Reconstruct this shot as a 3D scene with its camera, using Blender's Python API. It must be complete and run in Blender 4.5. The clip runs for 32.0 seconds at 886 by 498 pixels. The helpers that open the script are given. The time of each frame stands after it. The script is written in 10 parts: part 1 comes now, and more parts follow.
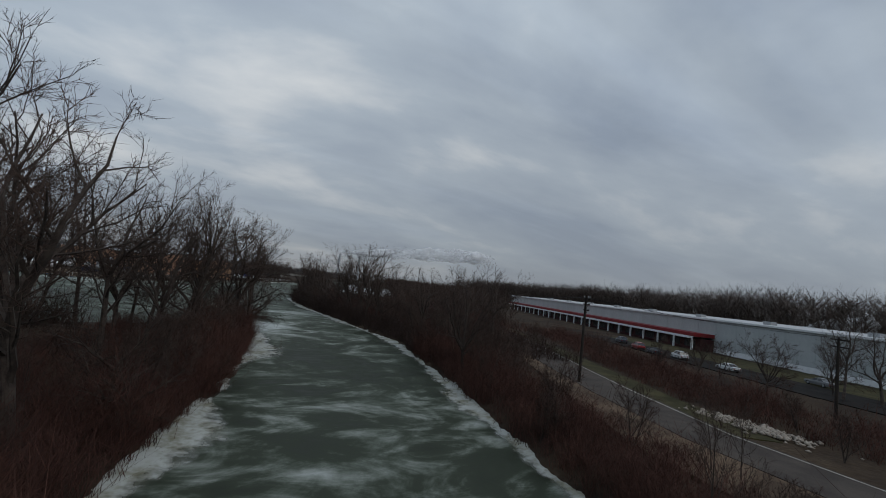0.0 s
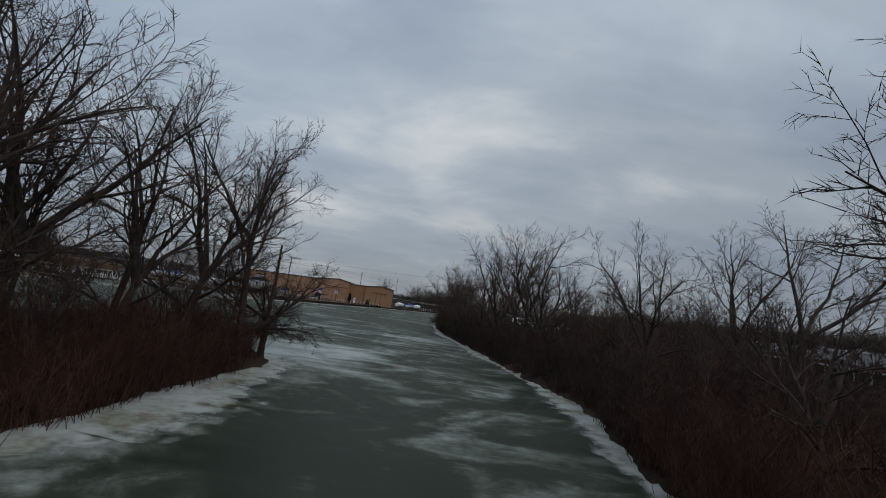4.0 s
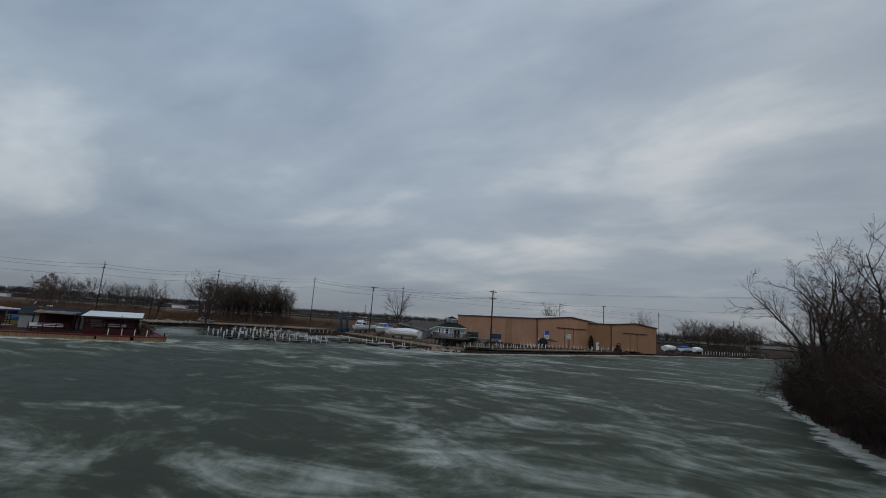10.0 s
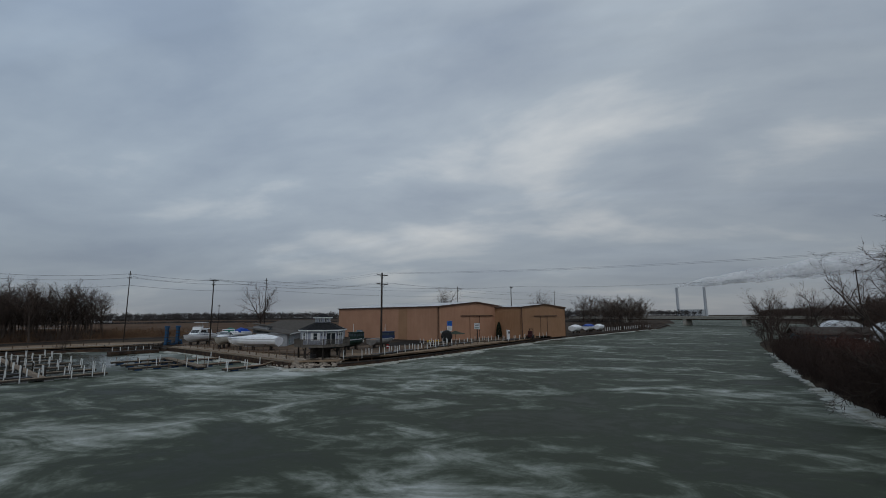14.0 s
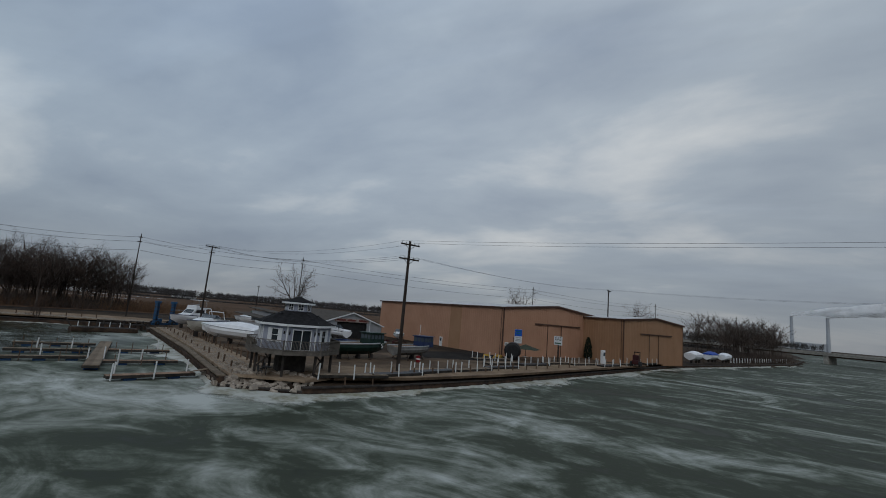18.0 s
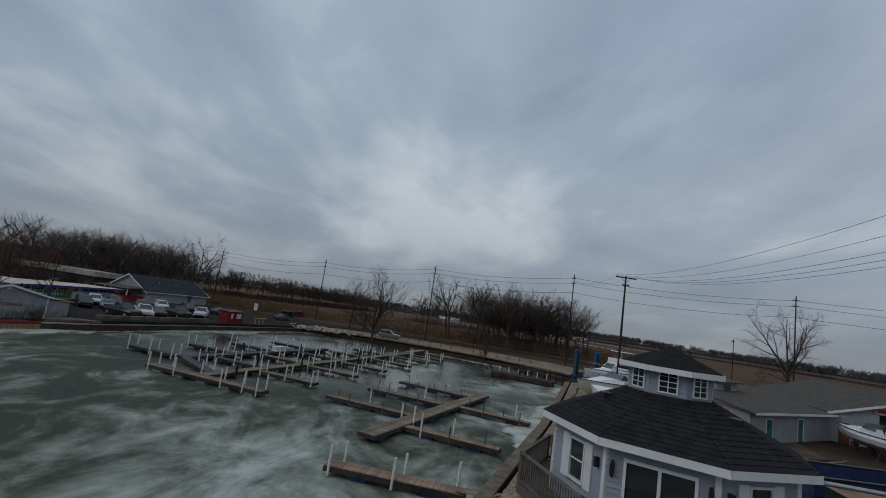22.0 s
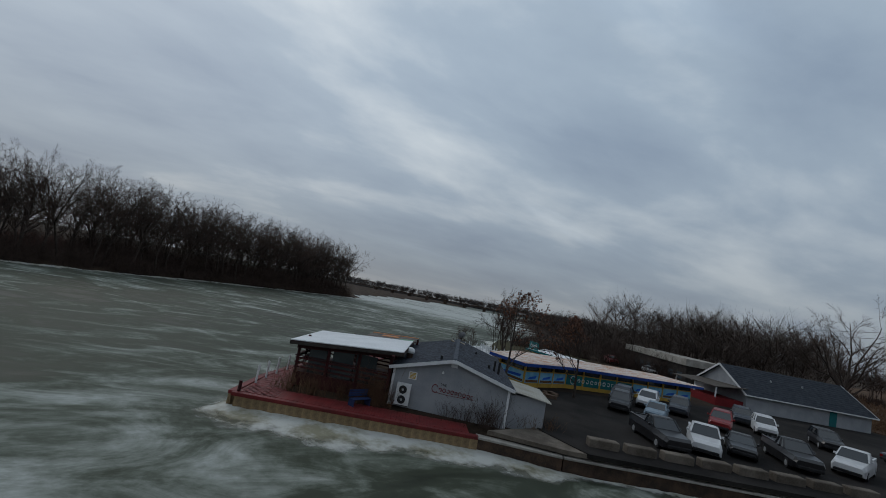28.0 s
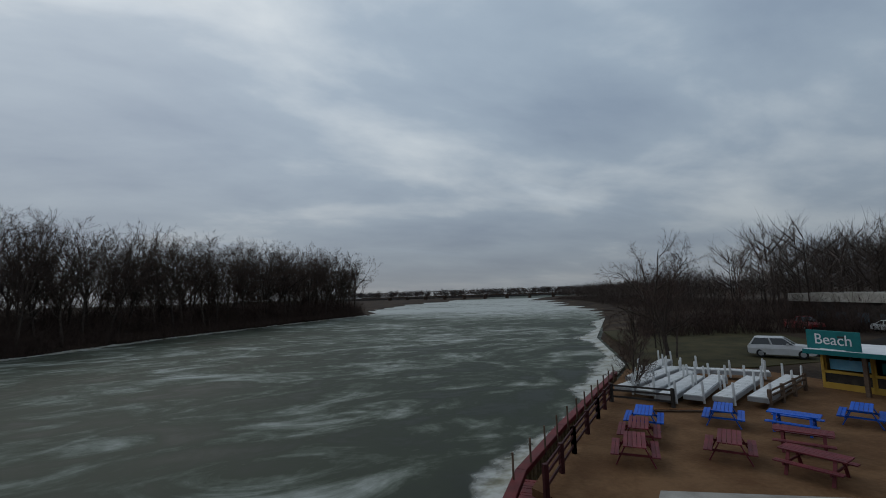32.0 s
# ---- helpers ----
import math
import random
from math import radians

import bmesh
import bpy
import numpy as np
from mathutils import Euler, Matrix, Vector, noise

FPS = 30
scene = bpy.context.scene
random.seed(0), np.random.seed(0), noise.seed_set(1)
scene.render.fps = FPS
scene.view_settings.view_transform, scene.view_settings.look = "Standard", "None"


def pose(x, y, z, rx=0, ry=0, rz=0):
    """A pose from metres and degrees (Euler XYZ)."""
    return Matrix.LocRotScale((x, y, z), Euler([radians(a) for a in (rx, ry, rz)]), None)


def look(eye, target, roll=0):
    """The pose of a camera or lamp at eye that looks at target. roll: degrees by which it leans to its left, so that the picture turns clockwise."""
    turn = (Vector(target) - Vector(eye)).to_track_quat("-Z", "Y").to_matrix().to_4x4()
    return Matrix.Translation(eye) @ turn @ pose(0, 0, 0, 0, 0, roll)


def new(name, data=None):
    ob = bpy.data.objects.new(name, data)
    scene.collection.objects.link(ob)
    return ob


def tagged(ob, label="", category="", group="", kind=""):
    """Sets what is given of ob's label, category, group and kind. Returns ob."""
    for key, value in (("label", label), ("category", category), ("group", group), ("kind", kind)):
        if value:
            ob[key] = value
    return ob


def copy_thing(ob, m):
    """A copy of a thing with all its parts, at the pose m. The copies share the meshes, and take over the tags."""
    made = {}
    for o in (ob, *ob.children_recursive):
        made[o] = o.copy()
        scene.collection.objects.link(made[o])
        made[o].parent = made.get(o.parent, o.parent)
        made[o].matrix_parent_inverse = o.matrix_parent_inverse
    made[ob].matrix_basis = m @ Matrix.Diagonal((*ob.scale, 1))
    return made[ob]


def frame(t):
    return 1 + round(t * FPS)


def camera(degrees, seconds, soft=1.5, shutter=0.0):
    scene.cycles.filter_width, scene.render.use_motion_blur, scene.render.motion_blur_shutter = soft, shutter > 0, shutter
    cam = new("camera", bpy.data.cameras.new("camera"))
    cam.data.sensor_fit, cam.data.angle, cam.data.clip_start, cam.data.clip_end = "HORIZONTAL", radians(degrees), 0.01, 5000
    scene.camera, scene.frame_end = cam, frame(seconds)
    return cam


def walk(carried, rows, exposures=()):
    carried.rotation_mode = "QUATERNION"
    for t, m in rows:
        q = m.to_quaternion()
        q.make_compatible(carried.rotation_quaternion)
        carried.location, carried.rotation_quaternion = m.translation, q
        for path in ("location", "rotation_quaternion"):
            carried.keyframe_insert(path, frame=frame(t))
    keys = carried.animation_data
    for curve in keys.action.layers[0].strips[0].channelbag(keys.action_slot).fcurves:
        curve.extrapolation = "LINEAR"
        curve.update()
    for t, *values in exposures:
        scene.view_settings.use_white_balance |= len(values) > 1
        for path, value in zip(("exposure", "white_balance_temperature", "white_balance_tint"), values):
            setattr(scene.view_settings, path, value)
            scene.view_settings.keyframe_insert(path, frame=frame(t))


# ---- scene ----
cam = camera(90.4, 32.0, soft=0.95)
PATH = [
    (0, (-16.83, -47.321, 11.097), (-15.979, -45.519, 11.268), 6.6),
    (0.5, (-14.757, -42.037, 10.526), (-13.922, -40.228, 10.694), 7.3),
    (1, (-12.616, -36.832, 9.916), (-11.829, -35.001, 10.089), 7.9),
    (1.5, (-10.529, -31.578, 9.323), (-9.855, -29.701, 9.481), 8.8),
    (2, (-8.526, -26.266, 8.811), (-7.964, -24.352, 8.954), 9.6),
    (2.5, (-6.733, -20.889, 8.063), (-6.288, -18.945, 8.212), 10.0),
    (4.5, (0.0, 0.0, 6.16), (-0.001, 1.98, 6.443), 7.3),
    (5, (0.48, 5.52, 5.92), (0.449, 7.497, 6.221), 6.6),
    (5.5, (0.72, 10.8, 5.92), (0.639, 12.772, 6.242), 5.9),
    (6, (0.96, 16.08, 5.92), (0.775, 18.043, 6.252), 4.8),
    (6.5, (0.96, 21.12, 5.68), (0.561, 23.049, 6.026), 5.2),
    (7, (0.48, 26.16, 5.92), (-0.205, 28.009, 6.255), 6.1),
    (7.5, (0.0, 30.96, 5.92), (-0.909, 32.712, 6.242), 5.7),
    (8, (-0.96, 35.28, 5.92), (-1.941, 36.989, 6.263), 4.5),
    (8.5, (-1.92, 39.6, 6.4), (-2.906, 41.307, 6.736), 4.2),
    (9, (-3.12, 43.68, 6.64), (-4.096, 45.392, 6.98), 4.1),
    (9.5, (-4.32, 47.76, 6.88), (-5.293, 49.476, 7.209), 4.0),
    (10, (-5.76, 51.84, 6.88), (-6.727, 53.559, 7.209), 4.1),
    (10.5, (-7.2, 55.68, 6.64), (-8.154, 57.405, 6.98), 3.9),
    (11, (-9.12, 59.28, 6.64), (-10.011, 61.038, 6.983), 2.7),
    (11.5, (-10.8, 63.12, 6.64), (-11.621, 64.909, 6.997), 1.9),
    (12, (-12.48, 66.96, 6.88), (-13.257, 68.769, 7.234), 1.3),
    (12.5, (-14.16, 70.56, 7.12), (-14.865, 72.399, 7.471), 0.4),
    (13, (-15.6, 74.4, 7.36), (-16.226, 76.267, 7.711), -0.3),
    (13.5, (-17.28, 78.24, 7.6), (-17.826, 80.134, 7.94), -0.7),
    (14, (-18.48, 82.08, 8.08), (-18.973, 83.995, 8.379), -0.4),
    (14.5, (-19.68, 85.92, 8.32), (-20.136, 87.847, 8.602), -0.6),
    (16.5, (-23.76, 102.72, 8.08), (-24.184, 104.652, 8.379), -0.2),
    (17, (-24.24, 106.8, 8.08), (-24.756, 108.708, 8.382), 0.9),
    (17.5, (-24.96, 110.88, 7.84), (-25.636, 112.737, 8.149), 3.3),
    (18, (-25.68, 115.2, 7.84), (-26.505, 116.997, 8.141), 5.0),
    (18.5, (-26.64, 119.28, 7.84), (-27.669, 120.971, 8.127), 6.4),
    (19, (-28.08, 123.12, 7.84), (-29.36, 124.632, 8.116), 7.6),
    (19.5, (-29.52, 126.96, 7.84), (-30.998, 128.279, 8.115), 8.4),
    (20, (-31.68, 130.56, 7.84), (-33.327, 131.662, 8.111), 9.5),
    (20.5, (-34.08, 133.68, 8.08), (-35.865, 134.543, 8.343), 10.6),
    (21, (-36.96, 136.32, 8.32), (-38.833, 136.968, 8.59), 10.4),
    (21.5, (-40.08, 138.72, 8.32), (-42.012, 139.16, 8.595), 9.2),
    (22, (-43.2, 140.4, 8.56), (-45.167, 140.62, 8.846), 8.5),
    (22.5, (-46.8, 141.84, 8.8), (-48.779, 141.85, 9.086), 7.7),
    (23, (-50.4, 142.56, 9.28), (-52.372, 142.365, 9.549), 7.1),
    (23.5, (-54.24, 143.04, 9.28), (-56.185, 142.648, 9.529), 6.2),
    (24, (-57.84, 143.04, 9.52), (-59.744, 142.477, 9.763), 5.4),
    (24.5, (-61.68, 142.56, 9.52), (-63.522, 141.816, 9.752), 5.2),
    (25, (-65.28, 141.84, 9.52), (-67.02, 140.88, 9.742), 6.2),
    (25.5, (-69.12, 140.4, 9.52), (-70.727, 139.227, 9.724), 8.1),
    (26, (-72.72, 138.72, 9.52), (-74.17, 137.356, 9.709), 9.8),
    (26.5, (-76.08, 136.32, 9.28), (-77.355, 134.79, 9.464), 11.7),
    (28.5, (-86.4, 121.92, 8.32), (-87.051, 120.042, 8.543), 9.6),
    (29, (-88.32, 117.6, 8.08), (-88.835, 115.679, 8.294), 8.2),
    (29.5, (-89.76, 113.04, 8.08), (-90.179, 111.095, 8.281), 6.5),
    (30, (-90.96, 108.0, 8.08), (-91.363, 106.051, 8.281), 5.2),
    (30.5, (-91.92, 102.72, 7.84), (-92.38, 100.784, 8.042), 3.4),
    (31, (-92.64, 97.68, 7.84), (-93.186, 95.767, 8.049), 1.7),
    (31.5, (-93.36, 92.4, 7.84), (-94.014, 90.522, 8.056), 0.0),
    (32, (-94.32, 86.88, 7.6), (-95.103, 85.052, 7.809), -1.8),
]
walk(cam, [(t, look(eye, target, roll)) for t, eye, target, roll in PATH], ((0, 0.04), (7, -0.03), (11, -0.10), (18, -0.11), (23, -0.08), (28, -0.09), (32, -0.17)))

# ---------------- sky and sun ----------------
world = bpy.data.worlds.new("overcast_sky")
scene.world = world
world.use_nodes = True
wn, wl = world.node_tree.nodes, world.node_tree.links
wn.clear()


def wnode(kind, **props):
    n = wn.new(kind)
    for k, v in props.items():
        if k in n.inputs:
            n.inputs[k].default_value = v
    return n


def wmath(op, a, b=None, c=None):
    n = wn.new("ShaderNodeMath")
    n.operation = op
    for i, v in enumerate((a, b, c)):
        if v is None:
            continue
        if isinstance(v, (int, float)):
            n.inputs[i].default_value = v
        else:
            wl.new(v, n.inputs[i])
    return n.outputs[0]


SUN_AZ, SUN_EL = 165.0, 38.0  # the bright part of the cloud
sky = wn.new("ShaderNodeTexSky")
sky.sky_type = "NISHITA"
sky.sun_disc = False
sky.sun_elevation = radians(SUN_EL)
sky.sun_rotation = radians(SUN_AZ)
coord = wn.new("ShaderNodeTexCoord")
sep = wn.new("ShaderNodeSeparateXYZ")
wl.new(coord.outputs["Generated"], sep.inputs[0])
zc = wmath("MAXIMUM", sep.outputs["Z"], 0.0)
den = wmath("ADD", zc, 0.20)
px = wmath("DIVIDE", sep.outputs["X"], den)
py = wmath("DIVIDE", sep.outputs["Y"], den)
comb = wn.new("ShaderNodeCombineXYZ")
wl.new(px, comb.inputs[0])
wl.new(py, comb.inputs[1])
mapn = wn.new("ShaderNodeMapping")
mapn.inputs["Location"].default_value = (3.1, 0.8, 5.37)
mapn.inputs["Rotation"].default_value = (0, 0, radians(24))
mapn.inputs["Scale"].default_value = (0.62, 0.92, 1)
wl.new(comb.outputs[0], mapn.inputs[0])
n1 = wnode("ShaderNodeTexNoise", Scale=1.60, Detail=7.0, Roughness=0.52, Distortion=0.2)
wl.new(mapn.outputs[0], n1.inputs["Vector"])
n2 = wnode("ShaderNodeTexNoise", Scale=0.42, Detail=3.0, Roughness=0.5)
wl.new(mapn.outputs[0], n2.inputs["Vector"])
mixn = wmath("ADD", wmath("MULTIPLY", n1.outputs[0], 0.50), wmath("MULTIPLY_ADD", n2.outputs[0], 0.34, 0.085))
ramp = wn.new("ShaderNodeValToRGB")
cr = ramp.color_ramp
cr.elements[0].position, cr.elements[0].color = 0.40, (0.300, 0.362, 0.452, 1)
cr.elements[1].position, cr.elements[1].color = 0.63, (0.800, 0.822, 0.825, 1)
e = cr.elements.new(0.52)
e.color = (0.440, 0.508, 0.580, 1)
wl.new(mixn, ramp.inputs[0])
# brighter cloud round the hidden sun
sdir = Vector((math.sin(radians(SUN_AZ)) * math.cos(radians(SUN_EL)), math.cos(radians(SUN_AZ)) * math.cos(radians(SUN_EL)), math.sin(radians(SUN_EL))))
dotn = wn.new("ShaderNodeVectorMath")
dotn.operation = "DOT_PRODUCT"
wl.new(coord.outputs["Generated"], dotn.inputs[0])
dotn.inputs[1].default_value = sdir
glow = wmath("POWER", wmath("MAXIMUM", dotn.outputs["Value"], 0.0), 3.0)
# thinner, bluer cloud to the west
wdot = wn.new("ShaderNodeVectorMath")
wdot.operation = "DOT_PRODUCT"
wl.new(coord.outputs["Generated"], wdot.inputs[0])
wdot.inputs[1].default_value = Vector((-0.90, -0.42, 0.10)).normalized()
west = wmath("MINIMUM", wmath("MAXIMUM", wmath("ADD", wmath("MULTIPLY", wdot.outputs["Value"], 0.85), 0.15), 0.0), 1.0)
gain = wmath("SUBTRACT", wmath("ADD", wmath("MULTIPLY", glow, 0.08), 1.17), wmath("MULTIPLY", west, 0.26))
# heavier cloud to the north-east
edot = wn.new("ShaderNodeVectorMath")
edot.operation = "DOT_PRODUCT"
wl.new(coord.outputs["Generated"], edot.inputs[0])
edot.inputs[1].default_value = Vector((0.62, 0.74, 0.26)).normalized()
east = wmath("POWER", wmath("MAXIMUM", edot.outputs["Value"], 0.0), 2.0)
gain = wmath("SUBTRACT", gain, wmath("MULTIPLY", east, 0.30))
# long bright streaks low in the cloud
smap = wn.new("ShaderNodeMapping")
smap.inputs["Location"].default_value = (0.6, 2.1, 1.43)
smap.inputs["Rotation"].default_value = (0, 0, radians(-62))
smap.inputs["Scale"].default_value = (0.16, 0.95, 1)
wl.new(comb.outputs[0], smap.inputs[0])
n3 = wnode("ShaderNodeTexNoise", Scale=1.3, Detail=5.0, Roughness=0.55, Distortion=0.3)
wl.new(smap.outputs[0], n3.inputs["Vector"])
srange = wn.new("ShaderNodeMapRange")
srange.inputs["From Min"].default_value, srange.inputs["From Max"].default_value = 0.56, 0.70
srange.inputs["To Min"].default_value, srange.inputs["To Max"].default_value = 0.0, 0.20
wl.new(n3.outputs[0], srange.inputs["Value"])
gain = wmath("ADD", gain, srange.outputs[0])
cl = wn.new("ShaderNodeVectorMath")
cl.operation = "SCALE"
tint = wn.new("ShaderNodeMix")
tint.data_type = "RGBA"
tint.blend_type = "MULTIPLY"
wl.new(west, tint.inputs["Factor"])
wl.new(ramp.outputs[0], tint.inputs["A"])
tint.inputs["B"].default_value = (0.90, 0.985, 1.06, 1)
wl.new(tint.outputs["Result"], cl.inputs[0])
wl.new(gain, cl.inputs["Scale"])
# haze towards the horizon
hz = wn.new("ShaderNodeMix")
hz.data_type = "RGBA"
hzf = wmath("POWER", wmath("SUBTRACT", 1.0, zc), 3.6)
wl.new(wmath("MULTIPLY", hzf, 0.84), hz.inputs["Factor"])
wl.new(cl.outputs[0], hz.inputs["A"])
hz.inputs["B"].default_value = (0.200, 0.216, 0.240, 1)
mx = wn.new("ShaderNodeMix")
mx.data_type = "RGBA"
mx.inputs["Factor"].default_value = 0.94
sk = wn.new("ShaderNodeVectorMath")
sk.operation = "SCALE"
sk.inputs["Scale"].default_value = 0.07
wl.new(sky.outputs[0], sk.inputs[0])
wl.new(sk.outputs[0], mx.inputs["A"])
wl.new(hz.outputs["Result"], mx.inputs["B"])
bg = wnode("ShaderNodeBackground", Strength=1.0)
wl.new(mx.outputs["Result"], bg.inputs[0])
wout = wn.new("ShaderNodeOutputWorld")
wl.new(bg.outputs[0], wout.inputs[0])

sun_data = bpy.data.lights.new("sun", "SUN")
sun_data.energy = 0.5
sun_data.angle = radians(30)
sun_data.color = (1.0, 0.96, 0.9)
sun_ob = new("sun", sun_data)
sun_ob.matrix_world = look(sdir * 100, (0, 0, 0))

# ---------------- materials ----------------
def material(name, c1, c2=None, scale=3.0, rough=0.8, metal=0.0, bump=0.15, c3=None, fine=40.0, vary=0.12, stretch=(1, 1, 1), spec=0.18, world_space=False, lo=0.38, hi=0.64, bump_dist=0.02, island=False):
    """Two scales of variation on a base colour, fine relief, and a change of value from piece to piece."""
    m = bpy.data.materials.new(name)
    m.use_nodes = True
    nt = m.node_tree
    N, L = nt.nodes, nt.links
    b = N["Principled BSDF"]
    b.inputs["Roughness"].default_value = rough
    b.inputs["Metallic"].default_value = metal
    b.inputs["Specular IOR Level"].default_value = spec
    tc = N.new("ShaderNodeTexCoord")
    mp = N.new("ShaderNodeMapping")
    mp.inputs["Scale"].default_value = stretch
    if world_space:
        geo = N.new("ShaderNodeNewGeometry")
        L.new(geo.outputs["Position"], mp.inputs[0])
    else:
        L.new(tc.outputs["Object"], mp.inputs[0])
    a = N.new("ShaderNodeTexNoise")
    a.inputs["Scale"].default_value, a.inputs["Detail"].default_value, a.inputs["Roughness"].default_value = scale, 5.0, 0.6
    L.new(mp.outputs[0], a.inputs["Vector"])
    f = N.new("ShaderNodeTexNoise")
    f.inputs["Scale"].default_value, f.inputs["Detail"].default_value = fine, 3.0
    L.new(mp.outputs[0], f.inputs["Vector"])
    r = N.new("ShaderNodeValToRGB")
    c2 = c2 or tuple(v * 0.7 for v in c1)
    r.color_ramp.elements[0].position, r.color_ramp.elements[0].color = lo, (*c1, 1)
    r.color_ramp.elements[1].position, r.color_ramp.elements[1].color = hi, (*c2, 1)
    if c3:
        el = r.color_ramp.elements.new(min(0.95, hi + 0.14))
        el.color = (*c3, 1)
    mixv = N.new("ShaderNodeMath")
    mixv.operation = "MULTIPLY_ADD"
    L.new(f.outputs[0], mixv.inputs[0])
    mixv.inputs[1].default_value = 0.3
    sub = N.new("ShaderNodeMath")
    sub.operation = "SUBTRACT"
    L.new(a.outputs[0], sub.inputs[0])
    sub.inputs[1].default_value = 0.15
    L.new(sub.outputs[0], mixv.inputs[2])
    L.new(mixv.outputs[0], r.inputs[0])
    hsv = N.new("ShaderNodeHueSaturation")
    L.new(r.outputs[0], hsv.inputs["Color"])
    if island:
        src = N.new("ShaderNodeNewGeometry").outputs["Random Per Island"]
    else:
        src = N.new("ShaderNodeObjectInfo").outputs["Random"]
    mr = N.new("ShaderNodeMapRange")
    mr.inputs["To Min"].default_value, mr.inputs["To Max"].default_value = 1 - vary, 1 + vary
    L.new(src, mr.inputs["Value"])
    L.new(mr.outputs[0], hsv.inputs["Value"])
    L.new(hsv.outputs[0], b.inputs["Base Color"])
    if bump:
        bp = N.new("ShaderNodeBump")
        bp.inputs["Strength"].default_value, bp.inputs["Distance"].default_value = bump, bump_dist
        L.new(f.outputs[0], bp.inputs["Height"])
        L.new(bp.outputs[0], b.inputs["Normal"])
    return m


def glass(name, tint=(0.02, 0.025, 0.03), rough=0.05):
    m = bpy.data.materials.new(name)
    m.use_nodes = True
    b = m.node_tree.nodes["Principled BSDF"]
    b.inputs["Base Color"].default_value = (*tint, 1)
    b.inputs["Roughness"].default_value = rough
    b.inputs["Specular IOR Level"].default_value = 0.7
    return m


BARK = material("bark", (0.036, 0.028, 0.024), (0.074, 0.058, 0.049), 2.0, 0.95, fine=18, vary=0.25)
TWIGM = material("brown_bark_twigs", (0.056, 0.043, 0.037), (0.096, 0.074, 0.063), 0.12, 0.95, bump=0, vary=0.25, world_space=True, island=True)
LEANROOF = material("dirty_white_metal", (0.40, 0.39, 0.345), (0.31, 0.295, 0.25), 0.6, 0.6, fine=6, vary=0.03, bump=0.05)
# haze of distance is put into this twig colour, for the horizon woods
TWIG_HAZE = material("distance_hazed_twigs", (0.050, 0.046, 0.046), (0.080, 0.073, 0.071), 0.05, 0.95, bump=0, vary=0.2, world_space=True, island=True)
TWIG = material("twigs", (0.042, 0.028, 0.023), (0.074, 0.050, 0.040), 1.2, 0.95, bump=0, vary=0.28)
TWIGD = material("dark_brown_twigs", (0.024, 0.015, 0.012), (0.050, 0.032, 0.026), 0.30, 0.95, bump=0, vary=0.45, world_space=True, island=True)
TWIGR = material("reddish_twigs", (0.040, 0.018, 0.014), (0.082, 0.039, 0.029), 0.30, 0.95, bump=0, vary=0.45, world_space=True, island=True)
REED = material("dry_reeds", (0.080, 0.042, 0.025), (0.140, 0.086, 0.050), 0.15, 0.95, bump=0, vary=0.3, world_space=True, island=True)
LEAF = material("dead_leaves", (0.10, 0.045, 0.028), (0.17, 0.08, 0.05), 2.0, 0.9, bump=0, vary=0.3, island=True)
LAND = material("winter_ground", (0.024, 0.017, 0.013), (0.060, 0.042, 0.028), 0.09, 0.98, fine=2.2, c3=(0.12, 0.09, 0.06), vary=0.0, world_space=True, bump=0.6, bump_dist=0.15, spec=0.1)
GRAVEL = material("gravel", (0.200, 0.143, 0.096), (0.310, 0.235, 0.168), 0.5, 0.95, fine=9.0, vary=0.05, world_space=True, bump=0.9, bump_dist=0.08, spec=0.15)
QUAYG = material("brown_gravel", (0.150, 0.103, 0.066), (0.245, 0.178, 0.120), 0.4, 0.95, fine=7.0, vary=0.0, world_space=True, bump=0.8, bump_dist=0.06)
YARD = material("dirt_yard", (0.062, 0.041, 0.027), (0.140, 0.096, 0.063), 0.22, 0.95, fine=3.5, vary=0.0, world_space=True, bump=0.5, bump_dist=0.05)
STAINC = material("stained_dark_concrete", (0.075, 0.062, 0.050), (0.150, 0.128, 0.105), 0.7, 0.95, fine=12, vary=0.15)
ROADB = material("old_brown_asphalt", (0.048, 0.039, 0.034), (0.078, 0.064, 0.054), 0.3, 0.9, fine=9.0, vary=0.0, world_space=True, bump=0.3)
ASPHALT = material("wet_asphalt", (0.012, 0.011, 0.0105), (0.028, 0.025, 0.023), 0.25, 0.95, spec=0.08, fine=14.0, vary=0.0, world_space=True, bump=0.3)
SANDM = material("sand", (0.100, 0.052, 0.025), (0.155, 0.088, 0.045), 0.6, 0.95, fine=6.0, vary=0.0, world_space=True, bump=0.7, bump_dist=0.06, spec=0.1)
GRASSM = material("dull_grass", (0.030, 0.027, 0.010), (0.062, 0.052, 0.022), 0.4, 0.95, fine=7.0, vary=0.0, world_space=True, bump=0.6)
MARSHM = material("marsh_field", (0.058, 0.032, 0.019), (0.105, 0.064, 0.038), 0.03, 0.98, fine=0.6, c3=(0.18, 0.13, 0.08), vary=0.0, world_space=True, bump=0.4, bump_dist=0.2, spec=0.1)
ROCK = material("broken_concrete", (0.24, 0.20, 0.165), (0.36, 0.315, 0.265), 1.5, 0.92, fine=14, vary=0.28, bump=0.5)
CONC = material("weathered_concrete", (0.24, 0.225, 0.20), (0.36, 0.34, 0.305), 0.8, 0.9, fine=20, vary=0.1)
RUST = material("rusty_steel", (0.030, 0.022, 0.018), (0.080, 0.050, 0.034), 1.1, 0.85, fine=16, vary=0.15)
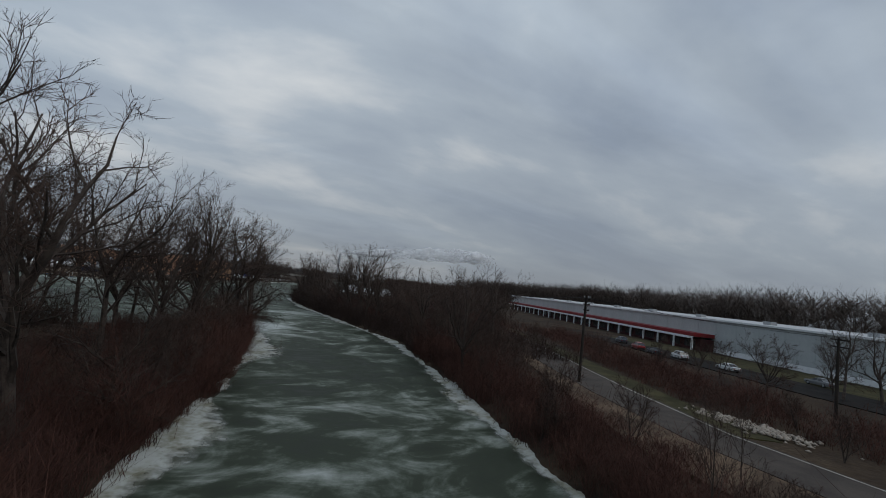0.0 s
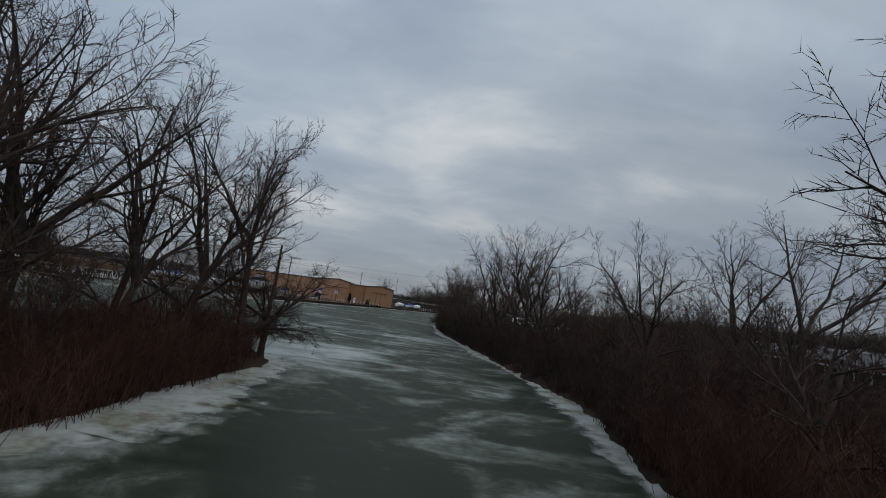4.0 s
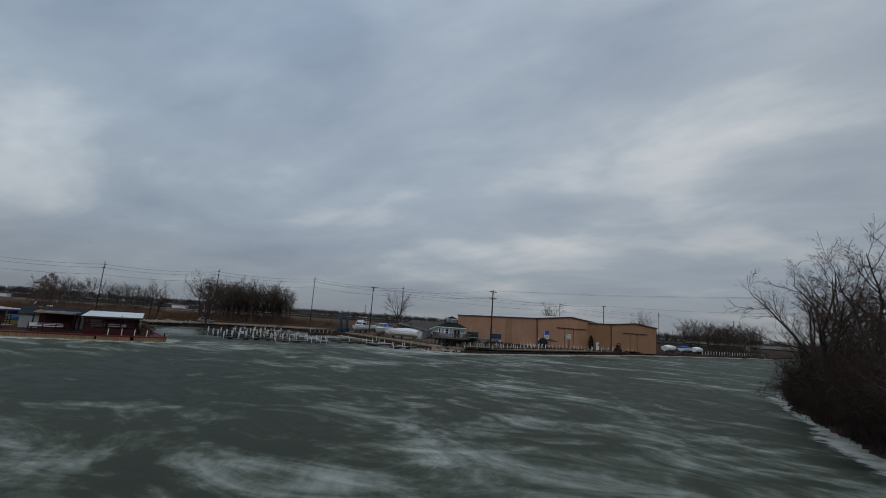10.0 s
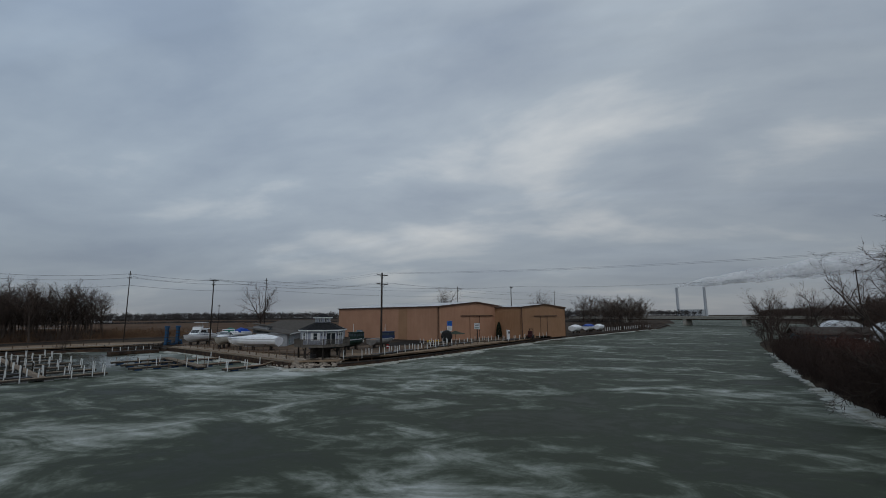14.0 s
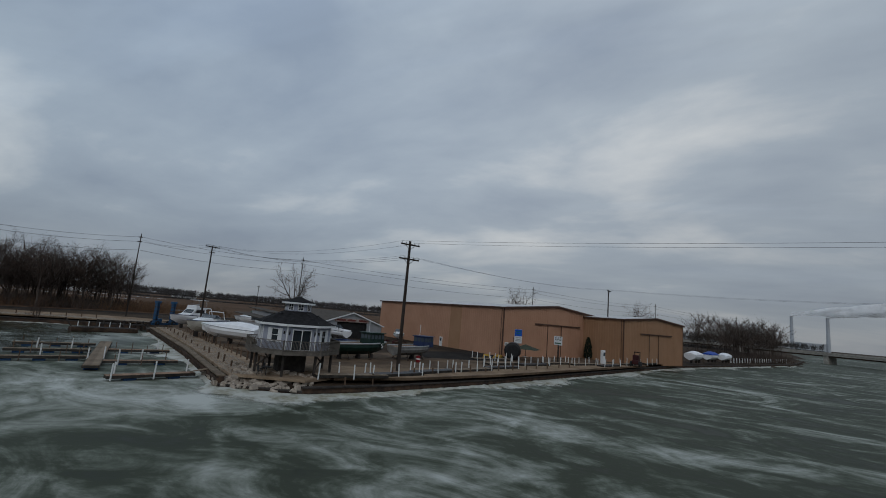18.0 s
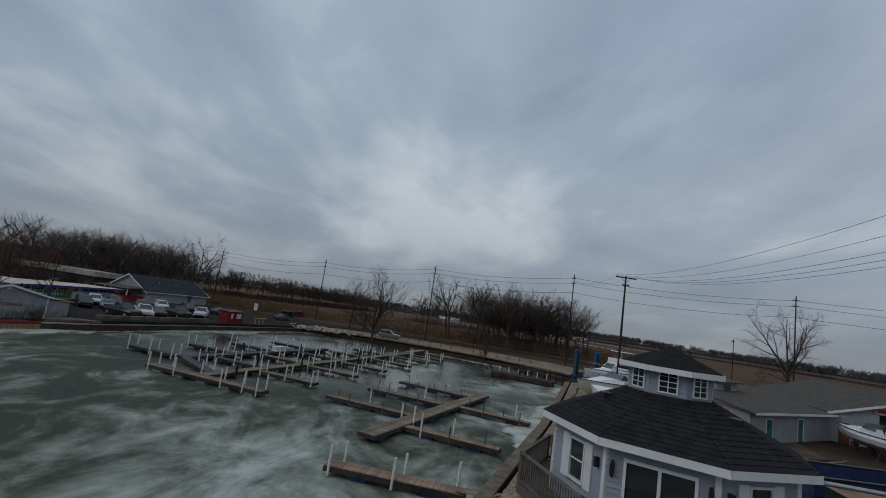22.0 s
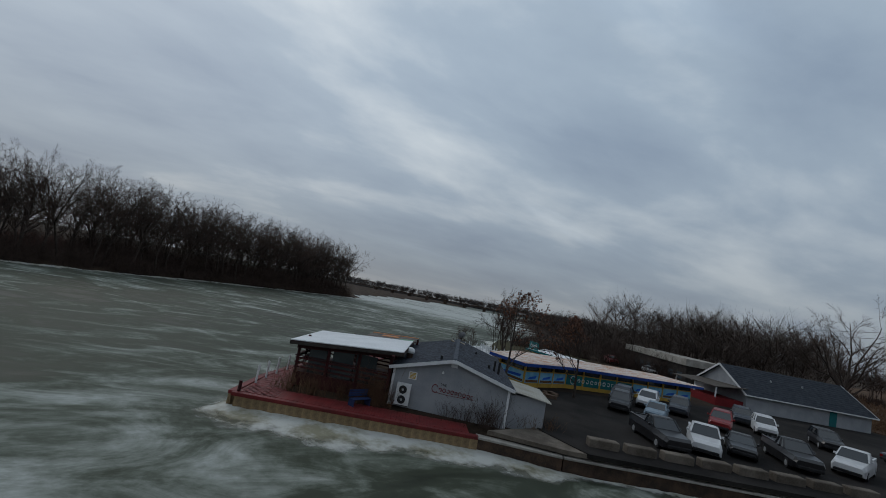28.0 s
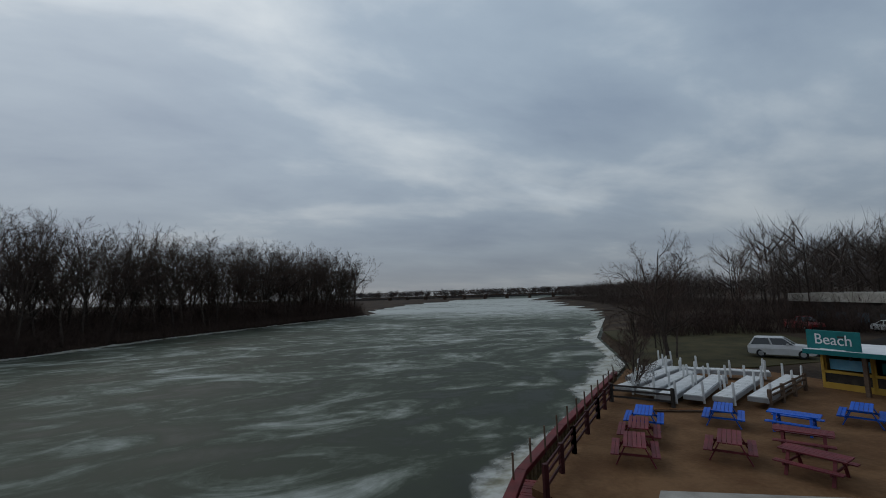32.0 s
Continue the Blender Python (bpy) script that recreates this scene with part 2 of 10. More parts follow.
PILING = material("sheet_piling", (0.27, 0.19, 0.10), (0.12, 0.085, 0.055), 1.6, 0.8, fine=12, vary=0.12)
REDDECK = material("red_painted_deck", (0.150, 0.022, 0.022), (0.095, 0.017, 0.017), 1.2, 0.55, fine=16, vary=0.14)
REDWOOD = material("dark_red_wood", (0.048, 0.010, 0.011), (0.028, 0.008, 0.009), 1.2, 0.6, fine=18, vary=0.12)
DOCKW = material("grey_dock_boards", (0.125, 0.096, 0.070), (0.215, 0.170, 0.126), 1.4, 0.9, fine=22, vary=0.22, stretch=(1, 1, 1))
DOCKB = material("brown_dock_boards", (0.20, 0.125, 0.085), (0.28, 0.19, 0.135), 1.4, 0.85, fine=22, vary=0.2)
DOCKD = material("dark_dock_deck", (0.040, 0.042, 0.046), (0.075, 0.075, 0.080), 1.0, 0.6, fine=22, vary=0.15)
FRAMEW = material("dock_frame", (0.022, 0.020, 0.018), (0.055, 0.048, 0.042), 1.0, 0.8, vary=0.15)
BLUEP = material("blue_float", (0.015, 0.045, 0.11), (0.025, 0.07, 0.16), 1.0, 0.45, vary=0.2)
PVC = material("white_pvc", (0.62, 0.63, 0.63), (0.50, 0.51, 0.51), 1.5, 0.5, vary=0.06, bump=0.05)
POLEW = material("pole_wood", (0.020, 0.016, 0.014), (0.042, 0.034, 0.029), 1.0, 0.9, fine=14, vary=0.15, stretch=(3, 3, 0.3))
POSTW = material("fence_post_wood", (0.085, 0.055, 0.038), (0.15, 0.105, 0.075), 2.0, 0.9, vary=0.25)
WIREM = material("cable_black", (0.02, 0.02, 0.022), None, 1, 0.6, bump=0)
SIDING = material("blue_grey_siding", (0.250, 0.265, 0.325), (0.300, 0.315, 0.370), 0.6, 0.6, fine=10, vary=0.04, bump=0.08)
SIDINGG = material("grey_siding", (0.235, 0.248, 0.268), (0.300, 0.310, 0.325), 0.6, 0.6, fine=10, vary=0.05, bump=0.08)
TRIM = material("white_trim", (0.66, 0.67, 0.68), (0.58, 0.59, 0.60), 1.2, 0.5, vary=0.05, bump=0.05)
SHINGLE = material("black_shingles", (0.009, 0.009, 0.010), (0.019, 0.019, 0.021), 3.0, 1.0, fine=60, vary=0.30, bump=0.5)
SHINGLEB = material("slate_blue_shingles", (0.032, 0.039, 0.051), (0.060, 0.069, 0.084), 2.0, 0.92, fine=60, vary=0.45, bump=0.4)
SHINGLET = material("brown_grey_shingles", (0.055, 0.048, 0.042), (0.085, 0.075, 0.066), 1.5, 0.95, fine=50, vary=0.2)
DARKG = glass("dark_window_glass")
GREYG = glass("grey_window_glass", (0.06, 0.075, 0.09), 0.08)
RAILW = material("weathered_rail_wood", (0.085, 0.074, 0.064), (0.140, 0.124, 0.108), 1.6, 0.9, fine=20, vary=0.16)
DARKW = material("dark_timber", (0.028, 0.024, 0.022), (0.055, 0.047, 0.042), 1.5, 0.9, vary=0.2)
TAN = material("tan_metal_cladding", (0.350, 0.194, 0.126), (0.400, 0.226, 0.148), 0.25, 0.6, fine=6, vary=0.03, bump=0.05)
TAND = material("brown_metal_cladding", (0.275, 0.155, 0.088), (0.310, 0.178, 0.105), 0.25, 0.6, fine=6, vary=0.03, bump=0.05)
RIB = material("roof_metal_grey", (0.42, 0.42, 0.43), (0.50, 0.50, 0.50), 0.4, 0.45, vary=0.05, bump=0.05)
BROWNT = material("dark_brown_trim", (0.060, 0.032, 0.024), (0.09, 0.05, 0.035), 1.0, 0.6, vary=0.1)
WHITEM = material("white_ribbed_metal", (0.72, 0.74, 0.75), (0.62, 0.64, 0.65), 0.5, 0.4, vary=0.03, bump=0.04)
RUSTROOF = material("white_roof_with_rust", (0.53, 0.49, 0.455), (0.40, 0.20, 0.11), 0.7, 0.7, fine=8, vary=0.03, stretch=(1, 4, 1), lo=0.45, hi=0.60)
OLDROOF = material("old_brown_corrugated", (0.115, 0.100, 0.092), (0.185, 0.165, 0.150), 0.9, 0.8, fine=12, vary=0.12)
GEL = material("white_gelcoat", (0.74, 0.75, 0.77), (0.66, 0.67, 0.69), 0.6, 0.25, vary=0.05, bump=0.03, spec=0.5)
WRAP = material("white_shrink_wrap", (0.78, 0.79, 0.82), (0.68, 0.69, 0.72), 0.9, 0.35, vary=0.03, bump=0.4, fine=4)
CREAM = material("cream_gelcoat", (0.58, 0.55, 0.48), (0.50, 0.47, 0.41), 0.8, 0.3, vary=0.05)
BLUEHULL = material("blue_hull_paint", (0.016, 0.030, 0.085), (0.028, 0.045, 0.11), 0.9, 0.5, vary=0.08)
GREENHULL = material("green_hull_paint", (0.005, 0.018, 0.014), (0.012, 0.030, 0.024), 0.9, 0.5, vary=0.08)
BLUETARP = material("blue_tarp", (0.015, 0.065, 0.36), (0.012, 0.05, 0.26), 1.0, 0.5, fine=5, bump=0.4)
GREENTARP = material("teal_tarp", (0.02, 0.14, 0.11), (0.02, 0.10, 0.08), 1.0, 0.5, fine=5, bump=0.4)
BLUESTEEL = material("blue_steel", (0.02, 0.075, 0.16), (0.03, 0.06, 0.11), 1.0, 0.55, vary=0.1)
RUBBER = material("black_rubber", (0.016, 0.016, 0.017), (0.03, 0.03, 0.03), 2.0, 0.8, bump=0.1)
TEAL = material("teal_paint", (0.014, 0.150, 0.155), (0.012, 0.115, 0.122), 1.0, 0.55, vary=0.05)
YELLOW = material("yellow_paint", (0.47, 0.30, 0.055), (0.38, 0.23, 0.045), 0.8, 0.6, vary=0.1)
BLUEPAINT = material("bright_blue_paint", (0.010, 0.100, 0.520), (0.012, 0.075, 0.38), 1.0, 0.45, vary=0.12)
FASCIAB = material("blue_fascia", (0.012, 0.050, 0.250), (0.012, 0.04, 0.18), 1.0, 0.5, vary=0.05)
SKYBLUE = material("sky_blue_mural", (0.10, 0.32, 0.50), (0.20, 0.42, 0.55), 1.2, 0.6, vary=0.1)
REDPAINT = material("red_paint", (0.190, 0.015, 0.018), (0.135, 0.012, 0.014), 0.8, 0.55, vary=0.08)
TABLERED = material("faded_red_table", (0.150, 0.030, 0.036), (0.095, 0.022, 0.027), 1.2, 0.6, vary=0.15)
ORANGE = material("orange_patch", (0.52, 0.22, 0.08), (0.42, 0.17, 0.06), 1.0, 0.7, vary=0.08)
GREENPATCH = material("pale_green_patch", (0.18, 0.36, 0.24), None, 1.0, 0.7)
BLACKM = material("black_enamel", (0.014, 0.014, 0.015), (0.024, 0.024, 0.025), 1.5, 0.45, vary=0.1)
GREYM = material("grey_galvanised", (0.30, 0.31, 0.32), (0.38, 0.39, 0.40), 2.0, 0.45, metal=0.4, vary=0.08)
GREYWALL = material("pale_grey_cladding", (0.33, 0.35, 0.35), (0.40, 0.42, 0.42), 0.12, 0.7, fine=2, vary=0.04)
LENSR = material("tail_lamp_red", (0.25, 0.01, 0.01), None, 1, 0.3, bump=0)
CHROME = material("chrome", (0.6, 0.6, 0.6), None, 1, 0.2, metal=1.0, bump=0)
STEAM = bpy.data.materials.new("thin_steam")
STEAM.use_nodes = True
sn_, sl2_ = STEAM.node_tree.nodes, STEAM.node_tree.links
stc = sn_.new("ShaderNodeNewGeometry")
stn = sn_.new("ShaderNodeTexNoise")
stn.inputs["Scale"].default_value, stn.inputs["Detail"].default_value = 0.016, 4.0
sl2_.new(stc.outputs["Position"], stn.inputs["Vector"])
str_ = sn_.new("ShaderNodeMapRange")
str_.inputs["From Min"].default_value, str_.inputs["From Max"].default_value = 0.42, 0.66
str_.inputs["To Min"].default_value, str_.inputs["To Max"].default_value = 0.18, 0.72
sl2_.new(stn.outputs[0], str_.inputs["Value"])
sdif, stra, sclr, smx1, smx2 = (sn_.new("ShaderNode" + k) for k in ("BsdfDiffuse", "BsdfTranslucent", "BsdfTransparent", "MixShader", "MixShader"))
sdif.inputs[0].default_value = stra.inputs[0].default_value = (0.97, 0.97, 0.98, 1)
sl2_.new(sdif.outputs[0], smx1.inputs[1])
sl2_.new(stra.outputs[0], smx1.inputs[2])
sl2_.new(str_.outputs[0], smx2.inputs[0])
sl2_.new(sclr.outputs[0], smx2.inputs[1])
sl2_.new(smx1.outputs[0], smx2.inputs[2])
sl2_.new(smx2.outputs[0], sn_["Material Output"].inputs["Surface"])
GREENTEXT = material("green_lettering", (0.02, 0.10, 0.05), None, 1, 0.6, bump=0)

# ---------------- mesh building ----------------
class Build:
    """Collects the faces of one part."""

    def __init__(self, mat4=None):
        self.v, self.f, self.m = [], [], mat4 or Matrix.Identity(4)

    def add(self, verts, faces):
        k = len(self.v)
        self.v += [tuple(self.m @ Vector(p)) for p in verts]
        self.f += [tuple(i + k for i in q) for q in faces]
        return self

    def box(self, x0, x1, y0, y1, z0, z1, c=0.0, turn=None):
        """A box, its upright and upper edges cut by c."""
        if c <= 0:
            vs = [(x, y, z) for z in (z0, z1) for x, y in ((x0, y0), (x1, y0), (x1, y1), (x0, y1))]
            fs = [(3, 2, 1, 0), (4, 5, 6, 7), (0, 1, 5, 4), (1, 2, 6, 5), (2, 3, 7, 6), (3, 0, 4, 7)]
        else:
            def ring(d, z):
                return [(x0 + c, y0 + d, z), (x1 - c, y0 + d, z), (x1 - d, y0 + c, z), (x1 - d, y1 - c, z), (x1 - c, y1 - d, z), (x0 + c, y1 - d, z), (x0 + d, y1 - c, z), (x0 + d, y0 + c, z)]
            vs = ring(0, z0) + ring(0, z1 - c) + [(x0 + c, y0 + c, z1), (x1 - c, y0 + c, z1), (x1 - c, y1 - c, z1), (x0 + c, y1 - c, z1)]
            fs = [tuple(range(7, -1, -1))] + [(i, (i + 1) % 8, 8 + (i + 1) % 8, 8 + i) for i in range(8)]
            fs += [(8, 9, 17, 16), (9, 10, 17), (10, 11, 18, 17), (11, 12, 18), (12, 13, 19, 18), (13, 14, 19), (14, 15, 16, 19), (15, 8, 16), (16, 17, 18, 19)]
        if turn is not None:
            vs = [turn @ Vector(p) for p in vs]
        return self.add(vs, fs)

    def beam(self, a, b, w, h, up=(0, 0, 1)):
        """A bar of width w and height h from a to b."""
        a, b = Vector(a), Vector(b)
        d = (b - a).normalized()
        s = d.cross(Vector(up))
        if s.length < 1e-4:
            s = d.cross(Vector((1, 0, 0)))
        s.normalize()
        u = s.cross(d)
        vs = []
        for p in (a, b):
            for i, j in ((-1, -1), (1, -1), (1, 1), (-1, 1)):
                vs.append(p + s * (i * w / 2) + u * (j * h / 2))
        return self.add(vs, [(3, 2, 1, 0), (4, 5, 6, 7), (0, 1, 5, 4), (1, 2, 6, 5), (2, 3, 7, 6), (3, 0, 4, 7)])

    def tube(self, pts, rad, n=8, cap=True):
        pts = [Vector(p) for p in pts]
        rad = rad if isinstance(rad, (list, tuple)) else [rad] * len(pts)
        vs, fs = [], []
        for i, p in enumerate(pts):
            d = (pts[min(i + 1, len(pts) - 1)] - pts[max(i - 1, 0)]).normalized()
            s = d.cross(Vector((0, 0, 1)))
            if s.length < 1e-3:
                s = Vector((1, 0, 0))
            s.normalize()
            u = s.cross(d)
            for k in range(n):
                a = 2 * math.pi * k / n
                vs.append(p + (s * math.cos(a) + u * math.sin(a)) * rad[i])
        for i in range(len(pts) - 1):
            for k in range(n):
                fs.append((i * n + k, i * n + (k + 1) % n, (i + 1) * n + (k + 1) % n, (i + 1) * n + k))
        if cap:
            fs.append(tuple(range(n - 1, -1, -1)))
            fs.append(tuple((len(pts) - 1) * n + k for k in range(n)))
        return self.add(vs, fs)

    def prism(self, poly, z0, z1):
        n = len(poly)
        vs = [(x, y, z0) for x, y in poly] + [(x, y, z1) for x, y in poly]
        fs = [tuple(range(n - 1, -1, -1)), tuple(range(n, 2 * n))] + [(i, (i + 1) % n, n + (i + 1) % n, n + i) for i in range(n)]
        return self.add(vs, fs)

    def loft(self, rings, cap=True, closed=True):
        n = len(rings[0])
        vs = [p for r in rings for p in r]
        fs = []
        for i in range(len(rings) - 1):
            for k in range(n if closed else n - 1):
                fs.append((i * n + k, i * n + (k + 1) % n, (i + 1) * n + (k + 1) % n, (i + 1) * n + k))
        if cap:
            fs.append(tuple(range(n - 1, -1, -1)))
            fs.append(tuple((len(rings) - 1) * n + k for k in range(n)))
        return self.add(vs, fs)

    def slab(self, quad, t):
        """A flat four-sided sheet of thickness t below its corners."""
        q = [Vector(p) for p in quad]
        nrm = (q[1] - q[0]).cross(q[-1] - q[0]).normalized()
        if nrm.z < 0:
            q.reverse()
            nrm = -nrm
        n = len(q)
        vs = [p - nrm * t for p in q] + q
        fs = [tuple(range(n - 1, -1, -1)), tuple(range(n, 2 * n))] + [(i, (i + 1) % n, n + (i + 1) % n, n + i) for i in range(n)]
        return self.add(vs, fs)

    def mesh(self, name, mat, smooth=False):
        me = bpy.data.meshes.new(name)
        me.from_pydata(self.v, [], self.f)
        if mat:
            me.materials.append(mat)
        if smooth:
            me.polygons.foreach_set("use_smooth", [True] * len(me.polygons))
        me.update()
        return me


def part(name, b, mat, parent=None, label="", smooth=False):
    """One mesh object under a thing or a part."""
    ob = new(name, b.mesh(name, mat, smooth) if isinstance(b, Build) else b)
    if parent is not None:
        ob.parent = parent
    if label:
        ob["label"] = label
    return ob


def piece(name, mesh, parent, m):
    ob = new(name, mesh)
    ob.parent = parent
    ob.matrix_local = m
    return ob


def thing(name, m, label, category, group="", kind=""):
    ob = new(name)
    ob.empty_display_size = 0.3
    ob.matrix_world = m
    return tagged(ob, label, category, group, kind)


def solid(name, b, mat, label, category="", group="", kind="", smooth=False):
    """A thing or a piece of the setting that is one mesh."""
    return tagged(part(name, b, mat, None, "", smooth), label, category, group, kind)


def mesh_np(name, verts, faces, mat):
    """A large mesh of triangles or of quads from arrays."""
    me = bpy.data.meshes.new(name)
    verts, faces = np.asarray(verts, np.float32), np.asarray(faces, np.int32)
    k = faces.shape[1]
    me.vertices.add(len(verts))
    me.vertices.foreach_set("co", verts.ravel())
    me.loops.add(faces.size)
    me.loops.foreach_set("vertex_index", faces.ravel())
    me.polygons.add(len(faces))
    me.polygons.foreach_set("loop_start", np.arange(len(faces), dtype=np.int32) * k)
    me.polygons.foreach_set("loop_total", np.full(len(faces), k, np.int32))
    me.materials.append(mat)
    me.update()
    me.validate()
    return me


def heading(dx, dy):
    return math.degrees(math.atan2(dy, dx))


def text_mesh(name, body, size, mat, m, parent, depth=0.01):
    cu = bpy.data.curves.new(name, "FONT")
    cu.body, cu.size, cu.extrude, cu.align_x, cu.align_y = body, size, depth, "CENTER", "CENTER"
    tmp = bpy.data.objects.new(name, cu)
    me = bpy.data.meshes.new_from_object(tmp)
    bpy.data.objects.remove(tmp)
    bpy.data.curves.remove(cu)
    me.materials.clear()
    me.materials.append(mat)
    return piece(name, me, parent, m)


# ---------------- the plan: land and water ----------------
EAST = [(3, -27), (5, -15), (8, 0), (10.6, 18), (12.2, 29), (10.7, 44), (8.2, 65), (4.9, 90), (3.9, 116), (5.5, 129), (11, 150), (23, 187), (31, 213), (36, 226), (48, 233), (82, 252), (125, 330), (152, 460), (200, 640), (450, 1500), (3500, 1500), (3500, -3500), (-150, -3500), (-60, -220), (-22, -105), (-4, -52)]
PENINSULA = [(-20.2, -21.5), (-18.6, -14), (-16.2, -5), (-14.4, 6), (-13.4, 12), (-12.8, 20), (-11.4, 27), (-11.5, 31.0), (-13.4, 34.2), (-18.5, 34.0), (-28, 31.6), (-38.5, 28), (-50, 13.5), (-60, 1.5), (-77, -26), (-105, -61), (-138, -98), (-146, -112), (-150, -150), (-205, -260), (-300, -400), (-480, -640), (-900, -1100), (-1700, -3500), (-230, -3500), (-85, -230), (-46, -115), (-27, -55)]
MARINA = [(-52, 146.3), (-48.2, 153), (-42.8, 166.4), (-34.2, 191), (-26, 216), (-17.6, 241), (2, 281), (33, 346), (55, 418), (105, 640), (340, 1500), (-3500, 1500), (-3500, -1500), (-1500, -1150), (-760, -620), (-470, -420), (-345, -270), (-300, -190), (-245, -90), (-214, -42), (-180, -5), (-144, 31.6), (-128.2, 53), (-117.2, 61.7), (-108.5, 68.2), (-103.7, 72), (-95.2, 81.4), (-89.6, 88.5), (-87.2, 92.6), (-85.3, 97.2), (-99, 102.6), (-103.4, 105.0), (-120.7, 112.2), (-144, 123.7), (-139.5, 139), (-136.5, 150.5), (-129, 162.6), (-122.5, 169.8), (-116, 173.6), (-108.6, 169.2), (-78.4, 154.2), (-58.9, 143.5)]


def signed(poly, P):
    """Metres inside (+) or outside (-) a polygon, for an array of places."""
    q = np.array(poly, float)
    a, b = q, np.roll(q, -1, 0)
    best = np.full(len(P), 1e9)
    inside = np.zeros(len(P), bool)
    for (ax, ay), (bx, by) in zip(a, b):
        d = np.array([bx - ax, by - ay])
        t = np.clip(((P[:, 0] - ax) * d[0] + (P[:, 1] - ay) * d[1]) / (d @ d), 0, 1)
        best = np.minimum(best, np.hypot(P[:, 0] - ax - t * d[0], P[:, 1] - ay - t * d[1]))
        if ay != by:
            cross = (ay > P[:, 1]) != (by > P[:, 1])
            inside ^= cross & (P[:, 0] < (bx - ax) * (P[:, 1] - ay) / (by - ay) + ax)
    return np.where(inside, best, -best)


def lumps(P, scale, seed=0.0):
    x, y = P[:, 0] / scale + seed, P[:, 1] / scale - seed * 0.7
    return (np.sin(x * 1.7 + np.sin(y * 1.3)) + np.sin(y * 2.1 + 0.7 * np.sin(x * 2.3)) + 0.6 * np.sin(3.1 * x - 2.7 * y) + 0.5 * np.sin(5.3 * y + 4.1 * x)) / 3.1


def ground_z(P):
    P = np.asarray(P, float).reshape(-1, 2)
    se, sp, sm = signed(EAST, P), signed(PENINSULA, P), signed(MARINA, P)
    w = 0.35 * lumps(P, 2.2)
    z = np.full(len(P), -0.7)
    ramp = lambda d, a, b: np.clip((d - a) / (b - a), 0, 1)
    z = np.where(se > -1.2, -0.5 + 1.5 * ramp(se + w, -1.2, 2.2) + 0.35 * ramp(se, 3, 14) + 0.10 * lumps(P, 1.3) * ramp(se, 0, 3), z)
    z = np.where(sp > -1.2, -0.5 + 1.4 * ramp(sp + w, -1.2, 2.4) + 0.4 * ramp(sp, 3, 12) + 0.10 * lumps(P, 1.3) * ramp(sp, 0, 3), z)
    z = np.where(sm > -0.2, -0.6 + 1.3 * ramp(sm, 0.25, 0.75) + 0.5 * ramp(sm, 1, 6) + 0.15 * ramp(sm, 6, 25), z)
    return z


def gz(x, y):
    return float(ground_z([(x, y)])[0])


def steps(lo, hi, fine, far_lo, far_hi):
    mid = list(np.arange(lo, hi + 1e-6, fine))
    out, d = [hi], fine
    while out[-1] < far_hi:
        d *= 1.25
        out.append(out[-1] + d)
    low, d = [lo], fine
    while low[-1] > far_lo:
        d *= 1.25
        low.append(low[-1] - d)
    return np.array(low[:0:-1] + mid + out[1:])


gx, gy = steps(-150, 34, 0.8, -3200, 3200), steps(-60, 250, 0.8, -3200, 3200)
XX, YY = np.meshgrid(gx, gy)
GP = np.stack([XX.ravel(), YY.ravel()], 1)
ZZ = ground_z(GP)
nx, ny = len(gx), len(gy)
idx = np.arange(nx * ny).reshape(ny, nx)
quads = np.stack([idx[:-1, :-1].ravel(), idx[:-1, 1:].ravel(), idx[1:, 1:].ravel(), idx[1:, :-1].ravel()], 1)
gme = mesh_np("ground", np.column_stack([GP, ZZ]), quads, LAND)
gme.polygons.foreach_set("use_smooth", [True] * len(gme.polygons))
ground = tagged(new("ground", gme), "flat brown winter land with leaf litter round the water", "ground", kind="structure")

# ice on the river
ICE = bpy.data.materials.new("grey_green_river_ice")
ICE.use_nodes = True
N_, L_ = ICE.node_tree.nodes, ICE.node_tree.links
pb = N_["Principled BSDF"]
geo_ = N_.new("ShaderNodeNewGeometry")


def noise_node(scale, detail=5.0, rough=0.6, dist=0.0, stretch=(1, 1, 1), rot=0.0):
    mp_ = N_.new("ShaderNodeMapping")
    mp_.inputs["Scale"].default_value = stretch
    mp_.inputs["Rotation"].default_value = (0, 0, radians(rot))
    L_.new(geo_.outputs["Position"], mp_.inputs[0])
    n_ = N_.new("ShaderNodeTexNoise")
    for k_, v_ in (("Scale", scale), ("Detail", detail), ("Roughness", rough), ("Distortion", dist)):
        n_.inputs[k_].default_value = v_
    L_.new(mp_.outputs[0], n_.inputs["Vector"])
    return n_.outputs[0]


def m2(op, a, b):
    n_ = N_.new("ShaderNodeMath")
    n_.operation = op
    for i_, v_ in enumerate((a, b)):
        if isinstance(v_, (int, float)):
            n_.inputs[i_].default_value = v_
        else:
            L_.new(v_, n_.inputs[i_])
    return n_.outputs[0]


big = noise_node(0.020, 3.0, 0.5, 0.5)
mid_ = noise_node(0.062, 8.0, 0.64, 1.2, (1, 1.5, 1), 20)
streak = noise_node(0.17, 8.0, 0.66, 1.4, (0.75, 1.25, 1), -18)
fine_ = noise_node(1.3, 5.0, 0.62, 0.5)
tot = m2("ADD", m2("ADD", m2("MULTIPLY", big, 0.24), m2("MULTIPLY", mid_, 0.42)), m2("ADD", m2("MULTIPLY", streak, 0.40), m2("MULTIPLY", fine_, 0.07)))


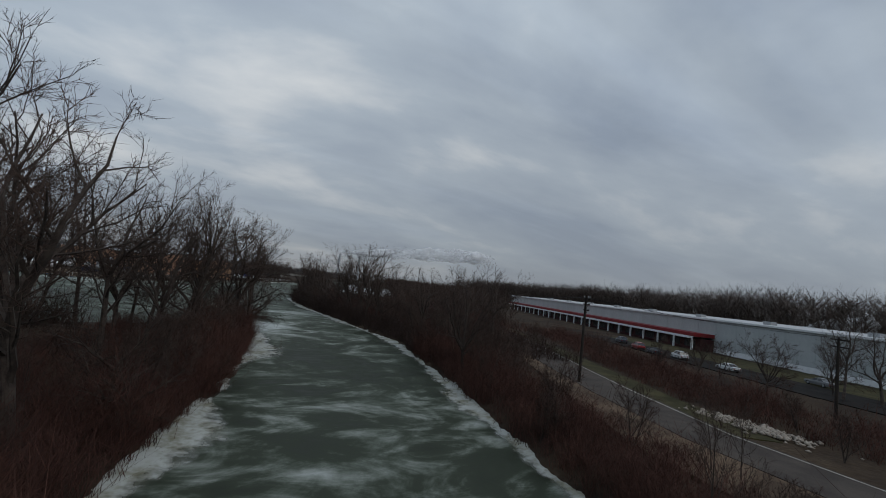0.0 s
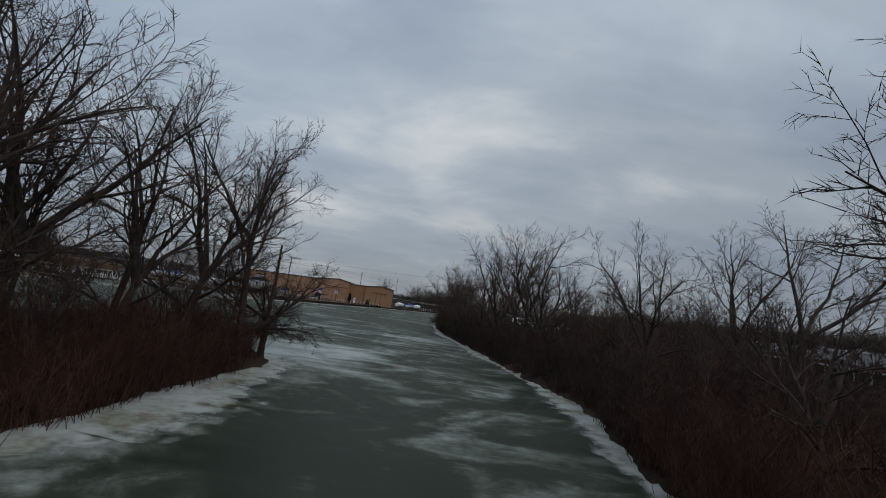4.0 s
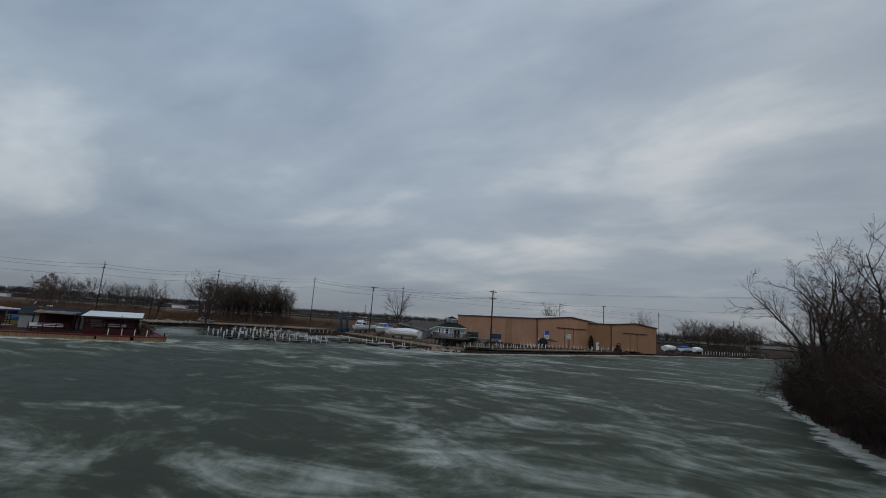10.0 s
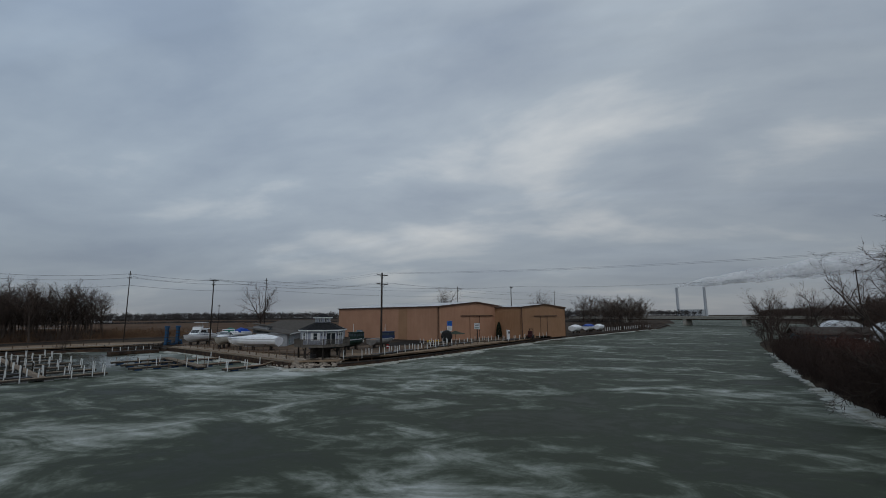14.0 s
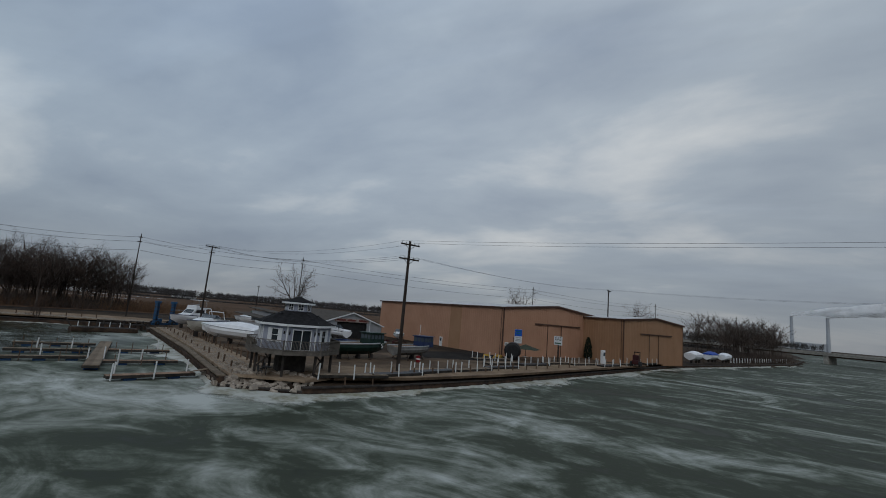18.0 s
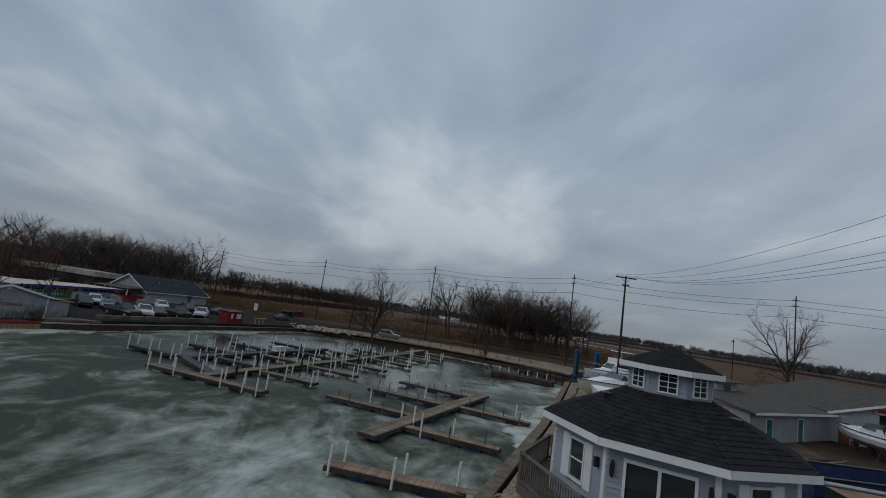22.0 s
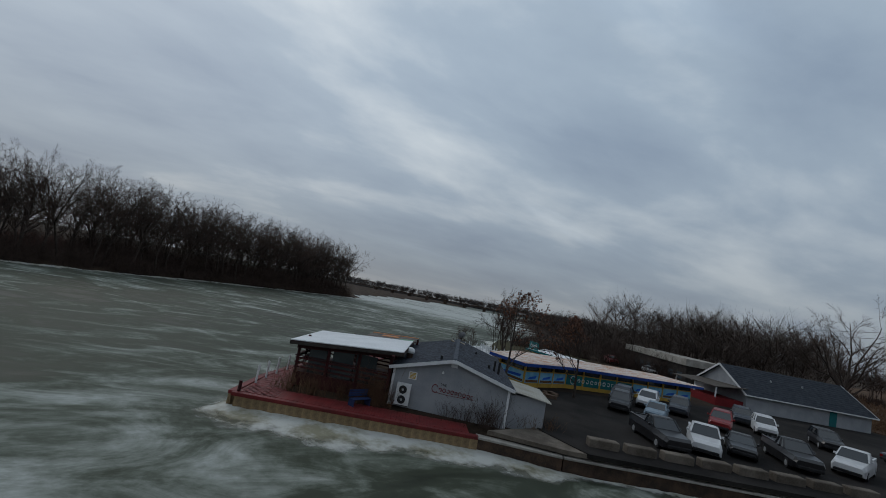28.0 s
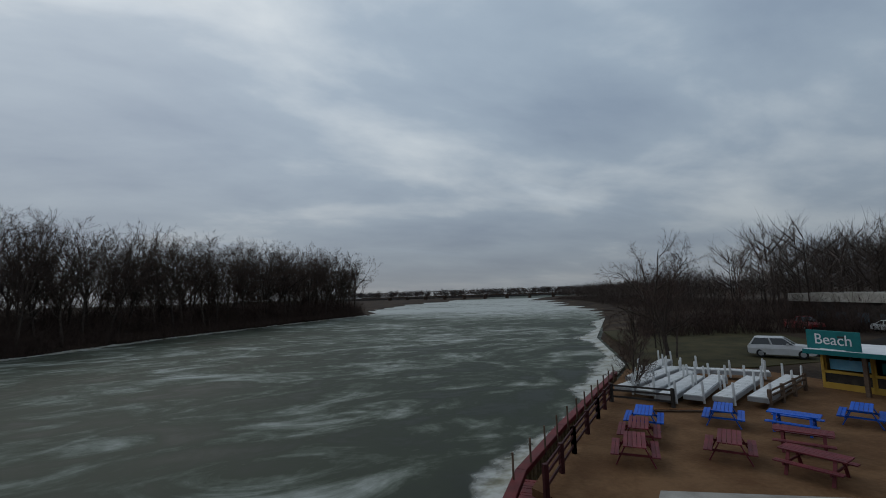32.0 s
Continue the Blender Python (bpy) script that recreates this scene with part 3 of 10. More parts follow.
def cover_near(x, y, far, near, amount):
    """More (or less) white in the ice round a place, with a ragged edge."""
    d_ = N_.new("ShaderNodeVectorMath")
    d_.operation = "DISTANCE"
    L_.new(geo_.outputs["Position"], d_.inputs[0])
    d_.inputs[1].default_value = (x, y, 0)
    r_ = N_.new("ShaderNodeMapRange")
    r_.interpolation_type = "SMOOTHSTEP"
    r_.inputs["From Min"].default_value, r_.inputs["From Max"].default_value = far, near
    r_.inputs["To Min"].default_value, r_.inputs["To Max"].default_value = 0.0, amount
    L_.new(m2("ADD", d_.outputs["Value"], m2("MULTIPLY", m2("SUBTRACT", mid_, 0.5), far * 0.8)), r_.inputs["Value"])
    return r_.outputs[0]


# snow ice near walls and banks; (-330, -230) only whitens the far river
for x_, y_, far_, near_, amount_ in ((-62, 141, 15, 5, 0.075), (-105, 165, 13, 4, 0.06), (-330, -230, 310, 170, 0.15), (-18, 66, 34, 8, 0.030), (-9, 38, 20, 6, 0.065), (-14, 40, 12, 5, 0.05), (4, 36, 15, 5, -0.045), (-84, 78, 22, 8, 0.05), (-72, 58, 55, 22, -0.032), (-78, 105, 18, 5, 0.045), (-5, -20, 50, 28, -0.010), (-30, 112, 30, 10, -0.012)):
    tot = m2("ADD", tot, cover_near(x_, y_, far_, near_, amount_))
# long pale cracks, broken up
warp = N_.new("ShaderNodeVectorMath")
warp.operation = "MULTIPLY_ADD"
wno = N_.new("ShaderNodeTexNoise")
wno.inputs["Scale"].default_value, wno.inputs["Detail"].default_value = 0.06, 4.0
L_.new(geo_.outputs["Position"], wno.inputs["Vector"])
L_.new(wno.outputs["Color"], warp.inputs[0])
warp.inputs[1].default_value = (9, 9, 0)
L_.new(geo_.outputs["Position"], warp.inputs[2])
vor = N_.new("ShaderNodeTexVoronoi")
vor.feature = "DISTANCE_TO_EDGE"
vor.inputs["Scale"].default_value = 0.034
L_.new(warp.outputs[0], vor.inputs["Vector"])
line = N_.new("ShaderNodeMapRange")
line.inputs["From Min"].default_value, line.inputs["From Max"].default_value = 0.004, 0.020
line.inputs["To Min"].default_value, line.inputs["To Max"].default_value = 0.032, 0.0
L_.new(vor.outputs["Distance"], line.inputs["Value"])
tot = m2("ADD", tot, m2("MULTIPLY", line.outputs[0], m2("MULTIPLY", big, 1.6)))
# thin smooth ice inside the boat basin
bdist = N_.new("ShaderNodeVectorMath")
bdist.operation = "DISTANCE"
L_.new(geo_.outputs["Position"], bdist.inputs[0])
bdist.inputs[1].default_value = (-114, 139, 0)
bmask = N_.new("ShaderNodeMapRange")
bmask.interpolation_type = "SMOOTHSTEP"
bmask.inputs["From Min"].default_value, bmask.inputs["From Max"].default_value = 40.0, 26.0
bmask.inputs["To Min"].default_value, bmask.inputs["To Max"].default_value = 0.0, 1.0
L_.new(m2("ADD", bdist.outputs["Value"], m2("MULTIPLY", mid_, 14.0)), bmask.inputs["Value"])
thin = bmask.outputs[0]
tot = m2("SUBTRACT", tot, m2("MULTIPLY", thin, 0.035))
rp = N_.new("ShaderNodeValToRGB")
rp.color_ramp.elements[0].position, rp.color_ramp.elements[0].color = 0.485, (0.022, 0.027, 0.017, 1)
rp.color_ramp.elements[1].position, rp.color_ramp.elements[1].color = 0.72, (0.42, 0.44, 0.42, 1)
for pos_, col_ in ((0.548, (0.040, 0.048, 0.033)), (0.585, (0.088, 0.101, 0.080)), (0.636, (0.205, 0.222, 0.195))):
    el_ = rp.color_ramp.elements.new(pos_)
    el_.color = (*col_, 1)
L_.new(tot, rp.inputs[0])
L_.new(rp.outputs[0], pb.inputs["Base Color"])
rr_ = N_.new("ShaderNodeMapRange")
rr_.inputs["From Min"].default_value, rr_.inputs["From Max"].default_value = 0.48, 0.64
rr_.inputs["To Min"].default_value, rr_.inputs["To Max"].default_value = 0.48, 0.9
L_.new(tot, rr_.inputs["Value"])
L_.new(m2("MULTIPLY", rr_.outputs[0], m2("SUBTRACT", 1.0, m2("MULTIPLY", thin, 0.68))), pb.inputs["Roughness"])
L_.new(m2("ADD", 0.11, m2("MULTIPLY", thin, 0.16)), pb.inputs["Specular IOR Level"])
bp_ = N_.new("ShaderNodeBump")
bp_.inputs["Strength"].default_value, bp_.inputs["Distance"].default_value = 0.25, 0.03
L_.new(m2("MULTIPLY", fine_, m2("SUBTRACT", 1.0, m2("MULTIPLY", thin, 0.85))), bp_.inputs["Height"])
L_.new(bp_.outputs[0], pb.inputs["Normal"])
wb = Build()
wb.add([(-1800, -1800, 0), (1200, -1800, 0), (1200, 1600, 0), (-1800, 1600, 0)], [(0, 1, 2, 3)])
water = solid("river_ice", wb, ICE, "grey-green frozen river with pale streaks of snow ice", "water", kind="structure")

# ---------------- bare trees ----------------
def side_dir(d, rng, angle):
    """A direction at that angle (radians) off d, at a random turn."""
    a = rng.normal(size=3)
    a -= a.dot(d) * d
    a /= np.linalg.norm(a)
    return math.cos(angle) * d + math.sin(angle) * a


def make_tree(seed, height=14.0, r0=0.22, limbs=9, sub=6, twigs=5, tips=4, bole=0.28, spread=0.75, lift=0.35, stems=1, leaves=0, sag=0.0):
    """The trunk with its limbs, and the crown of finer wood, as two meshes."""
    rng = np.random.default_rng(seed)
    T, C = Build(), [[], []]
    Lf = Build()

    def path(p, d, length, n, wobble, up):
        pts = [p.copy()]
        for i in range(n):
            d = d + rng.normal(size=3) * wobble + np.array([0, 0, up])
            d /= np.linalg.norm(d)
            p = p + d * length / n
            pts.append(p.copy())
        return pts, d

    def cone(p, q, r):
        """A fine twig: a three-sided spike."""
        k = len(C[0])
        d = q - p
        s = np.cross(d, (0.31, 0.2, 0.93))
        s /= np.linalg.norm(s) + 1e-9
        u = np.cross(s, d)
        u /= np.linalg.norm(u) + 1e-9
        C[0].extend([p + s * r, p - s * r * 0.5 + u * r * 0.87, p - s * r * 0.5 - u * r * 0.87, q])
        C[1].extend([(k, k + 1, k + 3), (k + 1, k + 2, k + 3), (k + 2, k, k + 3)])

    def fine(pts, r):
        for i in range(len(pts) - 1):
            f0 = 1 - i / len(pts)
            k = len(C[0])
            d = pts[i + 1] - pts[i]
            s = np.cross(d, (0.31, 0.2, 0.93))
            s /= np.linalg.norm(s) + 1e-9
            u = np.cross(s, d)
            u /= np.linalg.norm(u) + 1e-9
            for p, rr in ((pts[i], r * f0), (pts[i + 1], r * (f0 - 1 / len(pts)) + 0.004)):
                C[0].extend([p + s * rr, p - s * rr * 0.5 + u * rr * 0.87, p - s * rr * 0.5 - u * rr * 0.87])
            C[1].extend([(k, k + 1, k + 4), (k, k + 4, k + 3), (k + 1, k + 2, k + 5), (k + 1, k + 5, k + 4), (k + 2, k, k + 3), (k + 2, k + 3, k + 5)])

    for st in range(stems):
        lean = rng.normal(size=3) * (0.05 if stems == 1 else 0.22)
        d0 = np.array([lean[0], lean[1], 1.0])
        h = height * (1 - 0.15 * rng.random() * (stems > 1))
        trunk, _ = path(np.array([0.15 * st, 0.1 * st, -0.3]), d0 / np.linalg.norm(d0), h * 0.86, 7, 0.05, 0.02)
        rads = [r0 * (1.25 if i == 0 else 1.0) * (1 - 0.88 * i / 7) for i in range(8)]
        T.tube(trunk, [max(r, 0.02) for r in rads], 7)
        for li in range(limbs):
            t = bole + (0.97 - bole) * (li + rng.random() * 0.8) / limbs
            f = t * 7
            i = min(int(f), 6)
            p = trunk[i] + (trunk[i + 1] - trunk[i]) * (f - i)
            dt = trunk[i + 1] - trunk[i]
            dt /= np.linalg.norm(dt)
            ll = h * (0.46 - 0.30 * (t - bole) / (1 - bole)) * (0.75 + 0.5 * rng.random()) * (0.7 + spread * 0.45)
            ang = (0.55 + 0.5 * spread * (1 - 0.6 * t)) * (0.8 + 0.4 * rng.random())
            limb, dl = path(p, side_dir(dt, rng, ang), ll, 5, 0.10, 0.06 + 0.14 * lift)
            rl = max(0.018, r0 * 0.46 * (1 - 0.62 * t))
            T.tube(limb, [rl * (1 - 0.80 * k / 5) for k in range(6)], 5, cap=False)
            for si in range(sub):
                ts = 0.22 + 0.78 * (si + rng.random()) / sub
                f = min(ts, 0.999) * 5
                i = int(f)
                p = limb[i] + (limb[i + 1] - limb[i]) * (f - i)
                dt = limb[i + 1] - limb[i]
                dt /= np.linalg.norm(dt)
                sl = ll * 0.50 * (1.15 - 0.6 * ts) * (0.7 + 0.6 * rng.random())
                br, _ = path(p, side_dir(dt, rng, 0.45 + 0.5 * rng.random()), sl, 3, 0.16, 0.05 + 0.14 * lift - sag)
                fine(br, max(0.012, rl * 0.42))
                for ti in range(twigs):
                    tt = 0.2 + 0.8 * (ti + rng.random()) / twigs
                    f = min(tt, 0.999) * 3
                    i = int(f)
                    p = br[i] + (br[i + 1] - br[i]) * (f - i)
                    dt = br[i + 1] - br[i]
                    dt /= np.linalg.norm(dt)
                    tl = sl * 0.48 * (0.6 + 0.7 * rng.random())
                    tw, _ = path(p, side_dir(dt, rng, 0.4 + 0.5 * rng.random()), tl, 2, 0.15, 0.05 + 0.08 * lift - sag * 1.5)
                    fine(tw, 0.010)
                    for ki in range(tips):
                        p = tw[0] + (tw[2] - tw[0]) * (0.25 + 0.75 * rng.random())
                        dk = side_dir((tw[2] - tw[0]) / np.linalg.norm(tw[2] - tw[0]), rng, 0.3 + 0.6 * rng.random())
                        dk[2] += 0.15 * lift - sag * 0.8
                        cone(p, p + dk * tl * (0.35 + 0.5 * rng.random()), 0.008)
                        if leaves and rng.random() < leaves:
                            q = p + dk * tl * 0.5
                            a, b2_ = rng.uniform(-0.13, 0.13, 3), rng.uniform(-0.13, 0.13, 3)
                            Lf.add([q, q + a, q + a + b2_, q + b2_], [(0, 1, 2, 3)])
    crown = mesh_np("crown", np.array(C[0]), np.array(C[1]), TWIG)
    return T.mesh("trunk", BARK), crown, (Lf.mesh("dead_leaves", LEAF) if leaves else None)


def fork_tree(seed, height=18.0, r0=0.30, bole=0.22, leaders=4, low=3, spread=34.0, lift=0.30, n2=7, n3=6, n4=5, n5=2, twig=0.012):
    """A trunk that divides into ascending limbs, which fork again and again into a rounded crown."""
    rng = np.random.default_rng(seed)
    T = Build()
    P, Q, R = [], [], []

    def bend(p, d, length, n, wobble, up):
        pts = [p]
        for _ in range(n):
            d = d + rng.normal(size=3) * wobble + np.array([0, 0, up])
            d = d / np.linalg.norm(d)
            p = p + d * length / n
            pts.append(p)
        return pts

    def at(pts, f):
        f = min(f, 0.999) * (len(pts) - 1)
        i = int(f)
        v = pts[i + 1] - pts[i]
        return pts[i] + v * (f - i), v / np.linalg.norm(v)

    def spike(p, q, r):
        P.append(p), Q.append(q), R.append(r)

    trunk = bend(np.array([0, 0, -0.3]), np.array([rng.normal() * 0.06, rng.normal() * 0.06, 1.0]), height * (bole + 0.12), 5, 0.05, 0.02)
    T.tube(trunk, [r0 * f for f in (1.3, 1.0, 0.92, 0.86, 0.8, 0.62)], 8)
    limbs = []
    turn = rng.uniform(0, 6.28)
    for k in range(leaders + low):
        top = k < leaders
        p, d = at(trunk, 0.99 if top else 0.62 + 0.34 * (k - leaders) / max(1, low))
        ang = radians(spread * (rng.uniform(0.35, 0.95) if top else rng.uniform(1.1, 1.7)))
        a = turn + 2.4 * k
        side = np.array([math.cos(a), math.sin(a), 0.0])
        ll = height * (1 - bole) * (rng.uniform(0.62, 0.82) if top else rng.uniform(0.42, 0.60))
        rl = r0 * (rng.uniform(0.50, 0.70) if top else rng.uniform(0.32, 0.46))
        limb = bend(p, d * math.cos(ang) + side * math.sin(ang), ll, 7, 0.15, 0.02 + 0.10 * lift)
        T.tube(limb, [rl * (1 - 0.88 * i / 7) + 0.012 for i in range(8)], 5, cap=False)
        limbs.append((limb, ll, rl))
    for limb, ll, rl in limbs:
        for i2 in range(n2):
            f2 = 0.22 + 0.78 * (i2 + rng.random()) / n2
            p, d = at(limb, f2)
            l2 = ll * 0.46 * (1.05 - 0.28 * f2) * rng.uniform(0.7, 1.2)
            r2 = max(0.018, rl * (1 - 0.85 * f2) * 0.62)
            b2 = bend(p, side_dir(d, rng, rng.uniform(0.45, 0.95)), l2, 4, 0.13, 0.02 + 0.12 * lift)
            T.tube(b2, [r2 * (1 - 0.8 * i / 4) + 0.006 for i in range(5)], 4, cap=False)
            for i3 in range(n3):
                f3 = 0.18 + 0.82 * (i3 + rng.random()) / n3
                p, d = at(b2, f3)
                l3 = l2 * 0.50 * (1.1 - 0.5 * f3) * rng.uniform(0.7, 1.25)
                b3 = bend(p, side_dir(d, rng, rng.uniform(0.4, 0.95)), l3, 2, 0.16, 0.02 + 0.10 * lift)
                r3 = max(0.013, r2 * 0.5)
                spike(b3[0], b3[1] + (b3[1] - b3[0]) * 0.5, r3)
                spike(b3[1] - (b3[1] - b3[0]) * 0.12, b3[2], r3 * 0.75)
                for i4 in range(n4):
                    f4 = 0.15 + 0.85 * (i4 + rng.random()) / n4
                    p, d = at(b3, f4)
                    d4 = side_dir(d, rng, rng.uniform(0.3, 0.9)) + np.array([0, 0, 0.12 * lift])
                    l4 = l3 * 0.55 * rng.uniform(0.6, 1.2)
                    spike(p, p + d4 * l4, twig * 1.35)
                    for _ in range(n5):
                        o = rng.uniform(0.2, 0.85)
                        spike(p + d4 * l4 * o, p + d4 * l4 * o + side_dir(d4 / np.linalg.norm(d4), rng, rng.uniform(0.3, 0.9)) * l4 * rng.uniform(0.4, 0.8), twig)
    P, Q, R = np.array(P), np.array(Q), np.array(R)[:, None]
    D = Q - P
    s = np.cross(D, (0.31, 0.2, 0.93))
    s /= np.linalg.norm(s, axis=1)[:, None] + 1e-9
    u = np.cross(s, D)
    u /= np.linalg.norm(u, axis=1)[:, None] + 1e-9
    V = np.stack([P + s * R, P - s * R * 0.5 + u * R * 0.87, P - s * R * 0.5 - u * R * 0.87, Q], 1).reshape(-1, 3)
    k = 4 * np.arange(len(P))
    F = np.concatenate([np.stack([k, k + 1, k + 3], 1), np.stack([k + 1, k + 2, k + 3], 1), np.stack([k + 2, k, k + 3], 1)])
    return T.mesh("trunk", BARK), mesh_np("crown", V, F, TWIG), None


def put_tree(kind, x, y, s=1.0, rz=0.0, label="", group="", z=None, sz=None, tilt=0.0):
    z = gz(x, y) - 0.05 if z is None else z
    m = pose(x, y, z, tilt, 0, rz) @ Matrix.Diagonal((s, s, sz or s, 1))
    ob = thing("bare_tree", m, label or "bare brown winter tree on the bank above brush", "tree", group)
    names = ("trunk", "crown", "dead_leaves")
    for nme, me in zip(names, kind):
        if me:
            part(nme, me, None, ob)
    return ob


BIG = [fork_tree(s, 17.5, 0.32, 0.20, 4, 3, 40, 0.30) for s in (1, 2, 3)]
TALL = [fork_tree(s, 19.5, 0.25, 0.32, 3, 4, 30, 0.5, n2=6, n3=6, n4=4) for s in (11, 12, 13, 14)]
VASE = [fork_tree(s, 16.0, 0.30, 0.14, 6, 2, 34, 0.45) for s in (21, 22)]
SMALL = [make_tree(s, 6, 0.09, 8, 6, 5, 4, bole=0.12, spread=0.9, lift=0.5, stems=2) for s in (31, 32, 33)]
SLIM = [make_tree(s, 13.5, 0.12, 11, 6, 5, 4, bole=0.22, spread=0.6, lift=0.8, stems=1) for s in (51, 52, 53)]
DROOP = [fork_tree(s, 8.5, 0.17, 0.22, 4, 5, 60, -0.5, n2=7, n3=6, n4=4, n5=2, twig=0.010) for s in (61, 62)]
OAK = make_tree(71, 9, 0.15, 9, 6, 5, 4, bole=0.2, spread=0.95, lift=0.5, leaves=0.75)
WOOD = [fork_tree(s, 22.5, 0.27, 0.28, 4, 4, 32, 0.40, n2=6, n3=5, n4=5, n5=1, twig=0.020) for s in (81, 82, 83, 84, 85)]
ROUND = fork_tree(101, 9.5, 0.16, 0.14, 6, 4, 44, 0.3, n2=6, n3=6, n4=5)
TIPTREE = fork_tree(91, 17.5, 0.26, 0.40, 3, 5, 24, 0.6, n2=7)

rt = random.Random(5)
# the far side of the creek, from the mouth backwards
put_tree(BIG[0], 13.5, 56.0, 1.06, 20, "broad bare tree on the bank of the creek mouth")
put_tree(VASE[0], 9.9, -0.4, 0.80, 70, "vase-shaped bare tree above the brush of the creek bank")
for x, y, k, s in ((14.5, 62, BIG[1], 1.05), (14.0, 50, BIG[2], 0.82), (11.5, 68, BIG[2], 0.95), (10, 73, TALL[1], 0.70), (9, 79, BIG[1], 0.62), (12, 84, TALL[2], 0.66), (19, 47, TALL[3], 0.46),
                   (8.5, 88, BIG[0], 0.70), (7.0, 95, VASE[1], 0.72), (9.5, 100, TALL[0], 0.8), (8.0, 107, BIG[2], 0.92), (7.5, 113, VASE[0], 1.0), (9, 119, BIG[1], 0.95), (9.5, 127, TALL[2], 0.8), (14, 137, BIG[0], 0.8),
                   (17, 36, SMALL[1], 1.2), (15.7, 27.6, BIG[1], 0.80), (20, 24, TALL[1], 0.70), (18.5, 18, TALL[2], 0.8), (22, 32, BIG[2], 0.5), (23, 14, TALL[0], 0.72), (17, 12, SMALL[0], 1.25),
                   (16, -3, SMALL[1], 1.1), (14, 10, BIG[1], 0.55), (13.5, -8, SMALL[2], 1.0), (11.5, -16, SMALL[0], 0.95), (10.5, -24.5, SMALL[1], 0.9), (12.5, -29, SLIM[0], 0.45), (21, 42, TALL[3], 0.45), (26, 52, BIG[0], 0.5), (24, 66, TALL[1], 0.75), (22, 80, BIG[2], 0.75), (26, 95, TALL[0], 0.8), (20, 108, TALL[3], 0.8), (24, 122, BIG[1], 0.8)):
    put_tree(k, x, y, s * (0.95 + 0.1 * rt.random()), rt.uniform(0, 360), "bare brown tree among brush on the creek bank", "creek bank trees")
# the peninsula side of the creek
for x, y, k, s in ((-24.5, -20, BIG[2], 1.15), (-30, -10, BIG[0], 1.05), (-25, -4, TALL[0], 0.95), (-21.5, 3, BIG[1], 0.86), (-24, 9, TALL[1], 0.92), (-19.5, 11, VASE[1], 1.1), (-20, 15.5, BIG[0], 1.05), (-17.2, 19, BIG[1], 0.86), (-24, 20, BIG[2], 1.0), (-17.5, 7, SMALL[0], 1.2),
                   (-15.8, 23, BIG[1], 0.98), (-22, 26, TALL[3], 0.95), (-16.2, 13.5, SMALL[1], 1.3), (-28, 16, VASE[0], 1.0), (-28, 25, TALL[0], 0.8), (-33, 4, TALL[2], 0.9), (-36, -8, BIG[1], 0.9), (-31, -24, TALL[1], 1.0), (-28, -33, BIG[0], 1.0), (-18.5, -3, SMALL[2], 1.1), (-21, -11, SMALL[0], 1.3)):
    put_tree(k, x, y, s * (0.95 + 0.1 * rt.random()), rt.uniform(0, 360), "bare brown tree rising from the brush of the peninsula", "peninsula trees")
put_tree(TIPTREE, -13.2, 26.7, 1.0, 40, "tall bare tree with a forked trunk near the peninsula tip")
put_tree(SLIM[0], -14.2, 26.4, 0.95, 150, "slender bare tree near the tip of the peninsula")
put_tree(DROOP[0], -13.0, 31.2, 1.15, 200, "drooping bare tree that leans over the ice at the tip")
put_tree(DROOP[1], -12.9, 30.4, 1.0, 95, "tangled bare tree that leans over the ice at the tip")
put_tree(DROOP[1], -14.6, 31.6, 0.95, 320, "drooping bare tree that leans over the ice at the tip")
sn = thing("dead_tree", pose(-13.2, 31.2, gz(-13.2, 31.2) - 0.1), "broken dead tree trunk with stubs of branches", "tree")
part("trunk", Build().tube([(0, 0, 0), (0.05, 0.1, 3), (0.16, 0.12, 6), (0.1, 0.2, 9.1)], [0.22, 0.17, 0.13, 0.08], 8), BARK, sn)
for a, b in (((0.14, 0.12, 5.4), (1.3, -0.4, 6.0)), ((0.14, 0.15, 6.8), (-0.6, 0.5, 7.6)), ((0.12, 0.18, 8.3), (0.9, 0.3, 9.0)), ((0.15, 0.1, 3.6), (-0.9, 0.6, 4.4)), ((0.13, 0.16, 7.6), (0.5, -0.5, 8.5))):
    part("branch", Build().tube([a, [(p + q) / 2 + 0.08 for p, q in zip(a, b)], b], [0.06, 0.04, 0.015], 6), BARK, sn)

# shrubs and saplings in the brush of both banks
def saplings(line, n, inner, outer, lo, hi, group, seed):
    r = random.Random(seed)
    for _ in range(n):
        i = r.randrange(len(line) - 1)
        (ax, ay), (bx, by) = line[i], line[i + 1]
        L = math.hypot(bx - ax, by - ay)
        t, o = r.random(), r.uniform(inner, outer)
        x, y = ax + (bx - ax) * t - (by - ay) / L * o, ay + (by - ay) * t + (bx - ax) / L * o
        k = r.choice(SMALL + SMALL + SLIM + DROOP)
        put_tree(k, x, y, r.uniform(lo, hi) * (0.62 if k in SLIM else 1.0), r.uniform(0, 360), "bare sapling among the reddish brush", group)


saplings([(-2.5, -45), (3, -27), (5, -15), (8, 0), (10.6, 18)][::-1], 26, 1.2, 7, 0.45, 0.85, "creek saplings", 1)
saplings([(10.6, 18), (12.2, 29), (10.7, 44), (8.2, 65), (4.9, 90), (3.9, 116), (5.5, 129)][::-1], 62, 0.9, 11, 0.6, 1.25, "creek saplings", 2)
saplings([(-24.5, -40), (-20.2, -21.5), (-18.6, -14), (-16.2, -5), (-14.4, 6), (-13.4, 12), (-12.8, 20), (-12.2, 25)], 34, 0.8, 8, 0.45, 0.95, "peninsula saplings", 3)

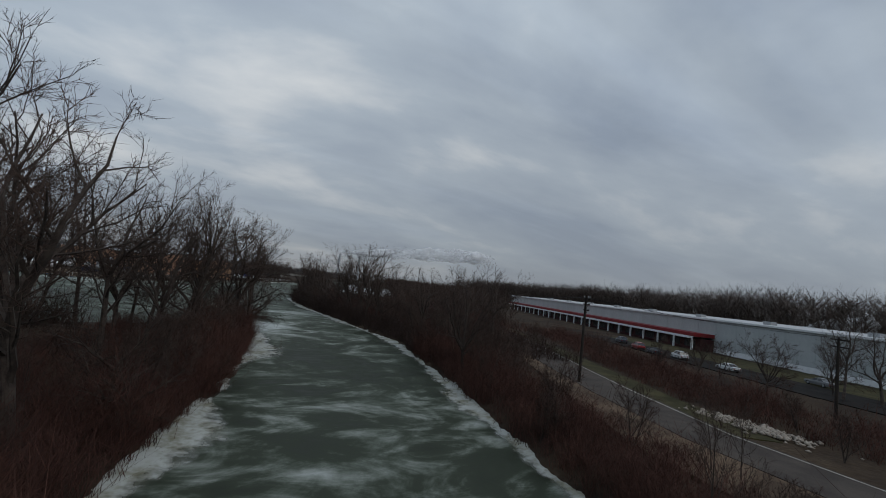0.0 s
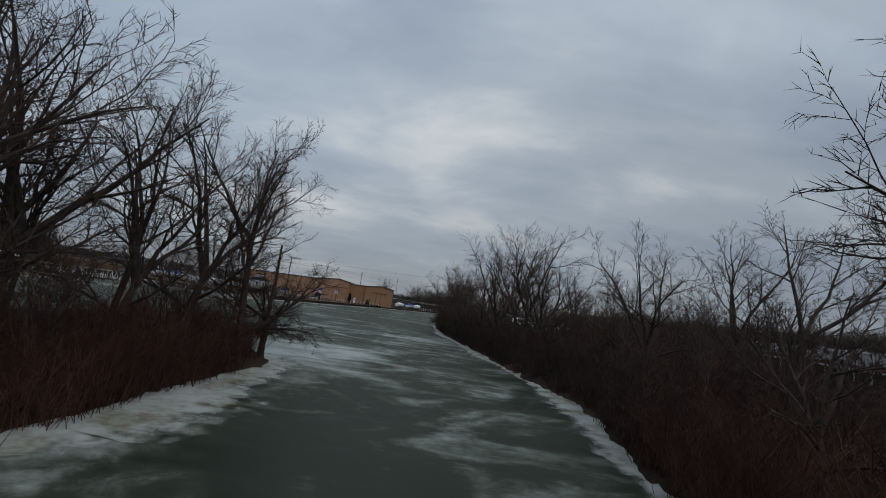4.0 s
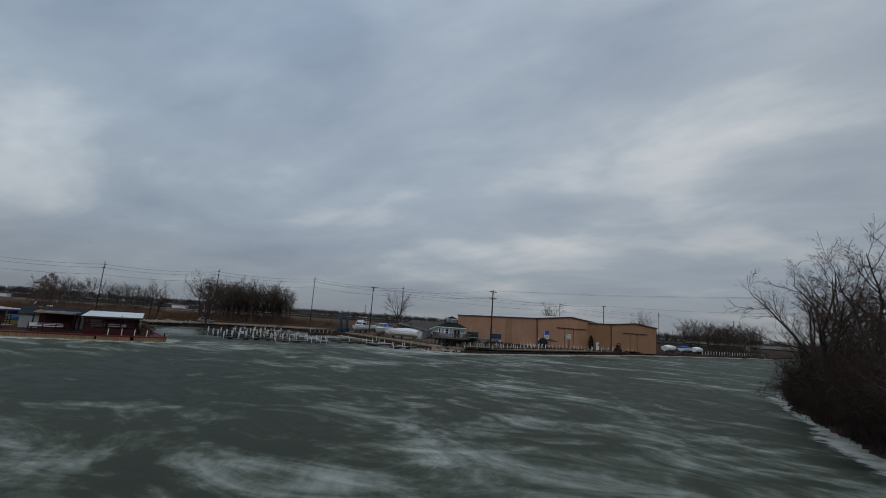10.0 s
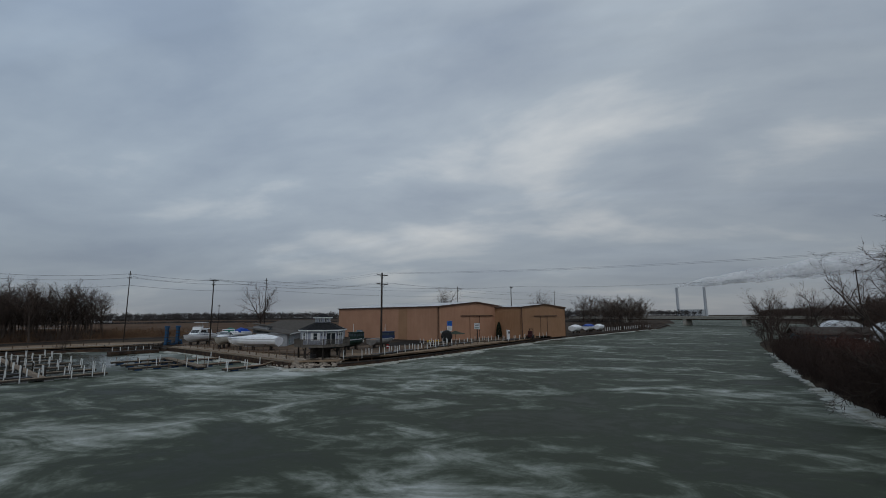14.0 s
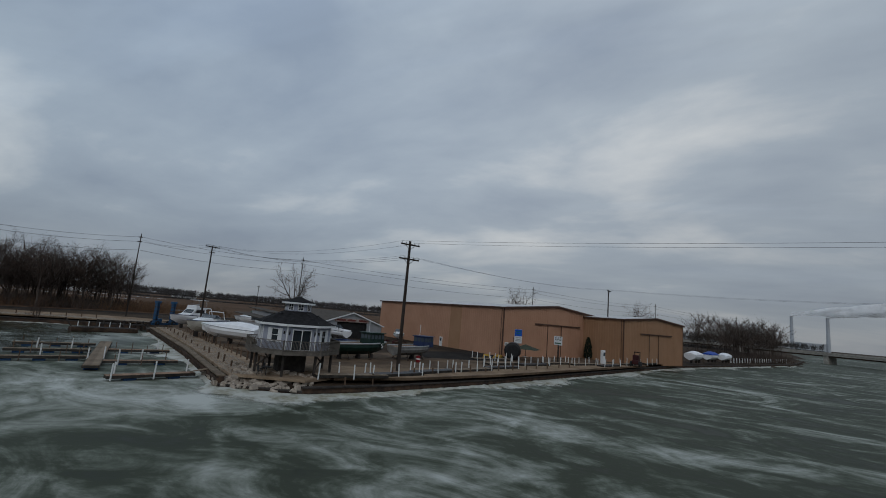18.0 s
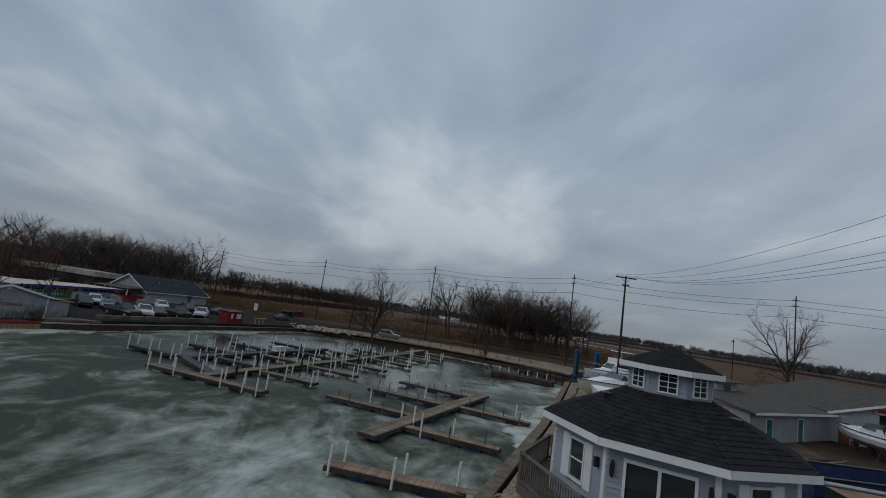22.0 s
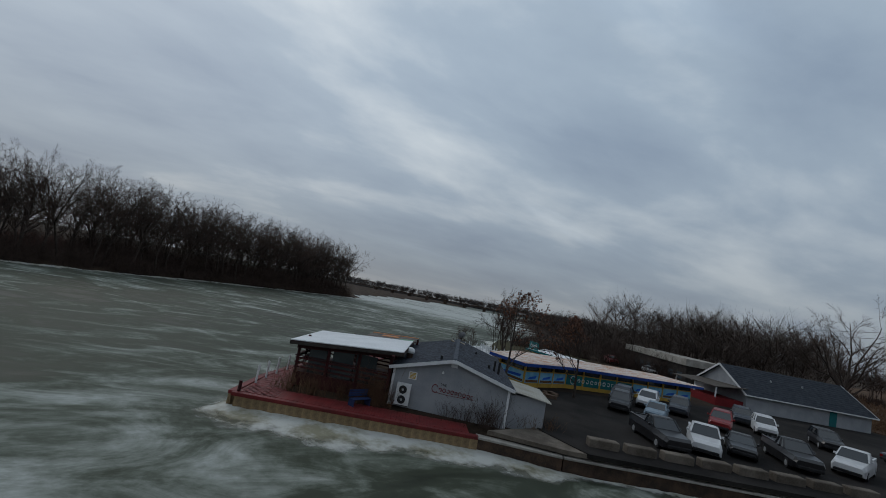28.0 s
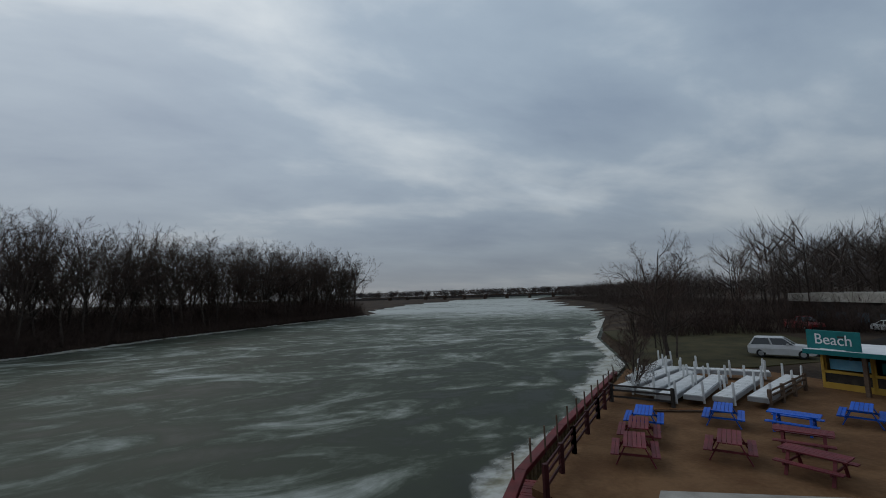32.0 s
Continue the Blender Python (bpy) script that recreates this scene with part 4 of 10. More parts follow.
# the long wood on the peninsula's river side
bank = [(-38.5, 28), (-50, 13.5), (-60, 1.5), (-77, -26), (-105, -61), (-138, -98)]
wood_no = 0
for i in range(len(bank) - 1):
    (ax, ay), (bx, by) = bank[i], bank[i + 1]
    seg = math.hypot(bx - ax, by - ay)
    ux, uy = (bx - ax) / seg, (by - ay) / seg
    inx, iny = -uy, ux
    for row, (off, gap) in enumerate(((3.2, 4.6), (8.0, 5.2), (14.0, 6.0), (22.0, 8.0))[:2 if i < 2 else 4]):
        s = rt.uniform(0, gap)
        while s < seg:
            x, y = ax + ux * s + inx * (off + rt.uniform(-1.5, 1.5)), ay + uy * s + iny * (off + rt.uniform(-1.5, 1.5))
            far = (i * 0.2 + s / seg * 0.2)
            put_tree(WOOD[wood_no % 5], x, y, (0.86 + 0.22 * far) * rt.uniform(0.88, 1.06), rt.uniform(0, 360), "tall bare tree in a dense riverside wood", "riverside wood", z=0.7)
            wood_no += 1
            s += gap * rt.uniform(0.7, 1.3)


# ---------------- brush and far woods ----------------
def brush(name, spots, heights, mat, seed, label, stems=14, wide=0.9, r=0.012, category="brush"):
    """Thickets of fine upright stems, each with side shoots, joined."""
    rng = np.random.default_rng(seed)
    n = len(spots)
    base = np.repeat(np.asarray(spots, float), stems, 0)
    h = np.repeat(np.asarray(heights, float), stems) * rng.uniform(0.55, 1.1, n * stems)
    xy = base[:, :2] + rng.normal(size=(n * stems, 2)) * wide * 0.33
    z0 = base[:, 2] - 0.05
    lean = rng.normal(size=(n * stems, 2)) * 0.42
    P0 = np.column_stack([xy, z0])
    P1 = P0 + np.column_stack([lean * h[:, None] * 0.4, h * 0.5])
    P2 = P1 + np.column_stack([(lean + rng.normal(size=lean.shape) * 0.22) * h[:, None] * 0.55, h * 0.5])
    V, F = [], []

    def blades(A, B, ra):
        k = sum(len(v) for v in V)
        m = len(A)
        ang = rng.uniform(0, 2 * math.pi, m)
        s = np.column_stack([np.cos(ang), np.sin(ang), np.zeros(m)]) * ra
        V.append(np.stack([A + s, A - s, B], 1).reshape(-1, 3))
        i = k + 3 * np.arange(m)
        F.append(np.stack([i, i + 1, i + 2], 1))

    def spikes(A, B, ra):
        k = sum(len(v) for v in V)
        m = len(A)
        ang = rng.uniform(0, 2 * math.pi, m)
        s = np.column_stack([np.cos(ang), np.sin(ang), np.zeros(m)]) * ra
        u = np.column_stack([-np.sin(ang), np.cos(ang), np.zeros(m)]) * ra
        V.append(np.stack([A + s, A - s * 0.5 + u * 0.87, A - s * 0.5 - u * 0.87, B], 1).reshape(-1, 3))
        i = k + 4 * np.arange(m)
        F.append(np.concatenate([np.stack([i, i + 1, i + 3], 1), np.stack([i + 1, i + 2, i + 3], 1), np.stack([i + 2, i, i + 3], 1)]))

    spikes(P0, P1 + (P1 - P0) * 0.6, r * 1.6)
    spikes(P1, P2, r)
    for k in range(4):
        t = rng.uniform(0.2, 1.0, len(P0))[:, None]
        A = P1 + (P2 - P1) * t * (k > 0) if k else P0 + (P1 - P0) * (0.4 + 0.6 * t)
        d = rng.normal(size=A.shape) * 0.8
        d[:, 2] = np.abs(d[:, 2]) * 0.8 + 0.35
        blades(A, A + d * (h[:, None] * 0.30), r * 1.0)
    me = mesh_np(name, np.concatenate(V), np.concatenate(F), mat)
    return tagged(new(name, me), label, category, kind="stuff")


def along(line, inner, outer, gap, seed, hlo, hhi, keep=None):
    """Places on a strip between two distances to the inner side of a line."""
    rng = np.random.default_rng(seed)
    spots, hs = [], []
    for (ax, ay), (bx, by) in zip(line[:-1], line[1:]):
        seg = math.hypot(bx - ax, by - ay)
        n = int(seg * abs(outer - inner) / gap ** 2)
        t, o = rng.random(n), inner + (outer - inner) * rng.random(n)
        ux, uy = (bx - ax) / seg, (by - ay) / seg
        x, y = ax + ux * seg * t - uy * o, ay + uy * seg * t + ux * o
        spots.append(np.column_stack([x, y]))
    P = np.concatenate(spots)
    if keep:
        P = P[keep(P)]
    H = rng.uniform(hlo * 0.7, hhi, len(P)) * np.clip(1 + 0.55 * lumps(P, 3.0, seed) + 0.35 * lumps(P, 1.1, seed * 2.0), 0.35, 2.0)
    return np.column_stack([P, ground_z(P)]), H


CREEK_E = [(-7, -62), (-2.5, -45), (3, -27), (5, -15), (8, 0), (10.6, 18), (12.2, 29), (10.7, 44), (8.2, 65), (4.9, 90), (3.9, 116), (5.5, 129), (11, 150), (23, 187)]
S, H = along(CREEK_E[:6][::-1], 0.3, 4.5, 0.70, 1, 1.9, 3.5)
brush("bank_brush", S, H, TWIGR, 1, "dense reddish-brown leafless brush on the creek bank", stems=14)
S, H = along(CREEK_E[5:][::-1], 0.3, 4.5, 0.70, 9, 1.7, 3.4)
brush("bank_brush", S, H, TWIGD, 9, "dense dark leafless brush at the creek mouth", stems=14)
S, H = along(CREEK_E[::-1], 4.5, 12, 0.95, 2, 1.5, 3.3, lambda P: ~((P[:, 1] < 12) & (signed(EAST, P) > 9.5)))
H = H * np.where((S[:, 1] < 14) & (signed(EAST, S[:, :2]) > 4.0), 0.6, 1.0)
brush("inland_brush", S, H, TWIGR, 2, "reddish-brown leafless brush behind the creek bank", stems=12, wide=1.2, r=0.015)
CREEK_W = [(-34, -64), (-24.5, -40), (-20.2, -21.5), (-18.6, -14), (-16.2, -5), (-14.4, 6), (-13.4, 12), (-12.8, 20), (-12.2, 25), (-13.0, 30.5)]
S, H = along(CREEK_W, 0.3, 5.5, 0.66, 3, 1.9, 4.0)
brush("bank_brush", S, H, TWIGR, 3, "dense reddish-brown leafless brush on the peninsula bank", stems=16)
S, H = along(CREEK_W, 5.5, 17, 1.15, 4, 1.1, 2.3)
brush("inland_brush", S, H, TWIGR, 4, "reddish-brown leafless brush under the peninsula trees", stems=13, wide=1.3)
S, H = along([(-12.4, 24.5), (-12.0, 28), (-12.4, 31), (-14.2, 33.2), (-20, 33)], 0.6, 4.0, 1.15, 7, 0.5, 1.4)
brush("bank_brush", S, H, TWIGR, 7, "low tangled brush at the tip of the peninsula", stems=8)
S, H = along(bank, 0.5, 5, 0.95, 5, 2.0, 4.4)
brush("wood_undergrowth", S, H, TWIG, 5, "dark leafless undergrowth along the riverside wood", stems=12, wide=1.3, r=0.022)
S, H = along(bank[:3], 3, 8, 1.4, 16, 3.0, 5.5)
brush("wood_undergrowth", S, H, TWIG, 16, "dark leafless undergrowth below the riverside trees", stems=12, wide=1.6, r=0.03)
S, H = along(bank[2:], 4, 24, 1.75, 6, 4.2, 7.6)
brush("wood_undergrowth", S, H, TWIG, 6, "dark leafless undergrowth in the riverside wood", stems=12, wide=2.6, r=0.045)


def far_wood(name, line, depth, gap, hlo, hhi, seed, label, mat=TWIG, z=1.0, fat=0.06, under=0.35, n_twigs=110, wide=1.0):
    """A distant wood: bare crowns of limbs and blades of twigs over dark undergrowth, joined."""
    rng = np.random.default_rng(seed)
    V, F, k = [], [], 0
    for (ax, ay), (bx, by) in zip(line[:-1], line[1:]):
        seg = math.hypot(bx - ax, by - ay)
        n = max(1, int(seg * abs(depth) / gap ** 2))
        for _ in range(n):
            t, o = rng.random(), rng.random() ** 1.4 * depth
            x, y = ax + (bx - ax) * t - (by - ay) / seg * o, ay + (by - ay) * t + (bx - ax) / seg * o
            h = rng.uniform(hlo, hhi)
            root = np.array([x, y, z])
            nl, m = 15, int(n_twigs * 1.7)
            tl = rng.uniform(0.34, 0.98, nl)
            ang = rng.uniform(0, 6.2832, nl)
            up = rng.uniform(0.25, 1.3, nl)
            ld = np.column_stack([np.cos(ang), np.sin(ang), up])
            ld /= np.linalg.norm(ld, axis=1)[:, None]
            ll = h * 0.34 * np.sqrt(np.clip(1 - ((tl - 0.5) / 0.62) ** 2, 0.1, 1)) * rng.uniform(0.8, 1.15, nl) * wide
            la = root + np.column_stack([np.zeros(nl), np.zeros(nl), tl * h * 0.72])
            lb = la + ld * ll[:, None]
            # twigs on the limbs
            wl_ = rng.integers(0, nl, m)
            A = la[wl_] + (lb - la)[wl_] * rng.uniform(0.3, 1.0, m)[:, None]
            d = ld[wl_] * 0.5 + rng.normal(size=(m, 3)) * 0.55 + np.array([0, 0, 0.22])
            B = A + d * (h * 0.095 * rng.uniform(0.6, 1.3, m))[:, None]
            # undergrowth
            mu_ = int(m * under)
            A2 = root + np.column_stack([rng.normal(size=(mu_, 2)) * gap * 0.6, rng.uniform(-0.3, 0.5, mu_)])
            B2 = A2 + np.column_stack([rng.normal(size=(mu_, 2)) * h * 0.05, rng.uniform(0.06, 0.22, mu_) * h])
            P = np.concatenate([la, A, A2, root[None] - (0, 0, 0.6)])
            Q = np.concatenate([lb, B, B2, root[None] + (0, 0, h * 0.8)])
            w = np.concatenate([np.full(nl, 0.006 * h + fat * 0.3), np.full(m, fat * 0.75), np.full(mu_, fat * 1.3), [0.010 * h]])
            an = rng.uniform(0, 6.2832, len(P))
            s = np.column_stack([np.cos(an), np.sin(an), np.zeros(len(P))]) * w[:, None]
            V.append(np.stack([P + s, P - s, Q], 1).reshape(-1, 3))
            i = k + 3 * np.arange(len(P))
            F.append(np.stack([i, i + 1, i + 2], 1))
            k += 3 * len(P)
    return tagged(new(name, mesh_np(name, np.concatenate(V), np.concatenate(F), mat)), label, "woods", kind="stuff")

far_wood("far_wood", [(159, -92), (208, 55), (257, 202), (300, 330), (325, 450), (330, 620)], -45, 4.6, 24, 34, 1, "long leafless wood behind the warehouse", TWIGM, fat=0.07)
far_wood("far_wood", [(160, 330), (120, 200), (90, 120), (60, 60)], -40, 5.0, 9, 15, 2, "leafless wood east of the river", fat=0.07)
far_wood("far_wood", [(-174, 205), (-164, 188), (-172, 164)], -26, 2.9, 13, 21, 3, "leafless grove beside the road behind the basin", TWIGM, fat=0.042, n_twigs=190)
far_wood("far_wood", [(-172, 32), (-176, 58), (-186, 80)], 75, 3.9, 15, 20.5, 4, "leafless wood behind the restaurant", TWIGM, fat=0.032, n_twigs=190)
far_wood("far_wood", [(-196, 4), (-240, -60), (-300, -150), (-345, -240)], -45, 4.4, 9, 14, 5, "leafless wood along the far bank", TWIGM, fat=0.05)
far_wood("far_wood", [(-262, 60), (-330, 110), (-420, 130)], 40, 6.0, 11, 17, 15, "leafless wood beyond the marsh", fat=0.12)
far_wood("far_wood", [(330, 1300), (120, 1250), (-500, 1150), (-1000, 850), (-1150, 300), (-1100, -250)], -60, 8.5, 12, 21, 6, "distant leafless woods on the horizon", TWIG_HAZE, fat=0.7, n_twigs=46)
far_wood("far_wood", [(-1100, -250), (-900, -560), (-640, -690), (-420, -800), (-180, -900)], -50, 7.0, 13, 23, 7, "distant leafless woods beyond the railway bridge", TWIG_HAZE, fat=0.6, n_twigs=46)
far_wood("far_wood", [(54, 242), (90, 272), (135, 350), (165, 470), (225, 690), (430, 1250)], -30, 5.0, 9, 15, 8, "leafless trees along the far river bank", fat=0.12, n_twigs=80)
far_wood("far_wood", [(1, 292), (16, 322), (30, 350)], 14, 3.4, 12, 19, 9, "leafless trees beside the boat sheds", TWIGM, fat=0.07, n_twigs=160)
far_wood("far_wood", [(-420, 560), (-560, 420), (-700, 260), (-760, 60)], 30, 6.5, 9, 15, 10, "leafless hedge trees beyond the marsh", TWIG_HAZE, fat=0.35, n_twigs=60)
far_wood("far_wood", [(-280, 200), (-290, 176), (-296, 152)], -18, 4.0, 15, 20, 17, "leafless wood at the edge of the marsh", TWIGM, fat=0.06, n_twigs=90)
far_wood("far_wood", [(-186, 186), (-190, 178)], -26, 3.6, 12, 17, 16, "leafless clump of trees in the marsh", TWIGM, fat=0.05)
far_wood("far_wood", [(40, 500), (-60, 540), (-240, 600), (-420, 560)], 30, 6.5, 9, 15, 11, "leafless hedge trees beyond the boat sheds", TWIG_HAZE, fat=0.3, n_twigs=60)
far_wood("far_wood", [(-70, -15), (-72, -18), (-100, -53), (-132, -90)], 30, 3.6, 5, 8, 12, "leafless second growth within the riverside wood", fat=0.045, n_twigs=90)

# ---------------- marina point: ground covers, sea walls ----------------
def cover(name, poly, z, mat, label, category, t=0.25):
    return solid(name, Build().prism(poly, z - t, z), mat, label, category, kind="structure")


def at_wall(ox, oy, ux, uy, z=0.0):
    """A frame with x along a wall from its first corner, y to the inner side."""
    return pose(ox, oy, z, 0, 0, heading(ux, uy))


cover("gravel_strip", [(-52.6, 147.2), (-58.7, 144.4), (-78.2, 155.0), (-108.2, 169.9), (-106.6, 173.2), (-77.0, 158.8), (-63, 151.6), (-60.5, 154.4), (-52, 152)], 1.24, GRAVEL, "pale gravel strip behind the sea wall", "gravel")
cover("yard", [(-51.6, 150), (-46.8, 157), (-41.2, 170), (-32.4, 196), (-24.5, 219), (-40, 226), (-92, 222), (-112, 200), (-118, 178), (-108, 173.0), (-77.0, 158.9), (-60.2, 154.5)], 1.33, YARD, "brown dirt boat yard with wet patches", "yard")
cover("quay_gravel", [(-51.6, 150.2), (-46.9, 157.2), (-41.4, 170.2), (-32.6, 196.2), (-24.8, 218.8), (-29, 220.5), (-37.5, 197.5), (-46.5, 172), (-52.6, 160), (-60.0, 155.0), (-56, 151)], 1.342, QUAYG, "brown gravel along the quay", "gravel")
cover("wet_patch", [(-62, 186), (-56, 178), (-49, 184), (-46, 196), (-55, 200), (-66, 196)], 1.345, ASPHALT, "wet grey patch on the dirt yard", "puddle")


def sea_wall(name, pts, top, mat, capmat, label, waler=True):
    w = thing(name, Matrix.Identity(4), label, "sea wall", kind="structure")
    for (ax, ay), (bx, by) in zip(pts[:-1], pts[1:]):
        seg = math.hypot(bx - ax, by - ay)
        ux, uy = (bx - ax) / seg, (by - ay) / seg
        b = Build(at_wall(ax, ay, ux, uy))
        n = max(2, int(seg / 0.45))
        for i in range(n):
            s0, s1 = seg * i / n, seg * (i + 1) / n
            o = 0.035 if i % 2 else 0.0
            b.box(s0, s1, -o, 0.45, -0.8, top - 0.12)
        part("sheet", b, mat, w)
        c = Build(at_wall(ax, ay, ux, uy))
        k = max(1, int(seg / 3.2))
        for i in range(k):
            c.box(seg * i / k + 0.01, seg * (i + 1) / k - 0.01, -0.12, 0.55, top - 0.12, top + 0.02 * (i % 2), 0.02)
        part("cap", c, capmat, w)
        if waler:
            part("waler", Build(at_wall(ax, ay, ux, uy)).box(0, seg, -0.10, -0.035, top - 0.5, top - 0.3), mat, w)
    return w


sea_wall("river_sea_wall", [(-52, 146.3), (-48.2, 153), (-42.8, 166.4), (-34.2, 191), (-26, 216), (-17.6, 241), (2, 281), (33, 346), (55, 418)], 0.78, RUST, DARKW, "low dark sea wall with a timber cap along the river")
sea_wall("basin_sea_wall", [(-108.6, 169.2), (-78.4, 154.2), (-58.9, 143.5)], 1.16, RUST, DOCKW, "rusty sea wall with a plank cap beside the basin")
sea_wall("point_sea_wall", [(-58.9, 143.5), (-52, 146.3)], 0.45, RUST, DARKW, "low sunken wall at the foot of the broken concrete", False)
sea_wall("back_sea_wall", [(-144, 123.7), (-139.5, 139), (-136.5, 150.5), (-129, 162.6), (-122.5, 169.8), (-116, 173.6), (-108.6, 169.2)][::-1], 0.85, RUST, DARKW, "dark sea wall behind the boat basin")

# broken concrete at the tip
rk = random.Random(8)
rock_mesh = []
for k in range(7):
    r = np.random.default_rng(k)
    b = Build()
    h = r.uniform(0.5, 0.9)
    lower = [(math.cos(a) * r.uniform(0.75, 1.05), math.sin(a) * r.uniform(0.6, 1.0), -h * 0.5) for a in np.linspace(0, 6.28, 7)[:-1]]
    upper = [(x * r.uniform(0.7, 1.0), y * r.uniform(0.7, 1.0), h * r.uniform(0.3, 0.55)) for x, y, _ in lower]
    b.loft([lower, upper])
    rock_mesh.append(b.mesh("rock", ROCK))
rip = thing("riprap", Matrix.Identity(4), "heap of pale broken concrete and stone on the point", "rocks", kind="structure")
n_rock = 0
while n_rock < 270:
    t, o = rk.random(), rk.random()
    if rk.random() < 0.62:
        x, y = -58.9 + 7.2 * t, 143.5 + 2.9 * t
        x, y = x - 0.38 * 4.2 * o, y + 0.92 * 4.2 * o
    else:
        x, y = -58.9 - 6.5 * t * t, 143.5 + 3.4 * t * t
        x, y = x + 0.45 * 3.0 * o, y + 0.89 * 3.0 * o
    z = 0.35 + 0.95 * min(1.0, o * 1.3)
    s = rk.uniform(0.16, 0.46) * (1.15 - 0.45 * o)
    piece("rock", rock_mesh[n_rock % 7], rip, pose(x, y, z, rk.uniform(-25, 25), rk.uniform(-25, 25), rk.uniform(0, 360)) @ Matrix.Diagonal((s * rk.uniform(1, 1.6), s, s * rk.uniform(0.7, 1.1), 1)))
    n_rock += 1
# stones on the gravel and behind the basin
def scatter(name, n, place, slo, shi, seed, mat, label, kind="stuff"):
    r = np.random.default_rng(seed)
    V, F = [], []
    for i in range(n):
        x, y, z = place(r)
        s = r.uniform(slo, shi)
        k = len(V)
        pts = r.normal(size=(6, 3))
        oct_ = np.array([(1, 0, 0), (-1, 0, 0), (0, 1, 0), (0, -1, 0), (0, 0, 0.6), (0, 0, -0.6)]) * s * (1 + 0.25 * pts)
        V.extend(oct_ + (x, y, z))
        F.extend([(k + a, k + b, k + c) for a, b, c in ((0, 2, 4), (2, 1, 4), (1, 3, 4), (3, 0, 4), (2, 0, 5), (1, 2, 5), (3, 1, 5), (0, 3, 5))])
    return tagged(new(name, mesh_np(name, V, F, mat)), label, "stones", kind=kind)


def on_strip(line, a, b, dz=0.0):
    def f(r):
        i = r.integers(0, len(line) - 1)
        (ax, ay), (bx, by) = line[i], line[i + 1]
        t, o = r.random(), a + (b - a) * r.random()
        L = math.hypot(bx - ax, by - ay)
        x, y = ax + (bx - ax) * t - (by - ay) / L * o, ay + (by - ay) * t + (bx - ax) / L * o
        return x, y, dz
    return f


scatter("loose_stones", 2600, on_strip([(-58.9, 143.9), (-78.4, 154.6), (-108.6, 169.6)], -0.5, -3.6, 1.25), 0.04, 0.13, 3, ROCK, "loose pale stones on the gravel strip")
scatter("shore_rubble", 4200, on_strip([(-144, 124.2), (-139.9, 139), (-136.9, 150.5), (-129.4, 162.8), (-122.9, 170.2), (-116.4, 174.0)], 0.7, 6.0, 1.30), 0.06, 0.26, 4, ROCK, "pale rubble on the slope behind the basin")
scatter("rubble_heap", 420, lambda r: (-142 + r.normal() * 2.0, 128.5 + r.normal() * 2.6, 1.15 + abs(r.normal()) * 0.25), 0.12, 0.4, 5, ROCK, "heap of pale rubble by the basin corner")

# wooden posts
post_b = Build().tube([(0, 0, -0.4), (0, 0, 1.0)], 0.09, 7)
post_me = post_b.mesh("wooden_post", POSTW)


def post(x, y, h, label, group, mat=None, r=1.0):
    ob = new("wooden_post", post_me)
    ob.matrix_world = pose(x, y, gz(x, y), rk.uniform(-3, 3), rk.uniform(-3, 3), rk.uniform(0, 360)) @ Matrix.Diagonal((r, r, h, 1))
    return tagged(ob, label, "post", group)


for (ax, ay), (bx, by), off, gap, hh in (((-60, 144.6), (-107, 169.0), 0.9, 2.6, 1.15), ((-62, 147.4), (-104, 169.3), 2.6, 3.6, 1.0), ((-60, 149.4), (-101, 170.4), 4.6, 1.9, 1.15)):
    L = math.hypot(bx - ax, by - ay)
    s = 0.0
    while s < L:
        post(ax + (bx - ax) * s / L, ay + (by - ay) * s / L, hh * rk.uniform(0.75, 1.25), "short brown wooden post standing in gravel", "gravel strip posts")
        s += gap * rk.uniform(0.7, 1.35)
for i in range(15):
    post(-51.2 + 0.343 * 3.1 * i * 1.0 + rk.uniform(-0.2, 0.2) + (0.9 if i < 2 else 0), 150.2 + 0.94 * 3.1 * i, rk.uniform(0.9, 1.5), "brown wooden mooring post by the sea wall", "sea wall posts")

